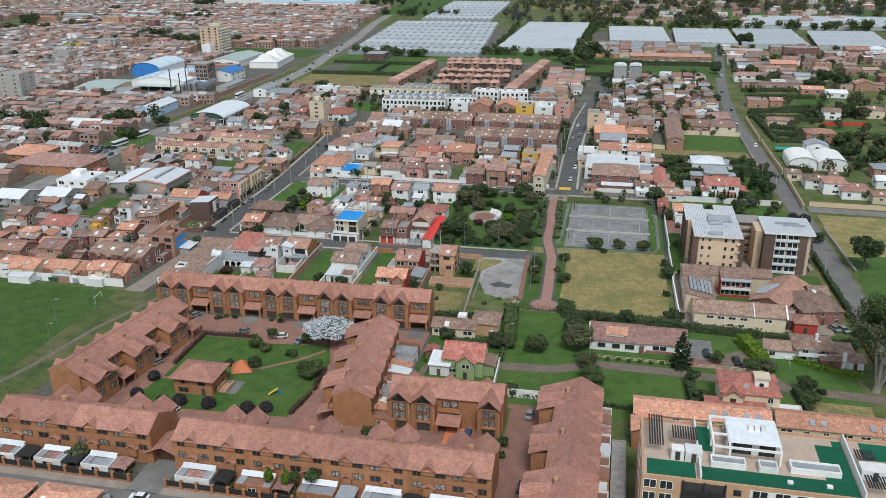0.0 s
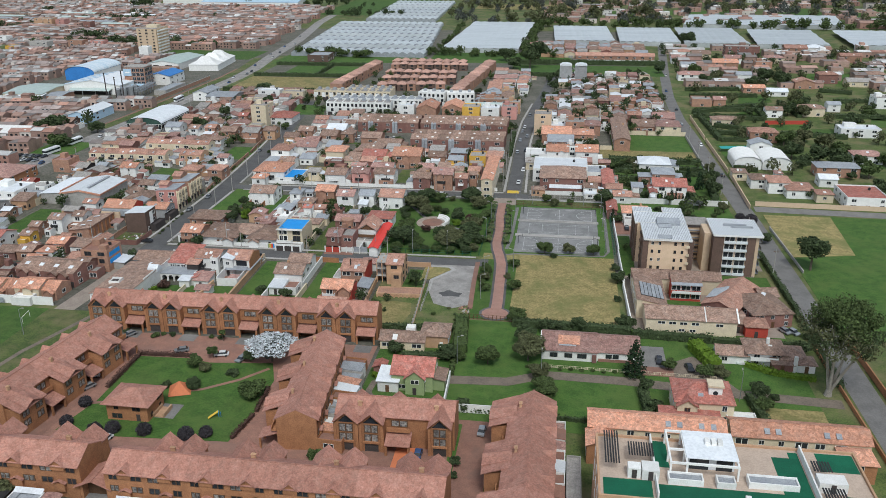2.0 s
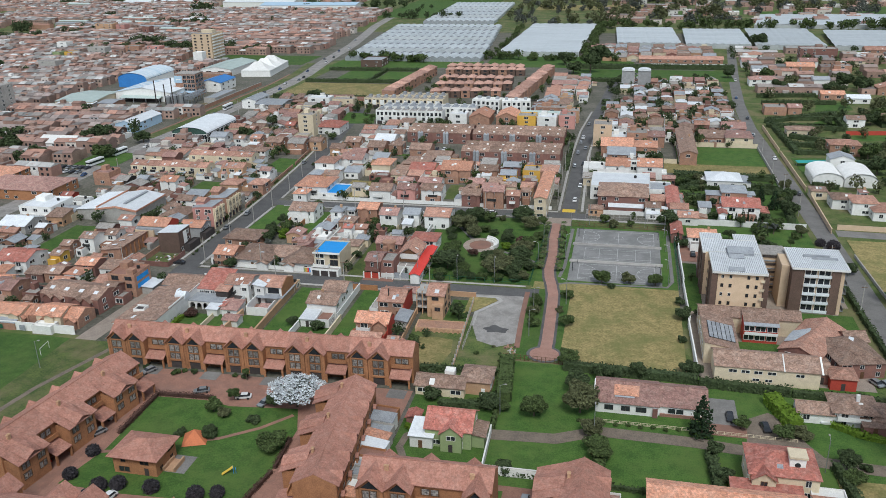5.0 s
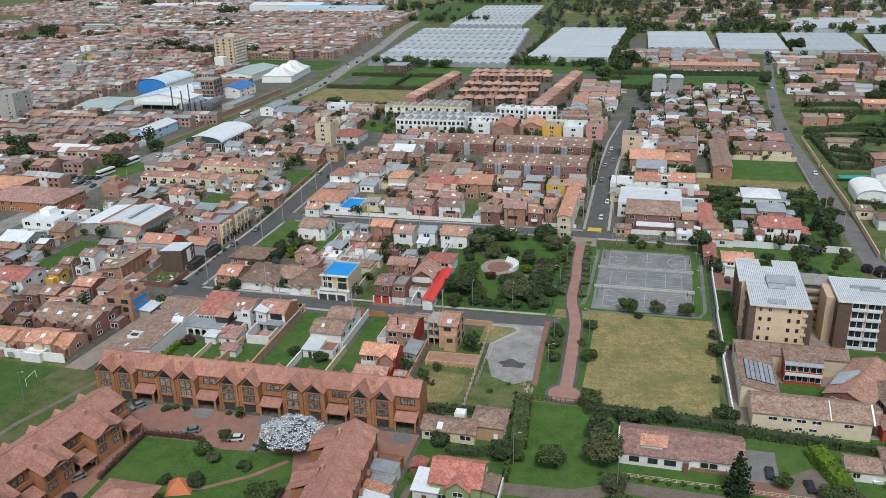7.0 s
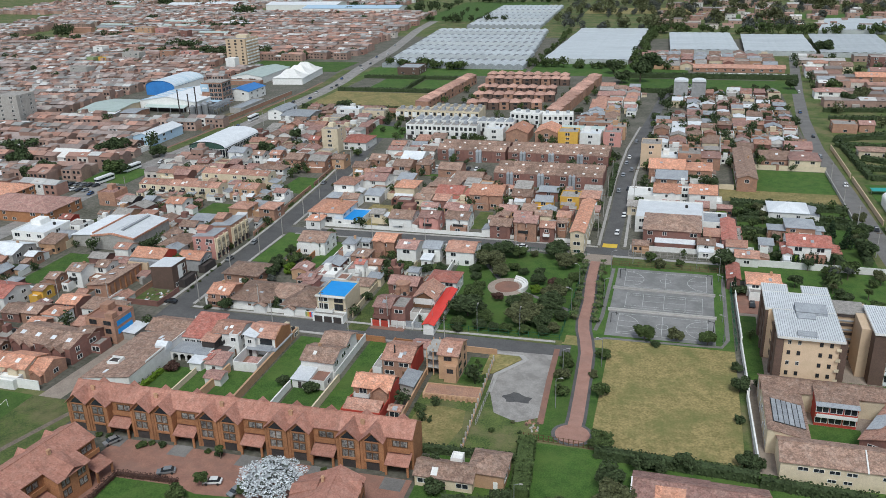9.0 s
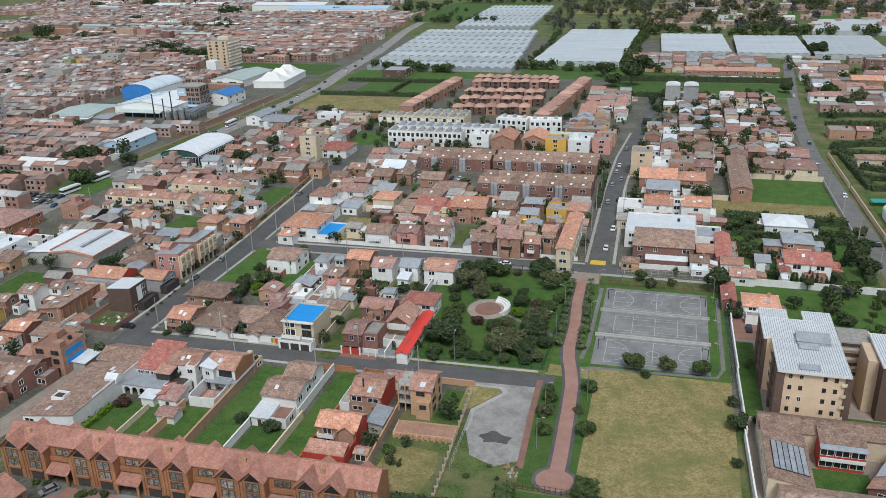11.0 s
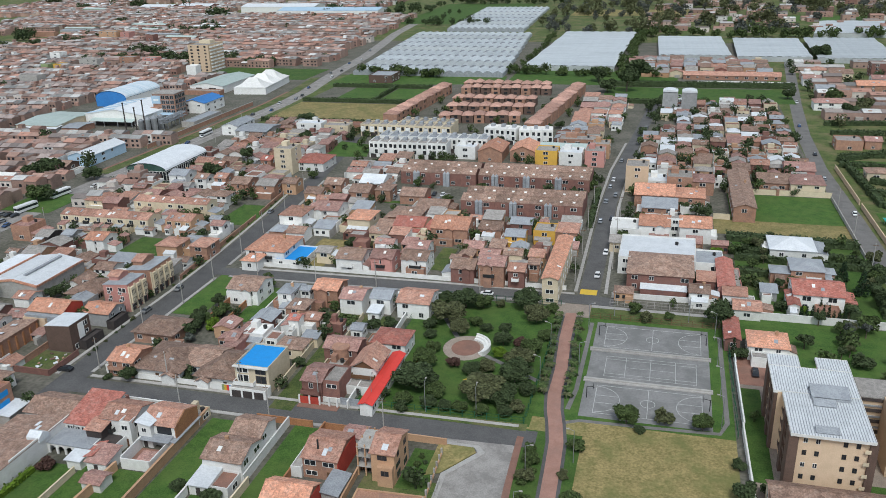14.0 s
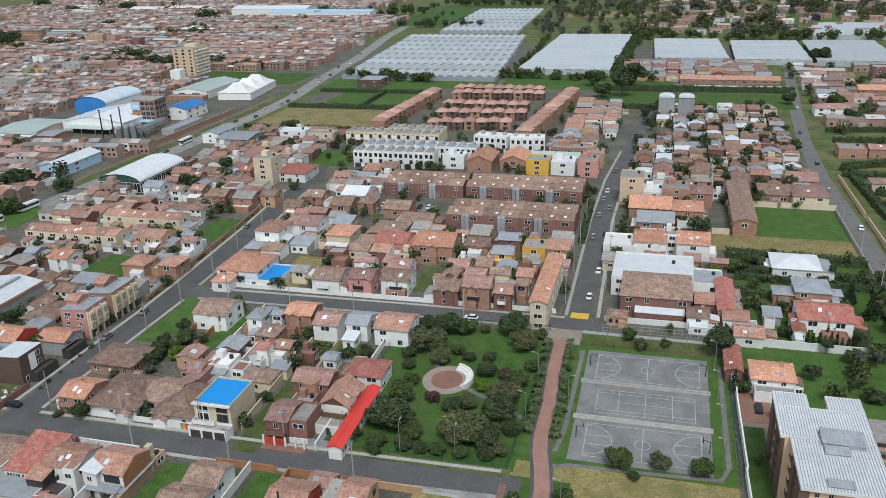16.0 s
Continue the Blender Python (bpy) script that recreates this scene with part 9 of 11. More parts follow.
def bus(x, y, yaw):
    o = thing("bus", x, y, 0.1, yaw, "white coach on the avenue", "bus")
    part("body", Shape().box(-5.5, -1.25, 0.5, 5.5, 1.25, 3.2).box(-5.2, -1.1, 3.2, 5.2, 1.1, 3.35).mesh("body", "car_white"), o)
    part("window_band", Shape().box(-5.53, -1.28, 1.6, 5.3, 1.28, 2.6).mesh("window_band", "glass"), o)
    for a in (-3.6, 3.4):
        for b in (-1.1, 1.1):
            part("wheel", Shape().tube((a, b - 0.14, 0.5), (a, b + 0.14, 0.5), 0.5, 0.5, 12).mesh("wheel", "iron_dark"), o)


bus(-258.5, 82, 84), bus(-259, 60, 82), bus(-253.6, 206, 90)
truck = thing("truck", -252, 12, 0.1, 74, "red lorry with a white trailer on the avenue", "truck")
part("trailer", Shape().box(-3, -1.25, 1.0, 8, 1.25, 3.8).mesh("trailer", "car_white"), truck)
part("cab", Shape().box(-6.0, -1.2, 0.5, -3.4, 1.2, 3.2).mesh("cab", "car_red"), truck)
for a in (-5, 4.5, 6):
    for b in (-1.1, 1.1):
        part("wheel", Shape().tube((a, b - 0.14, 0.5), (a, b + 0.14, 0.5), 0.5, 0.5, 12).mesh("wheel", "iron_dark"), truck)

# ---------------------------------------------------------------- walls, fences and hedges
for y0, y1 in ((12, -20), (-20, -50), (-50, -80), (-80, -111)):
    wall_line(37.8 - y0 * 0.006, y0, 37.8 - y1 * 0.012, y1, 2.3, "white", "white boundary wall beside the courts and field")
wall_line(-238, -120.5, -146, -119.5, 2.8, "white", "white football field wall with faded paintings", name="field_wall")
wm = random.Random(3)
mural = thing("mural", -192, -120.75, 0, 0.6, "faded blue and green painted patches on the wall", "painting")
for i in range(9):
    a = -40 + i * 8.5 + wm.uniform(-2, 2)
    part("patch", Shape().box(a, -0.02, 0.5, a + wm.uniform(2, 4), 0.02, wm.uniform(1.4, 2.3)).mesh("patch", ("sky_blue", "fence_green", "metal_grey")[i % 3]), mural)
for xa, ya, xb, yb, h, m, thick in ((-91.0, -73, -90.0, -122, 2.5, "brick_pale", 0.5), (-79.4, -102, -79.6, -122, 2.2, "white", 0.3), (-67.8, -96, -68.2, -121, 2.2, "cream", 0.3),
                                    (-100.0, -98, -100.9, -122, 2.4, "brick_pale", 0.5), (-109.0, -101, -109.0, -122, 1.6, "cream", 0.3), (-59.8, -71.5, -60.6, -121, 2.0, "brick", 0.3),
                                    (-44.8, -121, -45.6, -85, 1.8, "brick_pale", 0.3), (-45.2, -85, -45.2, -72, 2.0, "brick_pale", 0.3), (-69.2, -72, -69.0, -96, 2.4, "white", 0.25)):
    wall_line(xa, ya, xb, yb, h, m, f"{WALL_WORD[m]} wall between back gardens", thick)
plot_fence = thing("fence", -28.2, -97.5, 0, 2.6, "low brick wall with pale posts along the vacant plot", "fence")
part("wall", Shape().box(-0.15, -22, 0, 0.15, 22, 0.7).mesh("wall", "brick_pale"), plot_fence)
for i in range(18):
    part("post", Shape().box(-0.2, -22.2 + i * 2.58, 0, 0.2, -21.8 + i * 2.58, 1.9).mesh("post", "concrete"), plot_fence)
for x0, x1, m in ((-127, -112, "white"), (-112, -98, "white"), (-60, -46, "brick"), (-78, -63, "brick"), (-40, -29, "brick_pale")):
    wall_line(x0, -71.8, x1, -71.8, 1.8, m, f"{WALL_WORD[m]} street wall")
for x0, x1, m in ((-127, -100, "white"), (-98, -91, "white"), (-70, -58, "white")):
    wall_line(x0, -60.2, x1, -60, 1.4, m, f"{WALL_WORD[m]} low street wall")
for x, a, b, m in ((-119, -24, 8, "brick"), (-103.6, -24, 6, "white"), (-112.6, -24, 4, "brick"), (-94, -46, -10, "white"), (-79, -58, -12, "cream"), (-71, -58, -12, "cream"), (-57.8, -62, 8, "white"), (-100, -48, -22, "white")):
    wall_line(x, a, x + (b - a) * -0.02, b, 2.1, m, f"{WALL_WORD[m]} garden wall")
wall_line(-100, -22, -60, -20, 2.0, "white", "white garden wall")
wall_line(-13, 22.6, -128, 21.4, 1.5, "white", "white street wall of the house row")
wall_line(2, 20, 34, 20.6, 1.8, "white", "white street wall with dark bars")
wall_line(37, 12.8, 88, 12.8, 2.4, "white", "white garden wall behind lawns")
wall_line(42.5, 142, 86, 142, 2.4, "cream", "cream wall round the grass plot")
wall_line(36, 105, 42.5, 105, 2.4, "cream", "cream wall round the grass plot")
for a, b in (((96.8, 10), (97.2, 62)), ((97, 66), (95.6, 130)), ((95.6, 134), (94.5, 190))):
    wall_line(*a, *b, 2.2, "tan", "ochre brick wall along the road")
wall_line(100, 15.6, 170, 14, 2.0, "tan", "ochre brick wall along the side road")
wall_line(86.5, 70, 85.5, 140, 1.6, "concrete", "grey concrete wall beside the road")
wall_line(101.6, -60, 99.9, -14, 1.1, "concrete", "low grey wall round the pasture")
wall_line(93, -200, 90.6, -118, 1.2, "brick", "brick post fence along the road")
wall_line(102.5, -170, 101, -112, 2.0, "brick", "brick wall along the road")


def rail_fence(x0, y0, x1, y1, h, step, material, label):
    L = math.hypot(x1 - x0, y1 - y0)
    o = thing("fence", x0, y0, 0, math.degrees(math.atan2(y1 - y0, x1 - x0)), label, "fence")
    n = max(1, int(L / step))
    post = Shape().box(-0.07, -0.07, 0, 0.07, 0.07, h).mesh("post", material)
    for i in range(n + 1):
        part("post", post, o, pose(i * L / n, 0, 0))
    for z in (0.15, h * 0.5, h * 0.95):
        part("rail", Shape().box(0, -0.025, z - 0.04, L, 0.025, z + 0.04).mesh("rail", material), o)
    return o


rail_fence(-56, -59.6, -13, -59, 2.0, 3, "fence_green", "green metal fence along the park")
rail_fence(-56.5, -59, -57, 8, 2.0, 3, "fence_green", "green metal fence along the park")
rail_fence(-13, -59, -12.5, -12, 2.0, 3, "fence_green", "green metal fence along the park")
rail_fence(-55, 9.5, -13, 10, 2.0, 3, "fence_green", "green metal fence along the park")
rail_fence(36.6, 2, 36.9, -54, 3.0, 3, "fence_green", "tall green mesh fence beside the courts")
rail_fence(-3, 3.4, 36, 3.6, 1.8, 3, "timber", "brown metal fence of the courts")
rail_fence(-14, -111, 4, -111.6, 1.8, 1.2, "timber", "brown wooden picket fence below the path")
rail_fence(14, -138.6, 60, -139, 0.9, 1.6, "cream", "row of pale stone garden posts")
rail_fence(2, 13.5, 34, 14, 2.4, 2.2, "concrete", "row of pale concrete fence frames")
rail_fence(-26.8, -86, -26.5, -108, 1.6, 2.2, "concrete", "wire fence on grey posts")

hedge(3, -114, 39, -115.2, 2.6, "leaf_dark", 2.6, "dense dark hedge behind the dry field")
hedge(39, -116.5, 62, -117.6, 2.4, "leaf_dark", 2.4, "dense dark hedge behind the school")
hedge(62, -117.6, 90, -118, 2.0, "leaf_dark", 2.0, "dense dark hedge behind the school")
hedge(-12.6, -113, -10.6, -134, 3.0, "leaf_mid", 4.0, "tall clipped green hedge between gardens")
hedge(-36, -121.5, -14, -120.5, 2.0, "leaf_dark", 1.8, "dark hedge behind the garden house")
hedge(-27, -138.4, -13, -137, 1.8, "leaf_dark", 2.4, "rounded dark hedge beside the villa")
hedge(-11.8, -138, -11.4, -147, 1.4, "leaf_mid", 1.2, "clipped green hedge beside the lane")
hedge(56, -121.5, 60.5, -134, 3.2, "leaf_bright", 4.0, "bright yellow-green clipped hedge", 0.34)
hedge(69.0, -130.4, 75.4, -134.4, 1.6, "leaf_bright", 1.8, "bright yellow-green clipped hedge")
hedge(75.4, -134.4, 86.4, -136.6, 1.5, "leaf_bright", 1.8, "bright yellow-green clipped hedge")
hedge(39.5, -149, 40.5, -164, 2.4, "leaf_dark", 2.4, "dark garden hedge between lawns")
hedge(14, -150, 15.5, -166, 2.0, "leaf_mid", 2.6, "green hedge between lawns")
hedge(-10, -164, 40, -165.2, 1.3, "leaf_dark", 1.2, "dark hedge along the garden wall")
hedge(66.5, -148, 69, -166, 2.2, "leaf_dark", 2.2, "dark garden hedge beside the drive")
hedge(91.8, -140, 91, -96, 1.8, "leaf_dark", 1.8, "dark hedge along the road")
hedge(91.5, -94, 89, -20, 1.8, "leaf_dark", 1.6, "dark hedge along the road")
hedge(-110.2, -121, -110.0, -101, 0.5, "leaf_bright", 0.7, "low yellow-green flower border")
tree(-116.6, -101.6, 2.3, 3.7, "leaf_rust", "in a back garden", name="shrub")
hedge(-119.2, -121, -118.9, -102.5, 1.5, "leaf_bright", 1.7, "bright yellow-green garden hedge")
hedge(40, 68, 84, 66, 2.6, "leaf_dark", 3, "tall dark hedge between gardens", 0.4)
hedge(40, 84.5, 86, 82, 2.4, "leaf_dark", 3, "tall dark hedge below the grass plot", 0.4)
hedge(40, 48, 58, 47, 2.4, "leaf_dark", 2.4, "tall dark garden hedge", 0.4)
hedge(72, 60, 74, 18, 2.6, "leaf_dark", 4, "tall dark garden hedge", 0.4)
hedge(84, 20, 85, 64, 2.4, "leaf_dark", 3, "tall dark hedge beside the road", 0.4)
hedge(104, 132, 150, 136, 2.6, "leaf_dark", 3, "tall dark field hedge", 0.45)
hedge(104, 132, 100, 210, 2.6, "leaf_dark", 3, "tall dark field hedge", 0.45)
hedge(100, 212, 160, 222, 2.6, "leaf_dark", 3, "tall dark field hedge", 0.45)
for x0, y0, x1, y1 in ((98, 204, 141, 233), (141, 233, 140, 192), (101, 150, 123, 147), (97, 195, 140, 189), (106, 169, 128, 156), (133, 82, 142, 89), (160, 245, 163, 200), (197, 250, 238, 259), (179, 202, 219, 204), (129, 114, 144, 116), (103, 286, 142, 291), (198, 292, 219, 284), (103, 262, 150, 266), (140, 150, 176, 146)):
    hedge(x0, y0, x1, y1, 2.8, "leaf_dark", 3.2, "long tall dark garden hedge", 0.5)
for quad in ([(119, 189), (140, 192), (139, 224), (124, 207)], [(190, 314), (204, 316), (222, 383), (203, 372)], [(217, 317), (238, 320), (256, 379), (233, 376)], [(138, 165), (160, 168), (164, 182), (141, 179)], [(155, 146), (171, 148), (177, 170), (163, 169)], [(198, 178), (211, 179), (220, 206), (207, 204)],
             [(105, 291), (154, 291), (158, 310), (107, 308)], [(133, 242), (157, 249), (159, 276), (138, 267)], [(101, 90), (100, 124), (128, 126), (126, 112), (112, 96)]):
    sheet("garden_lawn", quad, 0.12, "lawn", "green garden lawn between tall hedges", "lawn")
for xa, ya, xb, yb, h, m in ((-157.4, -64.6, -145.6, -64.6, 1.9, "brick_red"), (-145.6, -64.4, -145.6, -52, 1.7, "brick_red"), (-157.5, -64.4, -157.5, -43.6, 2.0, "brick_house"), (-165.8, -63.6, -161, -63.6, 2.2, "brick_house")):
    wall_line(xa, ya, xb, yb, h, m, f"{WALL_WORD[m]} yard wall along the street")
rubble = random.Random(5)
for k in range(12):
    bit = thing("rubble", rubble.uniform(-156, -147), rubble.uniform(-63, -53), 0.1, rubble.uniform(0, 180), "broken pale board lying on the corner plot", "rubble", "rubble on the corner plot")
    a, b = rubble.uniform(0.3, 0.9), rubble.uniform(0.2, 0.5)
    part("piece", Shape().slab([(-a, -b, 0.2), (a, -b, 0.35), (a, b, 0.5), (-a, b, 0.3)], 0.15).mesh("piece", rubble.choice(("metal_white", "concrete", "brick_house", "umber"))), bit)
red_fence = thing("fence", 150.5, 180.6, 0, 7.5, "long plain red board fence between gardens", "fence")
part("board", Shape().box(-13, -0.1, 0, 13, 0.1, 2.4).mesh("board", "red_paint"), red_fence)
for x0, y0, x1, y1 in ((100, 109.8, 116, 112), (228, 381, 242, 388)):
    net = thing("shade_net", (x0 + x1) / 2, (y0 + y1) / 2, 0, math.degrees(math.atan2(y1 - y0, x1 - x0)), "turquoise shade net on low posts", "net")
    part("cover", Shape().slab([(-8, -2, 2.0), (8, -2, 2.0), (8, 2, 2.4), (-8, 2, 2.4)], 0.05).mesh("cover", "net_teal"), net)
    for u in (-7.8, 7.8):
        part("post", Shape().box(u - 0.06, -0.06, 0, u + 0.06, 0.06, 2.1).mesh("post", "steel"), net)
for k, (x, y, r) in enumerate(((134, 97, 5.6), (137, 127, 5.2), (150, 135, 4.6), (150, 214, 3.2), (157, 206, 5.0), (164, 218, 5.4), (165, 203, 5.0), (146, 91, 5.6), (154, 84, 5.6), (160, 105, 5.2), (157, 123, 5.2), (185, 172, 5.6), (165, 88, 3.6), (178, 89, 4.4), (130, 320, 5.8), (167, 325, 7), (177, 312, 7), (118, 350, 6), (250, 376, 6), (133, 203, 2.4), (126, 30, 2.8), (206, 207, 4.1), (140, 114, 4.4), (153, 62, 2.5))):
    tree(x, y, r, r * 1.8, ("leaf_dark", "leaf_mid", "leaf_olive", "leaf_dark")[k % 4], "in a hedged garden")
hedge(101, 75, 112, 70, 2.4, "leaf_dark", 2, "dark clipped hedge beside a garden", 0.4)
for y in (248, 313, 370):
    hedge(-238, y, -158, y + 1, 2.8, "leaf_dark", 3, "dark hedge between fallow fields", 0.5)
hedge(-185.5, 317, -186, 369, 2.8, "leaf_dark", 2, "dark hedge between fallow fields", 0.5)
hedge(-14, 336, 40, 340, 3, "leaf_dark", 3.5, "dark hedge behind the houses", 0.5)
hedge(-30, 398, 100, 402, 4, "leaf_dark", 4, "dark hedge behind the green field", 0.55)
hedge(-250, 106, -218, 105, 2.6, "leaf_dark", 3, "dark hedge below the glass hall", 0.4)
hedge(-11.6, 84, -12.6, 135, 2.2, "leaf_dark", 2.2, "dark hedge along the street", 0.4)

# tall tree beside the road
big = thing("tree", 87.3, -143.6, 0, 0, "tall spreading eucalyptus with pale forked stems beside the road", "tree")
tk = Shape().tube((0, 0, -0.2), (0.1, 0, 1.6), 1.1, 0.8, 10)
for a, r, z in ((2.9, 2.4, 15), (0.3, 4.2, 16), (1.2, 6.0, 14), (4.4, 2.6, 17), (5.6, 5.0, 13)):
    x, y = r * math.cos(a), r * math.sin(a)
    tk.tube((0.1, 0, 1.0), (x * 0.5, y * 0.5, z * 0.55), 0.55, 0.38, 8).tube((x * 0.5, y * 0.5, z * 0.55), (x, y, z), 0.38, 0.2, 7)
    for b, q in ((a - 0.6, 3.6), (a + 0.7, 4.4)):
        tk.tube((x * 0.8, y * 0.8, z * 0.82), (x + q * math.cos(b), y + q * math.sin(b), z + 5.5), 0.2, 0.08, 6)
part("trunk", tk.mesh("trunk", "bark_pale"), big)
rb = random.Random(77)
for leaf_, lo, hi_, n in (("leaf_mid", 0.1, 1.0, 46), ("leaf_olive", -0.8, 0.25, 34), ("leaf_dark", -0.6, 0.5, 12)):
    sh = Shape()
    for k in range(n):
        a, h_ = rb.uniform(0, 6.28), rb.uniform(lo, hi_)
        q = 10.0 * math.sqrt(max(0.0, 1.0 - h_ * h_)) * rb.uniform(0.35, 1.0)
        leaves(sh, rb, (1.5 + q * math.cos(a), q * math.sin(a), 19.6 + 7.0 * h_ + rb.uniform(-0.6, 0.6)), rb.uniform(1.7, 3.0), 150, 0.3, flat=0.7)
    part("crown", sh.mesh("crown", leaf_), big)

# palms and low plants along the brick path
def palm_crown(seed):
    """Arching fronds round a growing point; every frond is a bent blade with a folded middle."""
    rng = random.Random(seed)
    s = Shape()
    for i in range(13):
        a, up, long = i * 2.4 + rng.uniform(-0.3, 0.3), rng.uniform(0.35, 1.1), rng.uniform(0.8, 1.15)
        d, e = Vector((math.cos(a), math.sin(a), 0)), Vector((-math.sin(a), math.cos(a), 0))
        pts = [d * (long * k / 4) + Vector((0, 0, up * (k / 4) - 1.05 * (k / 4) ** 2 * (0.55 + 0.4 * up))) for k in range(5)]
        wide = [0.05, 0.16, 0.19, 0.13, 0.02]
        vs = [q for p_, w_ in zip(pts, wide) for q in (p_ - e * w_ - Vector((0, 0, w_ * 0.5)), p_, p_ + e * w_ - Vector((0, 0, w_ * 0.5)))]
        s.add(vs, [f for k in range(4) for f in ((3 * k, 3 * k + 1, 3 * k + 4, 3 * k + 3), (3 * k + 1, 3 * k + 2, 3 * k + 5, 3 * k + 4))])
    return s


PALM = [palm_crown(k).mesh("crown", leaf) for k, leaf in enumerate(("leaf_mid", "leaf_olive", "leaf_dark"))]
PALM_TRUNK = Shape().tube((0, 0, -0.1), (0.03, 0, 0.5), 0.11, 0.09, 7).tube((0.03, 0, 0.5), (0, 0.02, 1.02), 0.09, 0.06, 7).mesh("trunk", "bark")
pr = random.Random(6)


def path_x(y):
    """The middle of the brick path at that y."""
    line = [(5, -9.2), (-12, -8.9), (-31, -7.6), (-44, -7.6), (-51, -6.8), (-57, -5.5)]
    for (ya, xa), (yb, xb) in zip(line, line[1:]):
        if yb <= y <= ya:
            return xa + (xb - xa) * (y - ya) / (yb - ya)
    return line[-1][1]


for k in range(23):
    for side in (-1, 1):
        y = 1.5 - k * 2.1 + pr.uniform(-0.5, 0.5)
        if pr.random() < 0.88:
            x, high = path_x(y) + side * (3.0 + pr.uniform(-0.2, 0.5)), pr.uniform(1.2, 2.3)
            o = thing("palm", x, y, 0.06, pr.uniform(0, 360), "young palm with arching green fronds beside the brick path", "palm", "palms along the path")
            part("trunk", PALM_TRUNK, o, Matrix.Diagonal((1, 1, high, 1)))
            part("crown", PALM[k % 3], o, pose(0, 0, high) @ Matrix.Diagonal((1.5, 1.5, 1.3, 1)))
        if pr.random() < 0.6:
            shrub(path_x(y) + side * (3.9 + pr.uniform(-0.3, 0.8)), y + 1.0, pr.uniform(0.5, 0.9), pr.choice(("leaf_mid", "leaf_olive", "leaf_dark")), "beside the brick path", "plants along the path")

# poles
LAMP = thing("lamp_post", 0, -950, 0, 0, "tall grey lamp post", "lamp post", "street lamps")
part("pole", Shape().tube((0, 0, 0), (0, 0, 8.5), 0.11, 0.07, 8).mesh("pole", "steel"), LAMP)
part("arm", Shape().tube((0, 0, 8.4), (1.2, 0, 8.9), 0.05, 0.05, 6).mesh("arm", "steel"), LAMP)
part("head", Shape().box(1.1, -0.16, 8.8, 1.8, 0.16, 8.98).mesh("head", "concrete"), LAMP)
POLE = thing("utility_pole", 0, -950, 0, 0, "grey concrete utility pole", "utility pole", "utility poles")
part("pole", Shape().tube((0, 0, 0), (0, 0, 10), 0.18, 0.11, 8).mesh("pole", "concrete"), POLE)
part("crossarm", Shape().box(-0.9, -0.06, 9.2, 0.9, 0.06, 9.34).mesh("crossarm", "timber"), POLE)
for x, y, a in ((33.2, -4, 180), (33.4, -20, 180), (33.6, -36, 180), (33.4, -50, 180), (-2.8, -5, 0), (-2.9, -30, 0), (-12, -20, 180), (-12, -40, 180), (-25, -58.5, 90), (-38, -59, 90), (-52, -59.5, 90), (0.6, -72, 180), (-9, -80, 0), (-8.6, -96, 0),
                (-143, -140, 0), (-141, -165, 0), (-150, -150, 0), (13, -146, 90), (-10.6, -140, 0), (64, -150, 90), (4, 6, -90), (26, 6, -90)):
    copy_thing(LAMP, pose(x, y, 0.1, 0, 0, a))
for x, y in ((-134.0, -58), (-134.3, -36), (-134.4, -14), (-134.6, 6), (-136.3, 30), (-139.4, 54), (-142, 80), (-145.5, 108), (-110, -61), (-88, -61), (-66, -61), (-100, -71.4), (-75, -71.2), (-45, -70.6), (-120, 11), (-98, 11.4), (-76, 11.6), (-40, 12), (-11, 30), (-11.4, 56), (-12, 82), (-12.4, 110), (0.5, 44), (0, 70), (-0.6, 98),
             (88, 30), (86.6, 60), (86.4, 92), (85.6, 124), (88, -30), (90.5, -64), (-232, 40), (-233, 74), (-234, 110), (-236, 150), (-238, 190), (-242, 230), (-160, -70), (-178, -72), (-196, -74)):
    copy_thing(POLE, pose(x, y, 0.02, 0, 0, 90 if x > -150 and x < -100 else 0))
for o in (LAMP, POLE):
    for c in (*o.children_recursive, o):
        bpy.data.objects.remove(c)
goal = Shape().tube((0, -2.5, 0), (0, -2.5, 2.2), 0.06, 0.06, 6).tube((0, 2.5, 0), (0, 2.5, 2.2), 0.06, 0.06, 6).tube((0, -2.5, 2.2), (0, 2.5, 2.2), 0.06, 0.06, 6).mesh("goal_frame", "white")
for x, y in ((-148, -131), (-152, -175), (-230, -150)):
    o = thing("football_goal", x, y, 0.09, 10, "white football goal frame on the grass", "goal")
    part("goal_frame", goal, o)

# clubhouse terrace, courtyard extras
sheet("club_terrace", rect(-83.2, -177.5, -77.5, -171), 0.19, "asphalt_pale", "grey paved terrace beside the clubhouse", "terrace")
sheet("yard_drive", [(-112, -190), (-106, -190), (-103.6, -150), (-110, -150)], 0.115, "paving_red", "red brick driveway along the west row", "drive")
for x, y, r in ((-78.5, -163.2, 1.9), (-86.5, -163.8, 1.3)):
    shrub(x, y, r, "leaf_dark", "beside the kiosk on the lawn")
for i in range(5):
    sheet("parking_pad", rect(-125 + i * 17.85 + 12.2, -137.4, -125 + i * 17.85 + 17.2, -133.2), 0.125, "asphalt_pale", "pale concrete parking pad before a carport", "driveway")
for x in (-118, -103, -88, -73, -58):
    shrub(x + 2.5, -134.6, 0.9, "leaf_mid", "before the brick townhouses")
    shrub(x + 5.5, -134.8, 1.1, "leaf_dark", "before the brick townhouses")
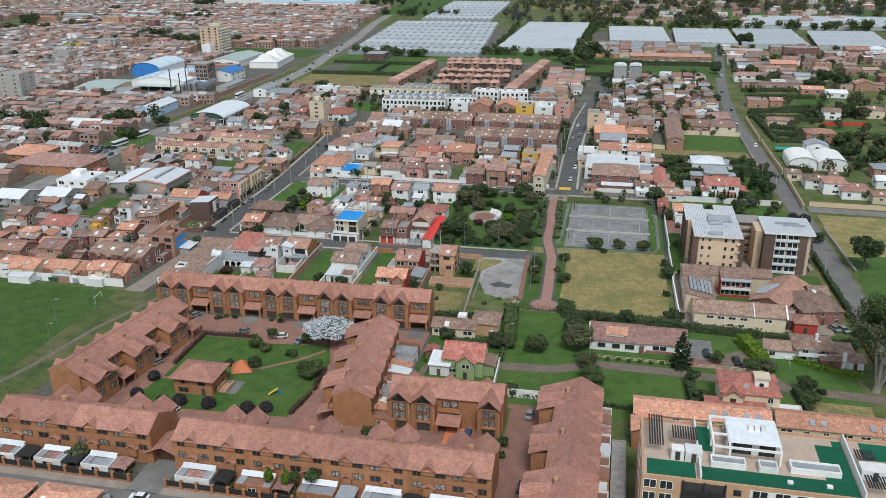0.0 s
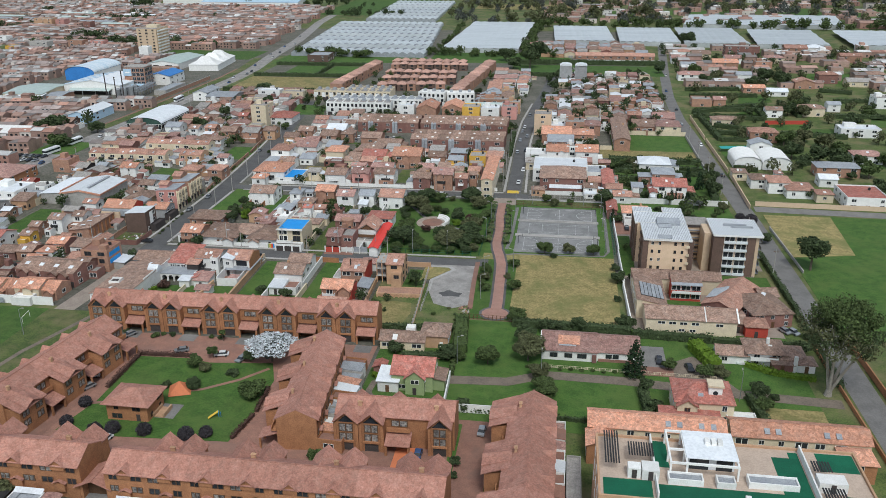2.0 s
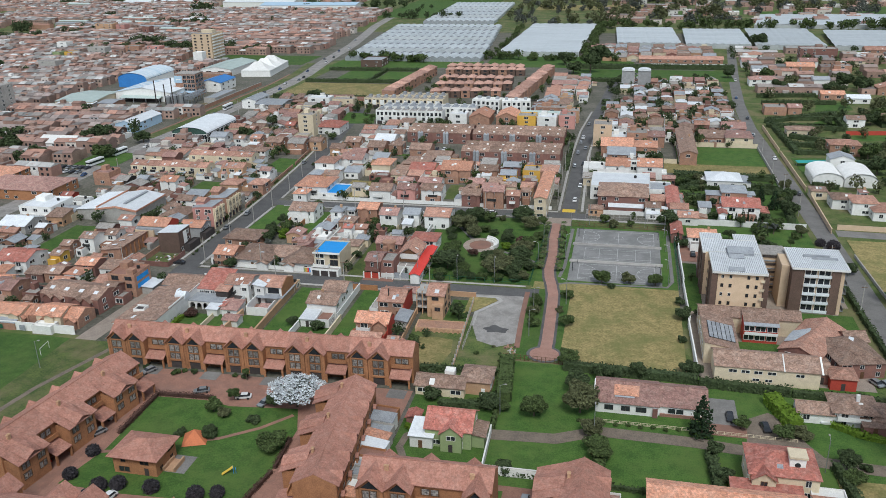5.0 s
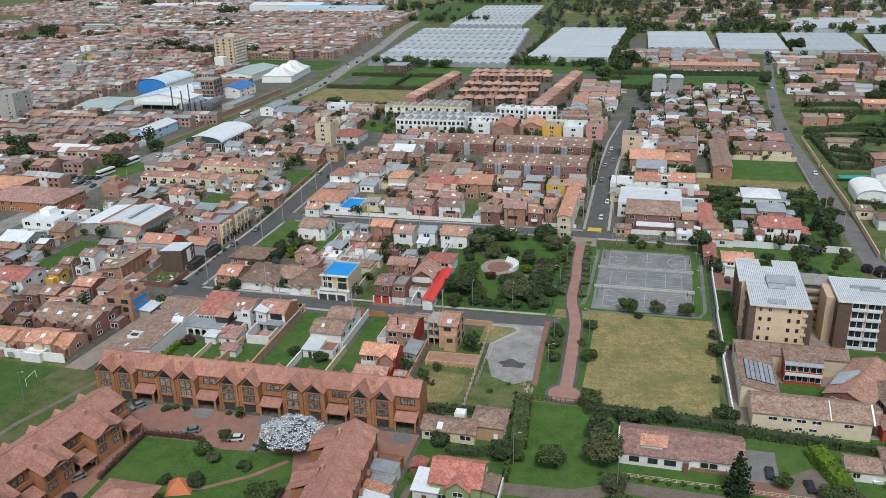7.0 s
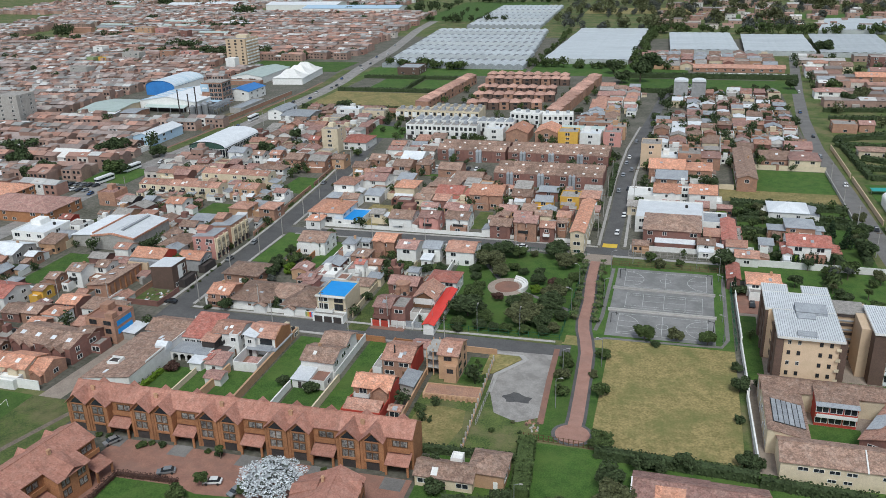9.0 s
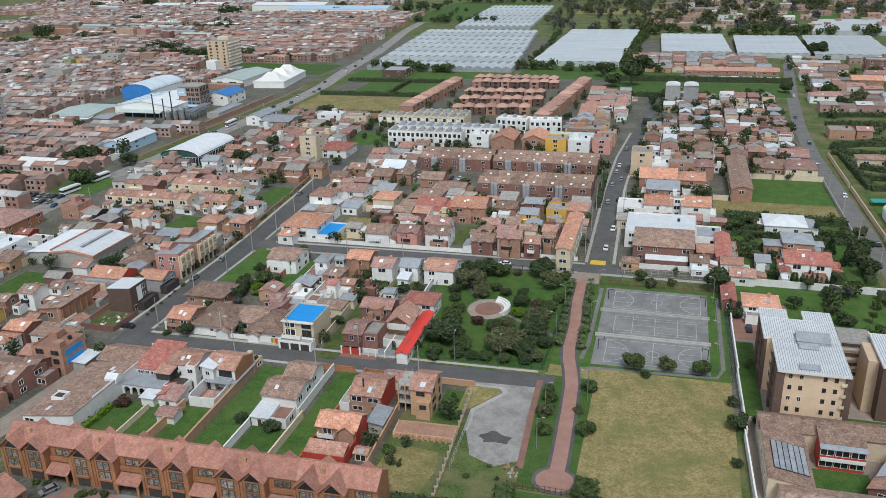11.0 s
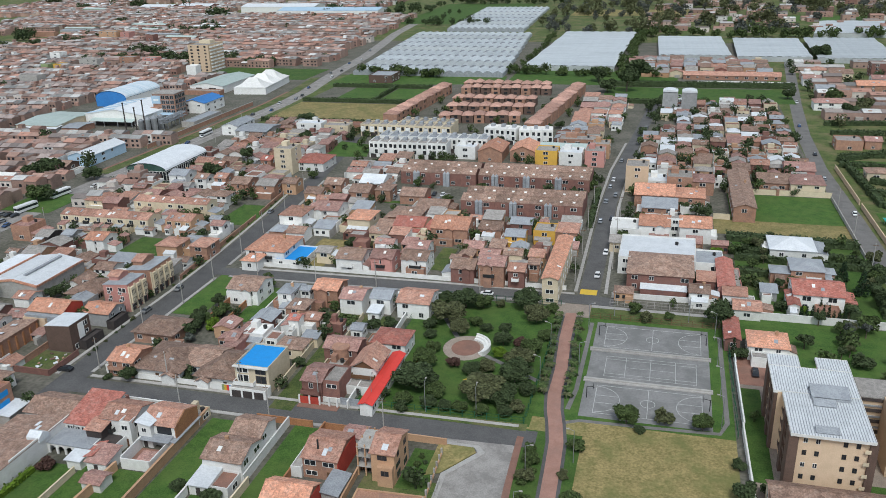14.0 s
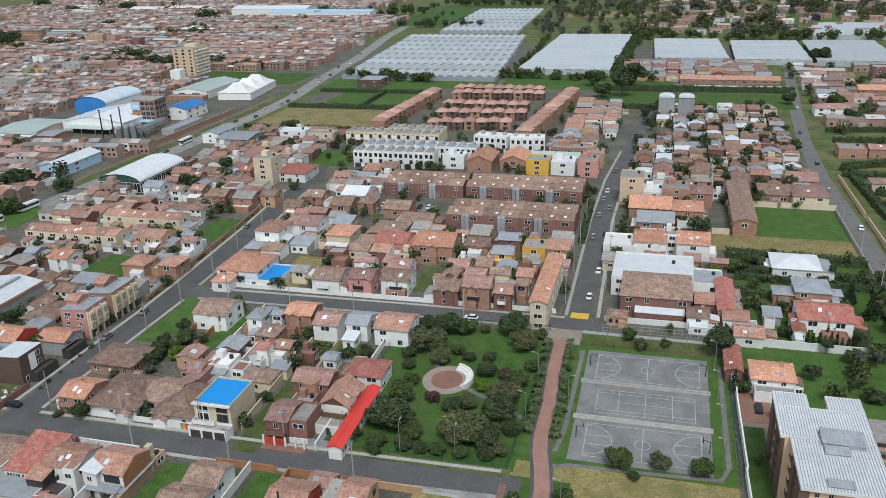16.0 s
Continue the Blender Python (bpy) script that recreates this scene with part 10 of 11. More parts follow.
# gardens of the bungalows
sheet("garden_parking", rect(39.5, -134.5, 47.5, -122.5), 0.1, "asphalt_pale", "pale paved parking place between hedges", "driveway")
sheet("garden_parking_red", rect(39.5, -139.5, 49.0, -134.5), 0.105, "paving_red", "red paved garden forecourt", "driveway")
sheet("garden_turn", [(48, -146), (49.5, -131), (55, -127), (60, -131), (62, -139), (66, -146)], 0.1, "lane_dirt", "brown dirt turning place between hedges", "lane")
sheet("garden_dry", rect(66, -168, 84, -152), 0.1, "dry_grass", "pale trampled garden lawn", "lawn")
part("roof_patch", Shape().slab([(-3.2, -4.2, 4.15), (3.0, -4.2, 4.15), (3.0, -1.2, 5.45), (-3.2, -1.2, 5.45)], 0.08).mesh("roof_patch", "tile_orange"), bungalow, pose(0, 0, 0.2), "newer orange tiles on the roof slope")
part("skylight", Shape().slab([(-2.9, -4.7, 3.92), (1.9, -4.7, 3.92), (1.9, -4.3, 4.1), (-2.9, -4.3, 4.1)], 0.06).mesh("skylight", "metal_grey"), bungalow, pose(0, 0, 0.2))
for x in range(9, 38, 3):
    shrub(float(x), -139.6 + 0.3 * math.sin(x), 0.7, "leaf_mid", "along the bungalow lawn")

# hedges and trees of the villa gardens
hedge(42, 61.5, 86, 58, 2.6, "leaf_dark", 2.0, "tall dark hedge between villa gardens", size=0.4)
hedge(40, 80.6, 86, 79.4, 2.6, "leaf_dark", 2.0, "tall dark hedge between villa gardens", size=0.4)
hedge(41.2, 15, 40.2, 58, 2.2, "leaf_mid", 1.6, "green hedge beside the villa drive", size=0.4)
vg = random.Random(12)
for k in range(26):
    x, y = vg.uniform(44, 86), vg.uniform(15, 78)
    if free(x - 2, y - 2, x + 2, y + 2, 0.2):
        tree(x, y, vg.uniform(1.3, 2.6), vg.uniform(3.0, 6.0), vg.choice(("leaf_mid", "leaf_dark", "leaf_olive", "leaf_mid")), "in a villa garden")
for k in range(9):
    tree(58.5 + k * 1.5, 13.9 + 0.2 * (k % 2), 0.9, vg.uniform(4.5, 7.0), "leaf_pine", "along the villa wall")
for k in range(10):
    x, y = vg.uniform(64, 87), vg.uniform(-22, 10)
    tree(x, y, vg.uniform(1.3, 2.4), vg.uniform(3.0, 5.0), vg.choice(("leaf_mid", "leaf_dark", "leaf_olive")), "in the garden behind the flats")

# walls and verges along the western street
for (xa, ya), (xb, yb) in (((-144.2, 4), (-148.6, 70)), ((-148.8, 74), (-153.6, 126))):
    wall_line(xa - 2.4, ya, xb - 2.4, yb, 1.7, "brick_house", "weathered brick wall along the street")
    ribbon("street_verge", [(xa - 1.2, ya), (xb - 1.2, yb)], 1.6, 0.15, "rough_grass", "narrow worn grass verge of the street", "verge")
for (xa, ya), (xb, yb) in (((-134.0, 26), (-137.6, 80)),):
    wall_line(xa + 1.6, ya, xb + 1.6, yb, 1.6, "white", "white garden wall along the street")
vr = random.Random(31)
for k in range(26):
    y = vr.uniform(-54, 124)
    x = -140.6 - (y + 56) * 0.0715 - 1.4
    shrub(x, y, vr.uniform(0.5, 1.0), vr.choice(("leaf_mid", "leaf_dark", "leaf_olive")), "on the street verge")

# parked cars along the streets
for o in CARS:
    CARS[o] = car_template(o, {"car_white": "white", "car_silver": "silver grey", "car_dark": "black", "car_red": "red", "car_blue": "dark blue"}[o])
pk = random.Random(8)
for x, y, a in [(-139.6 - 0.0715 * (y0 + 40), y0, 94) for y0 in (-4, 78)] + [(-38, 13.4, 0)] + [(-8.0, y0, 90) for y0 in (92, 118)] + [(-7.2, 152, 88), (-5.8, 186, 86), (2.0, 240, 84), (3.4, 262, 84)]:
    car(pk.choice(("car_white", "car_silver", "car_dark", "car_silver")), x, y, a + pk.uniform(-3, 3), 0.09)
for o in CARS.values():
    for c in (*o.children_recursive, o):
        bpy.data.objects.remove(c)

# gardens east of the western street
for x, y, r, h, leaf in ((-120.4, -33.3, 2.6, 4.6, "leaf_dark"), (-121.2, -27.6, 2.8, 5.0, "leaf_dark"), (-114.9, -28.6, 2.2, 4.4, "leaf_bright"), (-122.6, -23.4, 2.6, 4.4, "leaf_dark"), (-117.0, -20.6, 2.4, 4.2, "leaf_mid"), (-119.4, -24.6, 2.2, 3.6, "leaf_mid")):
    tree(x, y, r, h, leaf, "in a garden beside the western street")

# weeds and bushes on the vacant plots
tree(-41.8, -105.4, 1.7, 2.9, "leaf_mid", "on the overgrown vacant plot", name="shrub")
sheet("plot_dry", [(-43.5, -119), (-42.5, -103), (-36, -101.6), (-30.5, -102.5), (-29.5, -110), (-31, -118)], 0.09, "dry_grass", "patch of trampled dry grass on the vacant plot", "plot")
for x, y, r, h in ((-8.8, -74.0, 2.0, 3.4), (-9.6, -70.0, 1.7, 4.0), (-8.2, -78.4, 1.6, 2.6), (-9.4, -82.0, 1.2, 2.2)):
    tree(x, y, r, h, "leaf_mid", "in the planted strip beside the brick path", name="shrub")
heap = random.Random(9)
for k in range(14):
    bit = thing("rubble", heap.uniform(-14.6, -11.2), heap.uniform(-108.5, -102.6), 0.09, heap.uniform(0, 180), "brown lump of rubble at the edge of the asphalt", "rubble", "rubble beside the turning place")
    a, b, c = heap.uniform(0.25, 0.6), heap.uniform(0.2, 0.5), heap.uniform(0.25, 0.6)
    part("piece", Shape().add([(-a, -b, 0), (a, -b, 0), (a * 0.8, b, 0), (-a, b * 0.9, 0), (-a * 0.5, -b * 0.6, c), (a * 0.6, -b * 0.4, c * 0.8), (a * 0.4, b * 0.6, c * 0.9), (-a * 0.5, b * 0.5, c * 0.7)],
                              [(3, 2, 1, 0), (4, 5, 6, 7), (0, 1, 5, 4), (1, 2, 6, 5), (2, 3, 7, 6), (3, 0, 4, 7)]).mesh("piece", heap.choice(("brick_house", "umber", "concrete"))), bit)
wr = random.Random(21)
for k in range(8):
    shrub(wr.uniform(-43, -13), wr.uniform(-119, -105), wr.uniform(0.4, 0.9), wr.choice(("leaf_mid", "leaf_olive", "leaf_mid", "leaf_dark")), "on the overgrown vacant plot")
for k in range(4):
    shrub(wr.uniform(-34, -29.5), wr.uniform(-89, -72), wr.uniform(0.5, 1.1), wr.choice(("leaf_mid", "leaf_dark")), "on the overgrown vacant plot")

# ---------------------------------------------------------------- single trees and shrubs
# park trees
for x, y, r, leaf in ((-44.9, -8.9, 5.4, "leaf_olive"), (-42.4, 2.4, 4.4, "leaf_dark"), (-37.0, 3.5, 3.0, "leaf_mid"), (-40.1, -15.6, 3.0, "leaf_olive"), (-32.3, -12.7, 1.9, "leaf_dark"), (-26.9, -11.5, 1.9, "leaf_dark"), (-23.7, 6.0, 4.3, "leaf_dark"),
                      (-18.8, -3.3, 3.8, "leaf_olive"), (-25.8, -19.8, 2.8, "leaf_dark"), (-25.4, -27.4, 2.1, "leaf_bright"), (-20.9, -20.2, 2.0, "leaf_rust"), (-16.8, -23.4, 3.1, "leaf_mid"), (-18.7, -32.4, 4.1, "leaf_olive"), (-18.8, -39.9, 4.2, "leaf_dark"), (-27.4, -36.2, 2.4, "leaf_olive"),
                      (-31.0, -38.5, 2.5, "leaf_dark"), (-36.7, -35.4, 2.0, "leaf_rust"), (-44.6, -28.0, 2.2, "leaf_mid"), (-44.9, -36.8, 3.4, "leaf_mid"), (-48.6, -39.5, 1.7, "leaf_dark"), (-43.6, -48.5, 5.6, "leaf_dark"), (-37.4, -51.8, 2.6, "leaf_mid"), (-25.3, -50.1, 5.5, "leaf_olive"),
                      (-20.0, -51.2, 3.9, "leaf_dark"), (-29.5, -57.1, 2.0, "leaf_mid"), (-37.8, -57.0, 2.2, "leaf_dark"), (-44.5, -56.8, 2.4, "leaf_mid"), (-33.6, -57.2, 1.8, "leaf_dark"), (-24.0, -57.2, 2.0, "leaf_mid"), (-15.4, -54.3, 2.1, "leaf_olive"), (-18.2, -56.6, 2.0, "leaf_dark"),
                      (-31.6, 5.0, 1.6, "leaf_olive"), (-47.9, -20.1, 1.9, "leaf_dark"), (-36.2, -9.5, 2.1, "leaf_mid"), (-49.6, 4.5, 2.6, "leaf_dark"), (-50.4, -1.8, 2.6, "leaf_mid"), (-49.5, -14.0, 2.2, "leaf_dark"), (-14.6, -14.2, 2.2, "leaf_mid"), (-14.4, -45.6, 2.4, "leaf_dark"), (-15.2, 4.6, 2.0, "leaf_mid")):
    tree(x, y, r * 1.08, max(2.6, min(7.2, r * 1.55)), leaf, "in the park", fine=True)
# trees of the dry field and the path
tree(11.2, -53.1, 3.3, 5.2, "leaf_mid", "beside the dry field", fine=True)
tree(14.4, -56.0, 1.6, 2.4, "leaf_dark", "beside the dry field", name="shrub")
tree(20.2, -51.5, 2.4, 4.2, "leaf_olive", "beside the dry field")
tree(29.0, -52.2, 2.8, 4.6, "leaf_mid", "beside the dry field", fine=True)
tree(0.5, -67.2, 2.2, 3.6, "leaf_mid", "beside the dry field")
tree(1.7, -87.1, 2.6, 4, "leaf_mid", "beside the dry field")
tree(4.2, -110.9, 3.2, 4.4, "leaf_mid", "beside the dry field", fine=True)
tree(-1.0, -77.9, 1.4, 2.4, "leaf_olive", "beside the dry field", name="shrub")
tree(-8.9, -74.2, 2, 3.4, "leaf_mid", "beside the dry field")
tree(-9.1, -80.9, 2.2, 3.6, "leaf_olive", "beside the dry field")
tree(-7.8, -89.4, 2, 3.4, "leaf_mid", "beside the dry field")
tree(36.6, -77.0, 2.8, 4.5, "leaf_dark", "beside the dry field")
tree(36.5, -66.6, 1.6, 3, "leaf_dark", "beside the dry field")
tree(36.1, -91.8, 1.5, 2.8, "leaf_dark", "beside the dry field", name="shrub")
tree(36.1, -110.2, 2.4, 3.6, "leaf_dark", "beside the dry field")
tree(34.8, 4.6, 4.4, 8.5, "leaf_dark", "beside the dry field", fine=True)
tree(13.8, 3.7, 2.2, 4, "leaf_olive", "beside the dry field")
tree(10.1, 9.1, 2.4, 4, "leaf_mid", "beside the dry field")
tree(20.4, 6.1, 1.6, 3, "leaf_mid", "beside the dry field")
# gardens south of the field
tree(9.0, -135.4, 4.6, 8.5, "leaf_olive", "in a garden", fine=True)
tree(7.9, -125.5, 3.4, 6.5, "leaf_dark", "in a garden", fine=True)
tree(-2.1, -139.0, 3.6, 6, "leaf_mid", "in a garden", fine=True)
tree(12.5, -144.8, 3, 4.6, "leaf_olive", "in a garden", fine=True)
tree(14.0, -151.4, 3.2, 4.4, "leaf_mid", "in a garden", fine=True)
tree(-13.5, -138.3, 3, 5, "leaf_dark", "in a garden", fine=True)
tree(-9.9, -138.3, 1.8, 3, "leaf_mid", "in a garden")
tree(23.3, -115.2, 2.4, 5, "leaf_dark", "in a garden")
tree(13.7, -117.7, 2.6, 5, "leaf_dark", "in a garden")
tree(17.9, -117.5, 2.4, 4, "leaf_dark", "in a garden")
tree(38.5, -111.5, 2.2, 4, "leaf_dark", "in a garden")
tree(38.1, -140.5, 3.4, 12, "leaf_pine", "in a garden")
tree(47.6, -135.5, 2.2, 3.6, "leaf_mid", "in a garden")
tree(56.8, -137.7, 2.8, 3.6, "leaf_mid", "in a garden")
tree(61.5, -137.2, 2.4, 3, "leaf_olive", "in a garden")
tree(60.4, -130.0, 1.8, 2.8, "leaf_mid", "in a garden", name="shrub")
tree(-6.0, -163.4, 2.2, 3.6, "leaf_dark", "in a garden")
tree(15.1, -154.4, 3, 4.4, "leaf_mid", "in a garden", fine=True)
tree(13.2, -162.1, 2.4, 3.5, "leaf_mid", "in a garden")
tree(40.5, -149.7, 2, 5, "leaf_dark", "in a garden")
tree(41.4, -157.3, 2.6, 4, "leaf_dark", "in a garden")
tree(69.2, -147.8, 2.6, 5, "leaf_dark", "in a garden", fine=True)
tree(69.1, -153.5, 2.6, 4, "leaf_mid", "in a garden", fine=True)
tree(73.0, -147.5, 1.4, 2.4, "leaf_dark", "in a garden", name="shrub")
tree(86.3, -120.9, 2.6, 4, "leaf_dark", "in a garden")
tree(91.0, -111.4, 2.4, 4, "leaf_dark", "in a garden")
tree(-28.9, -136.6, 2.4, 4, "leaf_dark", "in a garden")
tree(-32.2, -128.6, 2.6, 4.5, "leaf_dark", "in a garden")
tree(-31.7, -150.0, 1.2, 2.2, "leaf_bright", "in a garden", name="shrub")
# courtyard of the complex
tree(-61.2, -165.0, 3.6, 5, "leaf_mid", "in the brick courtyard", fine=True)
tree(-80.1, -145.9, 1.8, 4, "leaf_mid", "in the brick courtyard")
tree(-82.9, -152.1, 2.4, 4, "leaf_mid", "in the brick courtyard")
tree(-78.9, -154.1, 1.8, 3, "leaf_olive", "in the brick courtyard")
tree(-70.6, -154.6, 2, 2.4, "leaf_dark", "in the brick courtyard", name="shrub")
tree(-68.7, -146.7, 2.2, 4, "leaf_dark", "in the brick courtyard", fine=True)
tree(-78.8, -162.1, 2, 3.2, "leaf_dark", "in the brick courtyard", fine=True)
tree(-86.4, -162.4, 1.2, 2.2, "leaf_dark", "in the brick courtyard", name="shrub")
tree(-112.6, -142.2, 1.8, 2.4, "leaf_dark", "in the brick courtyard", name="shrub")
tree(-102.6, -136.1, 1.4, 2, "leaf_mid", "in the brick courtyard", name="shrub")
tree(-81.3, -135.8, 1.2, 4, "leaf_mid", "in the brick courtyard")
tree(-102.7, -174.4, 1.8, 3.6, "leaf_plum", "in the brick courtyard", name="shrub")
tree(-102.5, -183.4, 1.8, 3.6, "leaf_plum", "in the brick courtyard", name="shrub")
tree(-93.6, -185.9, 2, 3.8, "leaf_plum", "in the brick courtyard", name="shrub")
tree(-89.6, -184.6, 2, 3.8, "leaf_plum", "in the brick courtyard", name="shrub")
tree(-81.6, -184.4, 2, 3.8, "leaf_plum", "in the brick courtyard", name="shrub")
tree(-70.7, -184.8, 2.1, 3.8, "leaf_plum", "in the brick courtyard", name="shrub")
tree(-66.3, -183.2, 1.8, 3.6, "leaf_plum", "in the brick courtyard", name="shrub")
tree(-47.1, -212.4, 1.5, 5.5, "leaf_mid", "in the brick courtyard")
tree(-43.4, -212.0, 1.8, 6, "leaf_mid", "in the brick courtyard")
tree(-101.1, -211.2, 3, 4, "leaf_olive", "in the brick courtyard")
tree(-37.3, -188.0, 2.2, 2.6, "leaf_mid", "in the brick courtyard", name="shrub")
tree(-13.6, -149.1, 1.4, 2.4, "leaf_bright", "in the brick courtyard", name="shrub")
tree(-5.1, -187.0, 1.5, 3, "leaf_dark", "in the brick courtyard")
tree(-5.1, -191.1, 1.2, 2.4, "leaf_dark", "in the brick courtyard", name="shrub")
tree(22.5, -129.8, 2.5, 4, "leaf_mid", "in the brick courtyard")
# town gardens
tree(-80.0, -18.9, 2.6, 4.6, "leaf_dark", "in a back garden")
tree(-74.1, -18.8, 3.2, 4.6, "leaf_mid", "in a back garden")
tree(-66.4, -19.9, 3, 4.6, "leaf_dark", "in a back garden")
tree(-61.4, -17.1, 2.4, 4, "leaf_dark", "in a back garden")
tree(-78.8, -44.7, 2, 3.4, "leaf_dark", "in a back garden")
tree(-122.2, -61.7, 2.6, 4.4, "leaf_dark", "in a back garden")
tree(-128.3, -62.4, 1.4, 2, "leaf_dark", "in a back garden", name="shrub")
tree(-106.4, -57.9, 1.6, 2.4, "leaf_dark", "in a back garden", name="shrub")
tree(-119.8, -30.9, 2.2, 4, "leaf_dark", "in a back garden")
tree(-115.2, -29.4, 1.8, 4.4, "leaf_bright", "in a back garden", name="shrub")
tree(-117.5, -38.0, 1.8, 3, "leaf_grey", "in a back garden")
tree(-121.4, -14.1, 2.4, 5, "leaf_dark", "in a back garden")
tree(-117.3, -17.9, 2.4, 4, "leaf_mid", "in a back garden")
tree(-180.3, -19.1, 2.6, 5, "leaf_dark", "in a back garden")
tree(-186.0, -6.4, 2.2, 4, "leaf_dark", "in a back garden")
tree(-135.2, -87.7, 1.2, 2.6, "leaf_dark", "in a back garden", name="shrub")
tree(-52.9, -97.3, 2.6, 3.6, "leaf_dark", "in a back garden")
tree(-72.8, -102.8, 2.6, 3.2, "leaf_dark", "in a back garden")
tree(-82.0, -101.4, 2, 3.2, "leaf_dark", "in a back garden")
tree(-44.0, -60.1, 1.8, 3, "leaf_dark", "in a back garden")
tree(-51.1, -55.2, 2.6, 3.6, "leaf_dark", "in a back garden")
tree(-97.6, 44.6, 3.2, 4.6, "leaf_dark", "in a back garden")
tree(-91.9, 46.5, 2.6, 4, "leaf_olive", "in a back garden")
tree(-233.6, 32.9, 1.6, 3, "leaf_dark", "in a back garden")
# eastern gardens
tree(75.3, 47.4, 2.2, 8, "leaf_pine", "in an eastern garden")
tree(79.3, 37.1, 2.6, 9, "leaf_pine", "in an eastern garden")
tree(66.7, 22.5, 0.9, 6, "leaf_pine", "in an eastern garden")
tree(65.0, 22.2, 0.9, 6, "leaf_pine", "in an eastern garden")
tree(68.8, 23.0, 0.9, 6, "leaf_pine", "in an eastern garden")
tree(59.7, 20.7, 2, 3, "leaf_bright", "in an eastern garden", name="shrub")
tree(53.8, 20.0, 2.6, 4.4, "leaf_dark", "in an eastern garden")
tree(45.9, 14.4, 1, 4, "leaf_pine", "in an eastern garden")
tree(63.1, 11.7, 2, 5, "leaf_dark", "in an eastern garden")
tree(57.2, -4.4, 2.4, 5.4, "leaf_dark", "in an eastern garden")
tree(69.0, 0.0, 2.6, 4.6, "leaf_mid", "in an eastern garden")
tree(75.0, 6.0, 1.6, 5, "leaf_grey", "in an eastern garden")
tree(70.4, 5.0, 1.6, 5, "leaf_grey", "in an eastern garden")
tree(37.8, -13.0, 1.1, 6.5, "leaf_pine", "in an eastern garden")
tree(39.2, -14.4, 2.4, 4, "leaf_dark", "in an eastern garden")
tree(71.2, -12.2, 3, 4, "leaf_dark", "in an eastern garden")
tree(35.9, 65.9, 2.6, 4, "leaf_bright", "in an eastern garden", name="shrub")
tree(24.4, 114.1, 3.4, 6, "leaf_dark", "in an eastern garden")
tree(33.1, 103.5, 3, 6, "leaf_dark", "in an eastern garden")
tree(50.8, 77.7, 2.4, 4, "leaf_dark", "in an eastern garden")
tree(87.8, 52.4, 3.4, 6, "leaf_dark", "in an eastern garden")
tree(87.4, 64.3, 3, 6, "leaf_olive", "in an eastern garden")
tree(104.8, -56.5, 5.5, 13, "leaf_dark", "in an eastern garden", fine=True)
tree(94.0, -7.1, 2.6, 4.5, "leaf_plum", "in an eastern garden", name="shrub")
tree(90.1, -3.9, 2, 4, "leaf_plum", "in an eastern garden", name="shrub")
tree(84.5, 27.9, 4, 8, "leaf_dark", "in an eastern garden")
tree(76.2, 10.8, 3.5, 6, "leaf_mid", "in an eastern garden")
tree(68.9, -0.2, 3, 5, "leaf_dark", "in an eastern garden")
tree(152.9, 302.9, 6, 9, "leaf_dark", "in an eastern garden")
tree(121.6, 311.6, 6, 9, "leaf_dark", "in an eastern garden")
tree(116.6, 364.2, 5, 9, "leaf_dark", "in an eastern garden")
tree(162.1, 65.1, 5, 9, "leaf_mid", "in an eastern garden")
tree(158.3, 37.4, 4, 8, "leaf_dark", "in an eastern garden")
tree(93.6, -31.2, 3, 5, "leaf_dark", "in an eastern garden")
# single trees of the northern town
tree(-200.1, 122.0, 5, 9, "leaf_dark", "among the houses")
tree(-195.7, 148.9, 4, 10, "leaf_dark", "among the houses")
tree(-190.2, 78.7, 1.6, 7, "leaf_pine", "among the houses")
tree(-284.9, 109.2, 7, 11, "leaf_dark", "among the houses")
tree(-291.4, 104.6, 6, 10, "leaf_dark", "among the houses")
tree(-259.7, 108.6, 5, 8, "leaf_dark", "among the houses")
tree(-261.9, 76.4, 5, 7, "leaf_dark", "among the houses")
tree(-321.9, 72.5, 7, 12, "leaf_dark", "among the houses")
tree(-297.4, 53.8, 5, 9, "leaf_dark", "among the houses")
tree(-296.2, 65.0, 5, 9, "leaf_dark", "among the houses")
tree(-264.0, 72.8, 5, 8, "leaf_mid", "among the houses")
tree(-289.4, 116.2, 6, 9, "leaf_dark", "among the houses")
tree(-201.2, 239.2, 7, 9, "leaf_dark", "among the houses")
tree(-186.1, 200.7, 4, 7, "leaf_dark", "among the houses")
tree(-46.8, 255.5, 3, 5, "leaf_dark", "among the houses")
tree(-9.0, 412.6, 10, 20, "leaf_dark", "among the houses")
tree(-15.1, 376.3, 8, 18, "leaf_dark", "among the houses")
tree(136.9, 543.2, 9, 14, "leaf_dark", "among the houses")
tree(91.4, 362.8, 5, 8, "leaf_dark", "among the houses")
tree(-138.7, 70.8, 2, 4, "leaf_dark", "among the houses")
tree(-38.4, 416.0, 7, 12, "leaf_dark", "among the houses")
tree(-28.4, 371.7, 7, 11, "leaf_dark", "among the houses")

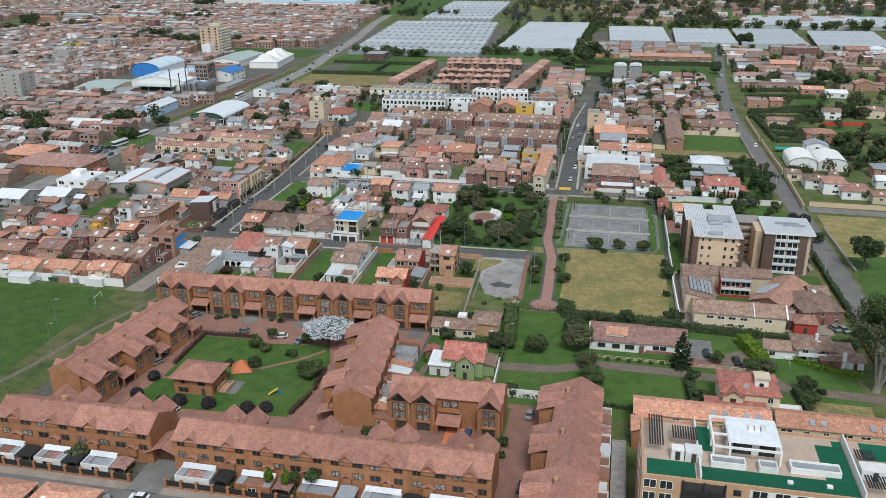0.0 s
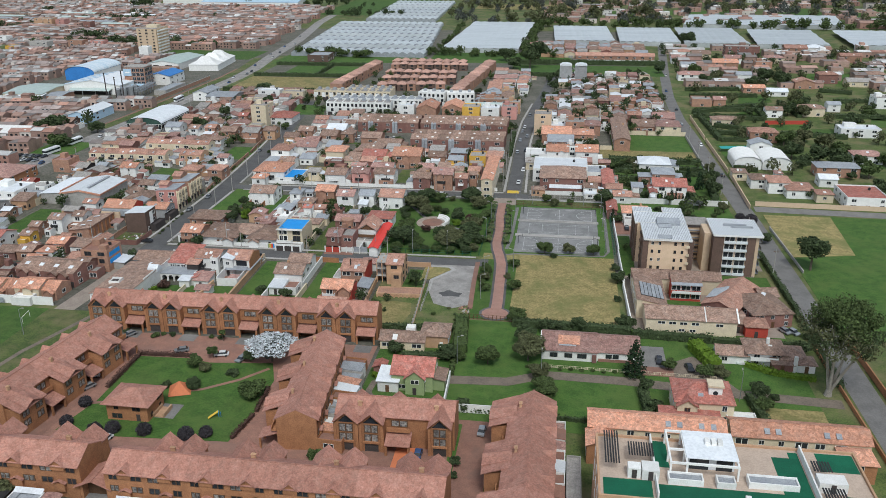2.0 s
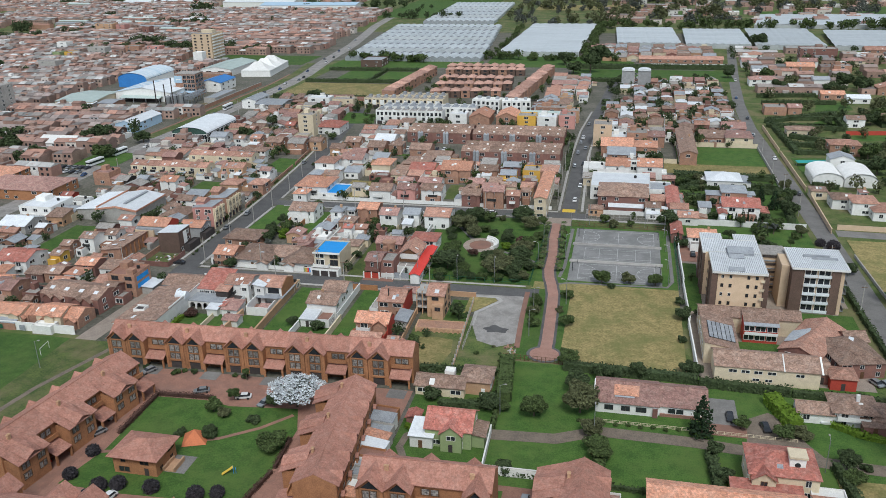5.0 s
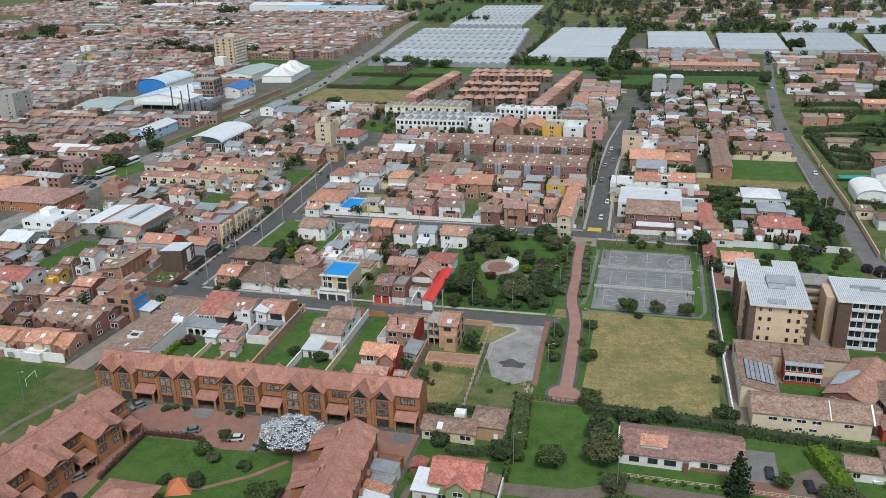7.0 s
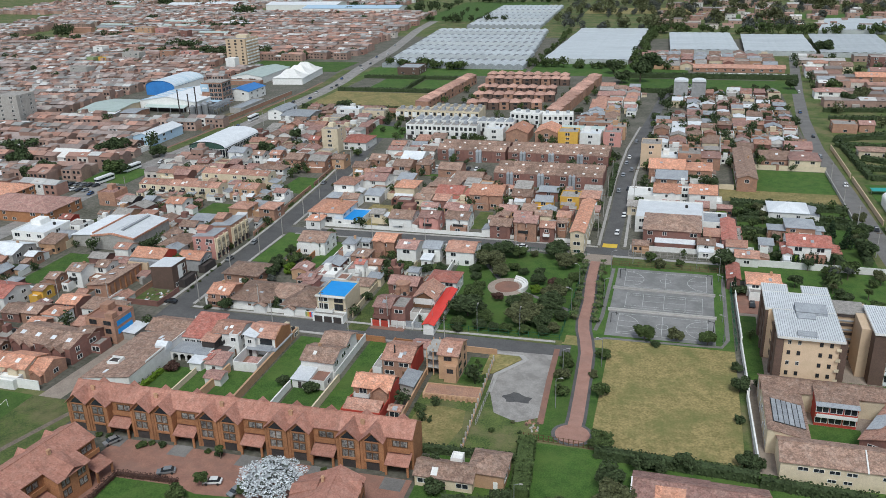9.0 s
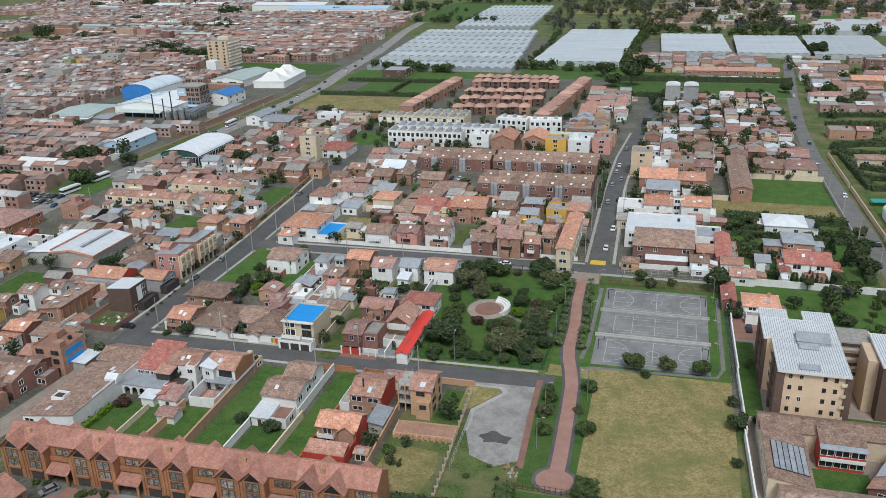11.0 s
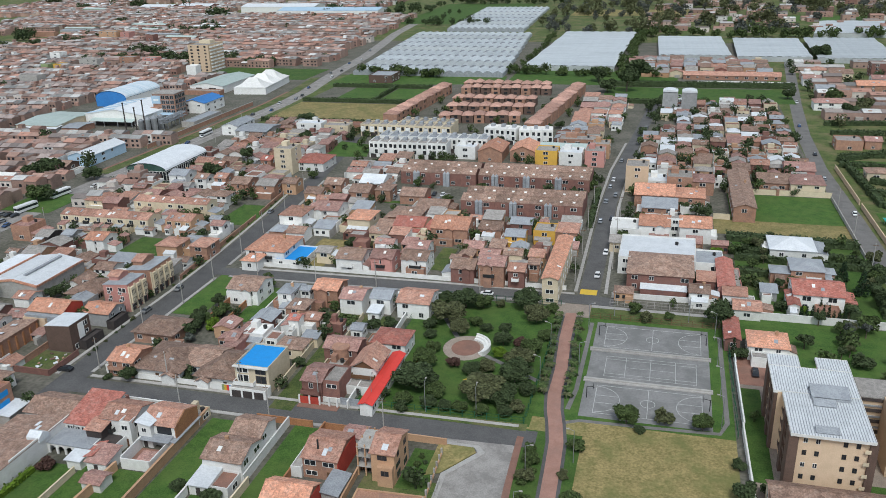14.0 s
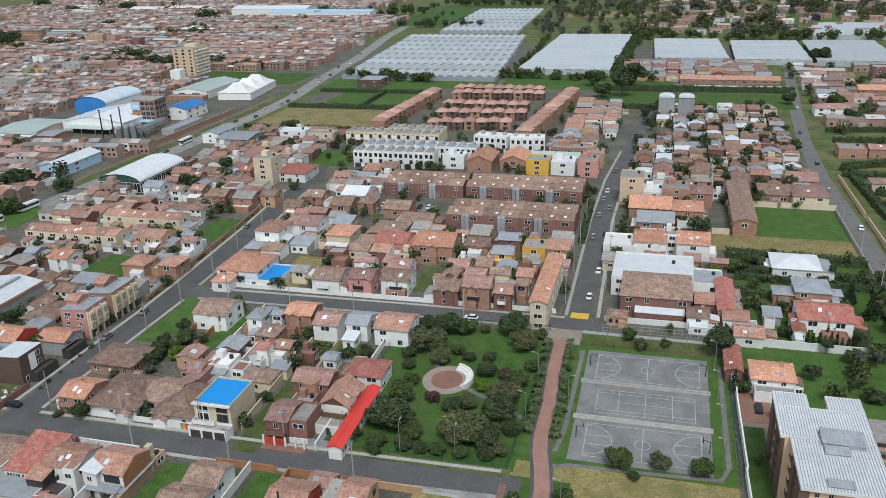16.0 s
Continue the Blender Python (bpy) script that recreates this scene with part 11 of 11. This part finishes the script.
# ---------------------------------------------------------------- filled blocks
for r in ((-143, -75, -127, -40), (-146.5, -40, -129, 20), (-150.5, 20, -133, 80), (-156, 80, -138, 130), (-147, 130, -150, 215), (-12, 20, 2, 240), (-130, 10, 0, 21), (-150, -72, 0, -60), (-270, -60, -246, 215), (-57, -60, 37, 12), (-30, -120, 40, -70),
          (84.5, -60, 100, 420), (-6, 238, 10, 344), (-134, -22, -123.5, 11), (-112, -22, -104, 5), (-78, -67, -71, -28), (-84, -20, -62, -9), (-90, -112, -80, -73), (-69, -112, -60, -72), (-101, -112, -92, -97), (-120, -112, -104, -97),
          (-209, -57, -193, -28), (-186, 16, -168, 40), (-165, 61, -149, 87), (-113, 24, -101, 53), (-64, 30, -57, 53), (35, -2, 80, 13), (36, 86, 88, 142), (-104, 100, -78, 119), (-240, 247, -158, 372), (-30, 344, 96, 396)):
    PLACED.append(r)
PLACED.extend(((-124, -40, -113, -12), (-121, -124, -61, -106), (-79.6, -106, -68, -102), (-121, -106, -109, -98), (-68, -106, -60.5, -72), (-90, -106, -80, -73)))
enrich()
fill(-222, -118, -146, -72, 14, 8.0, roofs=("tile_brown", "tile_brown", "tile_rose", "tile_orange"), walls=("brick_house", "brick_red", "white"), lo=2.8, hi=4.6)
fill(-128, -58, -58, 10, 1, 8.0)
fill(-122, -118, -46, -72, 2, 7.5, lo=2.6, hi=3.8)
fill(-222, -68, -150, 30, 3, 9.0, joined="houses_west")
fill(-222, 30, -150, 90, 13, 8.5, joined="houses_west_middle")
fill(-226, 88, -160, 246, 4, 9.0, joined="houses_northwest")
fill(-134, 22, -14, 88, 5, 8.0, joined="houses_cross_street")
fill(-134, 88, -105, 165, 6, 8.5, joined="houses_north_street")
fill(1, 18, 42, 88, 7, 9.5, lo=3, hi=5.5, joined="houses_east_street")
fill(3, 140, 84, 345, 8, 8.6, roofs=("tile_brown", "tile_rose", "tile_terracotta", "metal_grey", "slab_roof", "metal_white"), lo=2.6, hi=4.8, joined="houses_northeast", drop=0.16)
fill(-45, 175, -16, 240, 9, 8.5, joined="houses_north_corner")
fill(-40, 250, -4, 345, 10, 9.5, joined="houses_north_lane")
fill(-20, 440, 95, 520, 12, 11, lo=2.8, hi=5, joined="houses_far_north")


# ---------------------------------------------------------------- the dense far town, as one sheet of houses for each district
def district(name, x0, y0, x1, y1, seed, ang=0.0, w=6.5, d=8.0, lane=7.0, keep=(), label="dense far district of brick row houses", drop=0.05, hi=7.0, odd=0.16, panes=True):
    """Terraces back to back along lanes. A terrace keeps its wall and roof for some houses on end; one house in six has been rebuilt."""
    rng = random.Random(seed)
    s = Shape()
    y = y0
    c, sn = math.cos(radians(ang)), math.sin(radians(ang))
    mx, my = (x0 + x1) / 2, (y0 + y1) / 2
    reach = 0.5 * (x1 - x0) * abs(sn)
    y = y0 - reach
    r = 0
    while y < y1 + reach:
        x = x0 - 40 + rng.uniform(0, 10)
        left = 0
        while x < x1 + 40:
            if left <= 0:
                left = rng.randint(4, 12)
                run_wall, run_roof, run_h = rng.choice((0, 3, 3, 3)), rng.choice((1, 1, 4, 4, 5, 5, 6, 6)), rng.uniform(4.6, hi)
                run_w = w * rng.uniform(0.85, 1.15)
            left -= 1
            ww = run_w * rng.uniform(0.94, 1.06)
            px, py = mx + (x + ww / 2 - mx) * c - (y + d / 2 - my) * sn, my + (x + ww / 2 - mx) * sn + (y + d / 2 - my) * c
            if rng.random() > drop and x0 <= px <= x1 and y0 <= py <= y1 and not any(a < px < e and b < py < f for a, b, e, f in keep):
                rebuilt = rng.random() < odd
                wall, roof_, h = (0, 1, rng.uniform(3.4, hi + 1.4)) if rebuilt else (run_wall, run_roof, run_h + rng.uniform(-0.2, 0.2))
                X, Y = ww / 2 - 0.04, d / 2 * (rng.uniform(0.85, 1.0) if rebuilt else 0.97)
                rot = lambda a, b: (px + a * c - b * sn, py + a * sn + b * c)
                s.prism([rot(-X, -Y), rot(X, -Y), rot(X, Y), rot(-X, Y)], 0, h, wall)
                kind = rng.random() if rebuilt else 0.8 * rng.random() ** 1.5
                if kind < 0.6:
                    rh = rng.uniform(0.9, 1.5) if rebuilt else 1.35
                    o = 0.35
                    p = [rot(-X, -Y - o), rot(X, -Y - o), rot(X, Y + o), rot(-X, Y + o), rot(-X, 0), rot(X, 0)]
                    s.add([(*p[0], h), (*p[1], h), (*p[2], h), (*p[3], h), (*p[4], h + rh), (*p[5], h + rh)], [(0, 1, 5, 4), (2, 3, 4, 5), (1, 2, 5), (3, 0, 4), (3, 2, 1, 0)], roof_)
                else:
                    s.prism([rot(-X * 0.94, -Y * 0.94), rot(X * 0.94, -Y * 0.94), rot(X * 0.94, Y * 0.94), rot(-X * 0.94, Y * 0.94)], h, h + 0.15, 1)
                    if kind > 0.72:
                        s.prism([rot(-X * 0.4, 0), rot(X * 0.5, 0), rot(X * 0.5, Y * 0.9), rot(-X * 0.4, Y * 0.9)], h + 0.15, h + 2.3, wall)
                if rng.random() < 0.3:
                    s.prism([rot(X * e, Y * f) for e, f in ((-0.4, -0.7), (0.0, -0.7), (0.0, -0.4), (-0.4, -0.4))], h + 0.1, h + (0.9 if kind < 0.6 else 0.35), rng.choice((0, 1)))
                if rng.random() < 0.3:
                    s.prism([rot(X * 0.2, -Y - 1.8), rot(X, -Y - 1.8), rot(X, -Y + 0.1), rot(X * 0.2, -Y + 0.1)], 0, 2.6, rng.choice((0, 1)))
                for fl in range(int(h / 2.7) if panes else 0):
                    for u in (-0.45, 0.4):
                        if rng.random() < 0.85:
                            z = fl * 2.7 + 1.0
                            s.prism([rot(X * u - 0.7, -Y - 0.06), rot(X * u + 0.7, -Y - 0.06), rot(X * u + 0.7, -Y + 0.05), rot(X * u - 0.7, -Y + 0.05)], z, z + 1.3, 2)
            x += ww
            if rng.random() < 0.022:
                x += lane
        y += d + 0.3 if r % 2 == 0 else d + lane
        r += 1
    return solo(name, s.mesh(name, "walls_mixed", "roofs_mixed", "glass", "terrace_brick", "terrace_red", "terrace_rose", "terrace_grey"), label=label, category="houses", kind="stuff")


FACTORY = [(-396, 186, -256, 330), (-346, 320, -252, 396), (-420, 158, -398, 182), (-402, 374, -362, 456), (-376, 394, -270, 454), (-285, 370, -240, 540), (-300, 540, -260, 640), (-312, 640, -276, 760), (-325, 760, -290, 900)]
FAR_SHEDS = ((-936, 1033, 60, 16, "white", "metal_white"), (-793, 993, 60, 26, "brick_red", "metal_white"), (-731, 1007, 60, 26, "brick_red", "metal_white"), (-692, 668, 62, 9, "concrete", "metal_grey"), (-714, 694, 46, 9, "concrete", "metal_green"), (-880, 948, 44, 16, "green_paint", "metal_green"),
             (-584, 678, 44, 10, "concrete", "metal_green"), (-521, 617, 40, 10, "brick_house", "metal_green"), (-616, 687, 40, 10, "brick_house", "metal_green"), (-735, 653, 34, 8, "brick_house", "tile_terracotta"), (-560, 640, 46, 9, "concrete", "metal_grey"), (-640, 735, 52, 10, "brick_house", "metal_green"), (-545, 720, 46, 9, "concrete", "metal_white"))
FAR_BLOCKS = ((-617, 620, 24, 11, 11, "brick_pale"), (-596, 622, 12, 11, 10, "pink"), (-568, 469, 12, 10, 9, "white"), (-503, 433, 20, 10, 9, "concrete"), (-543, 591, 9, 10, 11, "brick_red"), (-522, 414, 9, 9, 7, "yellow"), (-534, 412, 8, 9, 7, "green_paint"), (-494, 345, 18, 10, 9, "concrete"), (-472, 447, 16, 10, 9, "brick_house"), (-629, 735, 9, 9, 9, "white"), (-452, 452, 14, 10, 8, "pink"))
for x, y, w_, d_, wall_, roof_ in FAR_SHEDS:
    house(x, y, w_, d_, 6.0, "gx", wall_, roof_, yaw=-4, rh=d_ * 0.1, windows=False, near=False, name="shed", label=f"long far {WALL_WORD[wall_]} shed with {ROOF_WORD[roof_]}", over=0.2)
for x, y, w_, d_, h_, wall_ in FAR_BLOCKS:
    house(x, y, w_, d_, h_, "flat", wall_, "slab_roof", yaw=-3, near=False, name="apartment_block", faces="s", label=f"{WALL_WORD[wall_]} block that stands above the far rows")
KEEP_FAR = [(x - w_ / 2 - 5, y - d_ / 2 - 6, x + w_ / 2 + 5, y + d_ / 2 + 5) for x, y, w_, d_, *_ in FAR_SHEDS + FAR_BLOCKS] + [(-800, 568, -690, 690)]
sheet("far_field", [(-800, 655), (-760, 632), (-735, 683), (-692, 634), (-712, 582), (-724, 565), (-800, 570)], 0.12, "rough_grass", "green field between the far house rows", "field")
GREENS = [(-560, 640, -500, 668), (-600, 250, -570, 290), (-470, 120, -445, 150), (-760, 700, -690, 730), (-480, 480, -420, 492)]
for k, (x0, y0, x1, y1) in enumerate(GREENS):
    sheet("town_green", rect(x0 + 4, y0 + 4, x1 - 4, y1 - 4), 0.1, "rough_grass" if k % 2 else "lawn", "open green between far house rows", "field")
district("far_district_west", -720, 60, -262, 430, 21, 3, keep=FACTORY + GREENS + KEEP_FAR + [(-272, 40, -240, 180), (-294, 112, -270, 164)], hi=6.4, d=8.2, w=6.0, lane=5.5)
district("far_district_northwest", -900, 430, -290, 880, 22, -4, keep=FACTORY + GREENS + KEEP_FAR, hi=7.0, w=6.5, d=9.0, lane=7, odd=0.14)
district("far_district_north", -1100, 880, -420, 1500, 23, -6, w=8, d=9, keep=KEEP_FAR + [(-640, 880, -380, 990), (-900, 1000, -780, 1100), (-700, 1080, -560, 1150)], panes=False)
district("far_district_avenue", -480, -60, -264, 60, 24, -2, keep=[(-292, -5, -240, 36), (-305, 12, -270, 38), (-284, 40, -246, 60)], drop=0.08, hi=6, odd=0.3)
district("far_district_shops", -244, 70, -224, 108, 28, 4, w=8, drop=0.15, hi=6, odd=0.6, label="small shops and houses beside the avenue")
district("far_district_east", 104, 300, 330, 510, 25, 3, w=11, d=11, lane=12, drop=0.62, label="scattered far houses between gardens", hi=5.0, odd=0.5, keep=PLACED)
district("far_district_greenhouses", -20, 700, 700, 1400, 26, 2, w=14, d=12, lane=26, drop=0.7, label="scattered far farm houses among trees", hi=5.5, odd=1.0)


# ---------------------------------------------------------------- greenhouses
def greenhouse(x0, y0, x1, y1, skew=0.0, span=7.5, strips=9, label="plastic greenhouse with rows of arched bays"):
    """Each row of bays is one scalloped sheet that drops to a dark front and back edge."""
    o = thing("greenhouse", x0, y0, 0, 0, label, "greenhouse", "greenhouses")
    W, D = x1 - x0, y1 - y0
    n, m = max(1, int(W / span)), 6
    for k in range(strips):
        ya, yb = D * k / strips + 0.5, D * (k + 1) / strips - 0.5
        sh = skew * (k + 0.5) / strips
        vs = []
        for i in range(n * m + 1):
            x, z = W * i / (n * m) + sh, 1.9 * abs(math.sin(math.pi * i / m))
            vs += [(x, ya, 0), (x, ya, 3.2 + z), (x, (ya + yb) / 2, 3.6 + z), (x, yb, 2.6 + z), (x, yb, 0)]
        s = Shape()
        s.add(vs, [(5 * i + j, 5 * i + 5 + j, 5 * i + 6 + j, 5 * i + 1 + j) for i in range(n * m) for j in (1, 2)] + [(0, 1, 2, 3, 4), tuple(5 * n * m + j for j in (4, 3, 2, 1, 0))])
        edge = [(5 * i + j, 5 * i + 5 + j, 5 * i + 6 + j, 5 * i + 1 + j) for i in range(n * m) for j in (0, 3)]
        s.f += edge
        s.m += [1] * len(edge)
        part("roof_sheet", s.mesh("roof_sheet", "plastic_sheet_old" if k % 3 == 1 else "plastic_sheet", "metal_grey"), o)
    return o


def tent(x0, y0, x1, y1, skew=0.0, label="wide white plastic covered growing field"):
    o = thing("covered_field", x0, y0, 0, 0, label, "greenhouse", "covered fields")
    W, D = x1 - x0, y1 - y0
    n, m = 26, 12
    vs = [(W * i / n + skew * j / m, D * j / m, 4.2 + 0.5 * abs(math.sin(math.pi * i / n * 8)) + 0.4 * math.sin(j * 1.7)) for j in range(m + 1) for i in range(n + 1)]
    fs = [(j * (n + 1) + i, j * (n + 1) + i + 1, (j + 1) * (n + 1) + i + 1, (j + 1) * (n + 1) + i) for j in range(m) for i in range(n)]
    part("cover", Shape().add(vs, fs).mesh("cover", "plastic_net"), o)
    part("side", Shape().box(0, -0.1, 0, W, 0.1, 4.3).box(-0.1, 0.1, 0, 0.1, 0.4, 4.2).mesh("side", "plastic_sheet_old"), o)
    return o


greenhouse(-241, 424, -114, 688, -22)
greenhouse(-240, 724, -150, 985, -10, strips=7)
tent(-104, 462, -30, 690, 6)
tent(3, 530, 64, 656, -4)
tent(68, 526, 128, 645, 2)
tent(131, 522, 194, 650, 4)
tent(200, 520, 268, 640, 12)
tent(150, 690, 330, 800, 20)
tent(290, 520, 380, 640, 12)


# ---------------------------------------------------------------- far woods
def woods(name, spots, leaf, label):
    """Far trees: every one a cluster of leaf clumps with gaps, all in one mesh."""
    rng = random.Random(len(spots) + 7)
    s = Shape()
    for x, y, r, h in spots:
        s.tube((x, y, 0), (x, y, h * 0.6), 0.3, 0.15, 5)
        for k in range(5):
            a = k * 2.5 + rng.uniform(0, 1)
            leaves(s, rng, (x + 0.45 * r * math.cos(a), y + 0.45 * r * math.sin(a), h * rng.uniform(0.36, 0.8)), r * 0.62, 30, r * 0.22, flat=h / (2.2 * r))
    return solo(name, s.mesh(name, leaf), label=label, category="trees", kind="stuff")


def scatter(n, x0, y0, x1, y1, seed, lo, hi, keep=()):
    rng = random.Random(seed)
    out = []
    while len(out) < n:
        x, y = rng.uniform(x0, x1), rng.uniform(y0, y1)
        if not any(a < x < c and b < y < d for a, b, c, d in keep):
            r = rng.uniform(lo, hi)
            out.append((x, y, r, r * rng.uniform(1.7, 2.6)))
    return out


def belt(x0, y0, x1, y1, n, seed, lo=3, hi=5, wide=5):
    rng = random.Random(seed)
    return [(x0 + (x1 - x0) * k / n + rng.uniform(-wide, wide), y0 + (y1 - y0) * k / n + rng.uniform(-wide, wide), r := rng.uniform(lo, hi), r * rng.uniform(1.6, 2.4)) for k in range(n)]


GH = [(-260, 420, -110, 720), (-110, 465, -25, 690), (0, 515, 400, 665), (-260, 715, -140, 1000), (140, 680, 360, 810)]
# distance haze is put into the leaf colour: paler olive for the far belts
woods("far_woods_north", scatter(600, -150, 690, 900, 1450, 31, 4, 8.5, GH), "leaf_olive", "far belts of trees paled as haze between fields")
woods("far_woods_east", scatter(170, 104, 60, 480, 515, 32, 1.8, 4.0, PLACED + GH + [(84, 60, 103, 520)]), "leaf_dark", "dark garden trees east of the road")
woods("far_woods_east_light", scatter(230, 104, 60, 480, 515, 33, 1.6, 3.6, PLACED + GH + [(84, 60, 103, 520)]), "leaf_olive", "olive green garden trees east of the road")
woods("far_clumps", [(x + a, y + b, r, r * 2.2) for x, y, r in ((-842, 1006, 7), (-608, 850, 8), (-749, 636, 6), (-505, 508, 5.5), (-482, 504, 5.5), (-428, 461, 5.5), (-443, 465, 5.0), (-386, 476, 5.0), (-710, 771, 5), (-565, 749, 5), (-640, 591, 4), (-1053, 1063, 7), (-924, 976, 6), (-735, 612, 5)) for a, b in ((0, 0), (r * 1.2, 1.5), (-r * 1.1, -1.0))] + [(-892, 1007, 6, 26), (-737, 973, 5, 28), (-730, 978, 4, 24), (-615, 858, 5, 22)], "leaf_dark", "dark clumps of tall trees in the far town")
woods("far_woods_west", scatter(150, -800, 80, -268, 1100, 34, 2.0, 4.6, FACTORY) + belt(-500, 470, -330, 462, 26, 51, 3, 5, 5) + belt(-620, 700, -520, 690, 16, 52, 3, 5, 6) + belt(-720, 540, -640, 556, 12, 53, 3, 6, 8) + belt(-470, 900, -330, 930, 24, 54, 4, 8, 14) + belt(-410, 100, -330, 96, 14, 55, 3, 6, 8), "leaf_dark", "single dark trees among the far houses")
woods("greenhouse_belt", belt(-235, 424, -165, 421, 22, 35, 3, 5) + belt(-110, 440, 10, 446, 34, 36, 2.5, 4.2, 8) + belt(-24, 455, -18, 700, 30, 37, 2.5, 4.5) + belt(-20, 690, 500, 680, 60, 38, 4, 7, 12) + belt(-110, 440, -108, 690, 26, 39, 2.0, 3.2, 3), "leaf_mid", "dark tree belt beside the greenhouses")
woods("pasture_trees", belt(-330, 800, -190, 780, 16, 40, 3, 6, 10) + belt(-320, 1080, -150, 1080, 30, 41, 4, 8, 12), "leaf_dark", "dark trees round the pasture")
woods("northeast_trees", scatter(150, 0, 140, 82, 345, 45, 1.3, 3.2, [(36, 86, 88, 142)]), "leaf_dark", "dark garden trees between small houses")
# grey leaves here carry the haze over the far trees
woods("far_woods_light", scatter(380, -150, 690, 700, 1300, 46, 3, 6.5, GH), "leaf_grey", "far trees greyed as haze between fields")
sheet("far_field", rect(20, 840, 260, 900), 0.1, "lawn", "far green field between trees", "field")
sheet("far_field", rect(-120, 900, 60, 980), 0.1, "dry_grass", "far pale field between trees", "field")
sheet("far_field", rect(300, 820, 520, 940), 0.1, "lawn", "far green field between trees", "field")
woods("middle_trees", scatter(170, -225, -60, 80, 340, 42, 1.2, 2.8, PLACED), "leaf_mid", "small green garden trees among the houses")
woods("middle_trees_dark", scatter(150, -225, -118, 80, 230, 43, 1.2, 2.8, PLACED), "leaf_dark", "small dark garden trees among the houses")
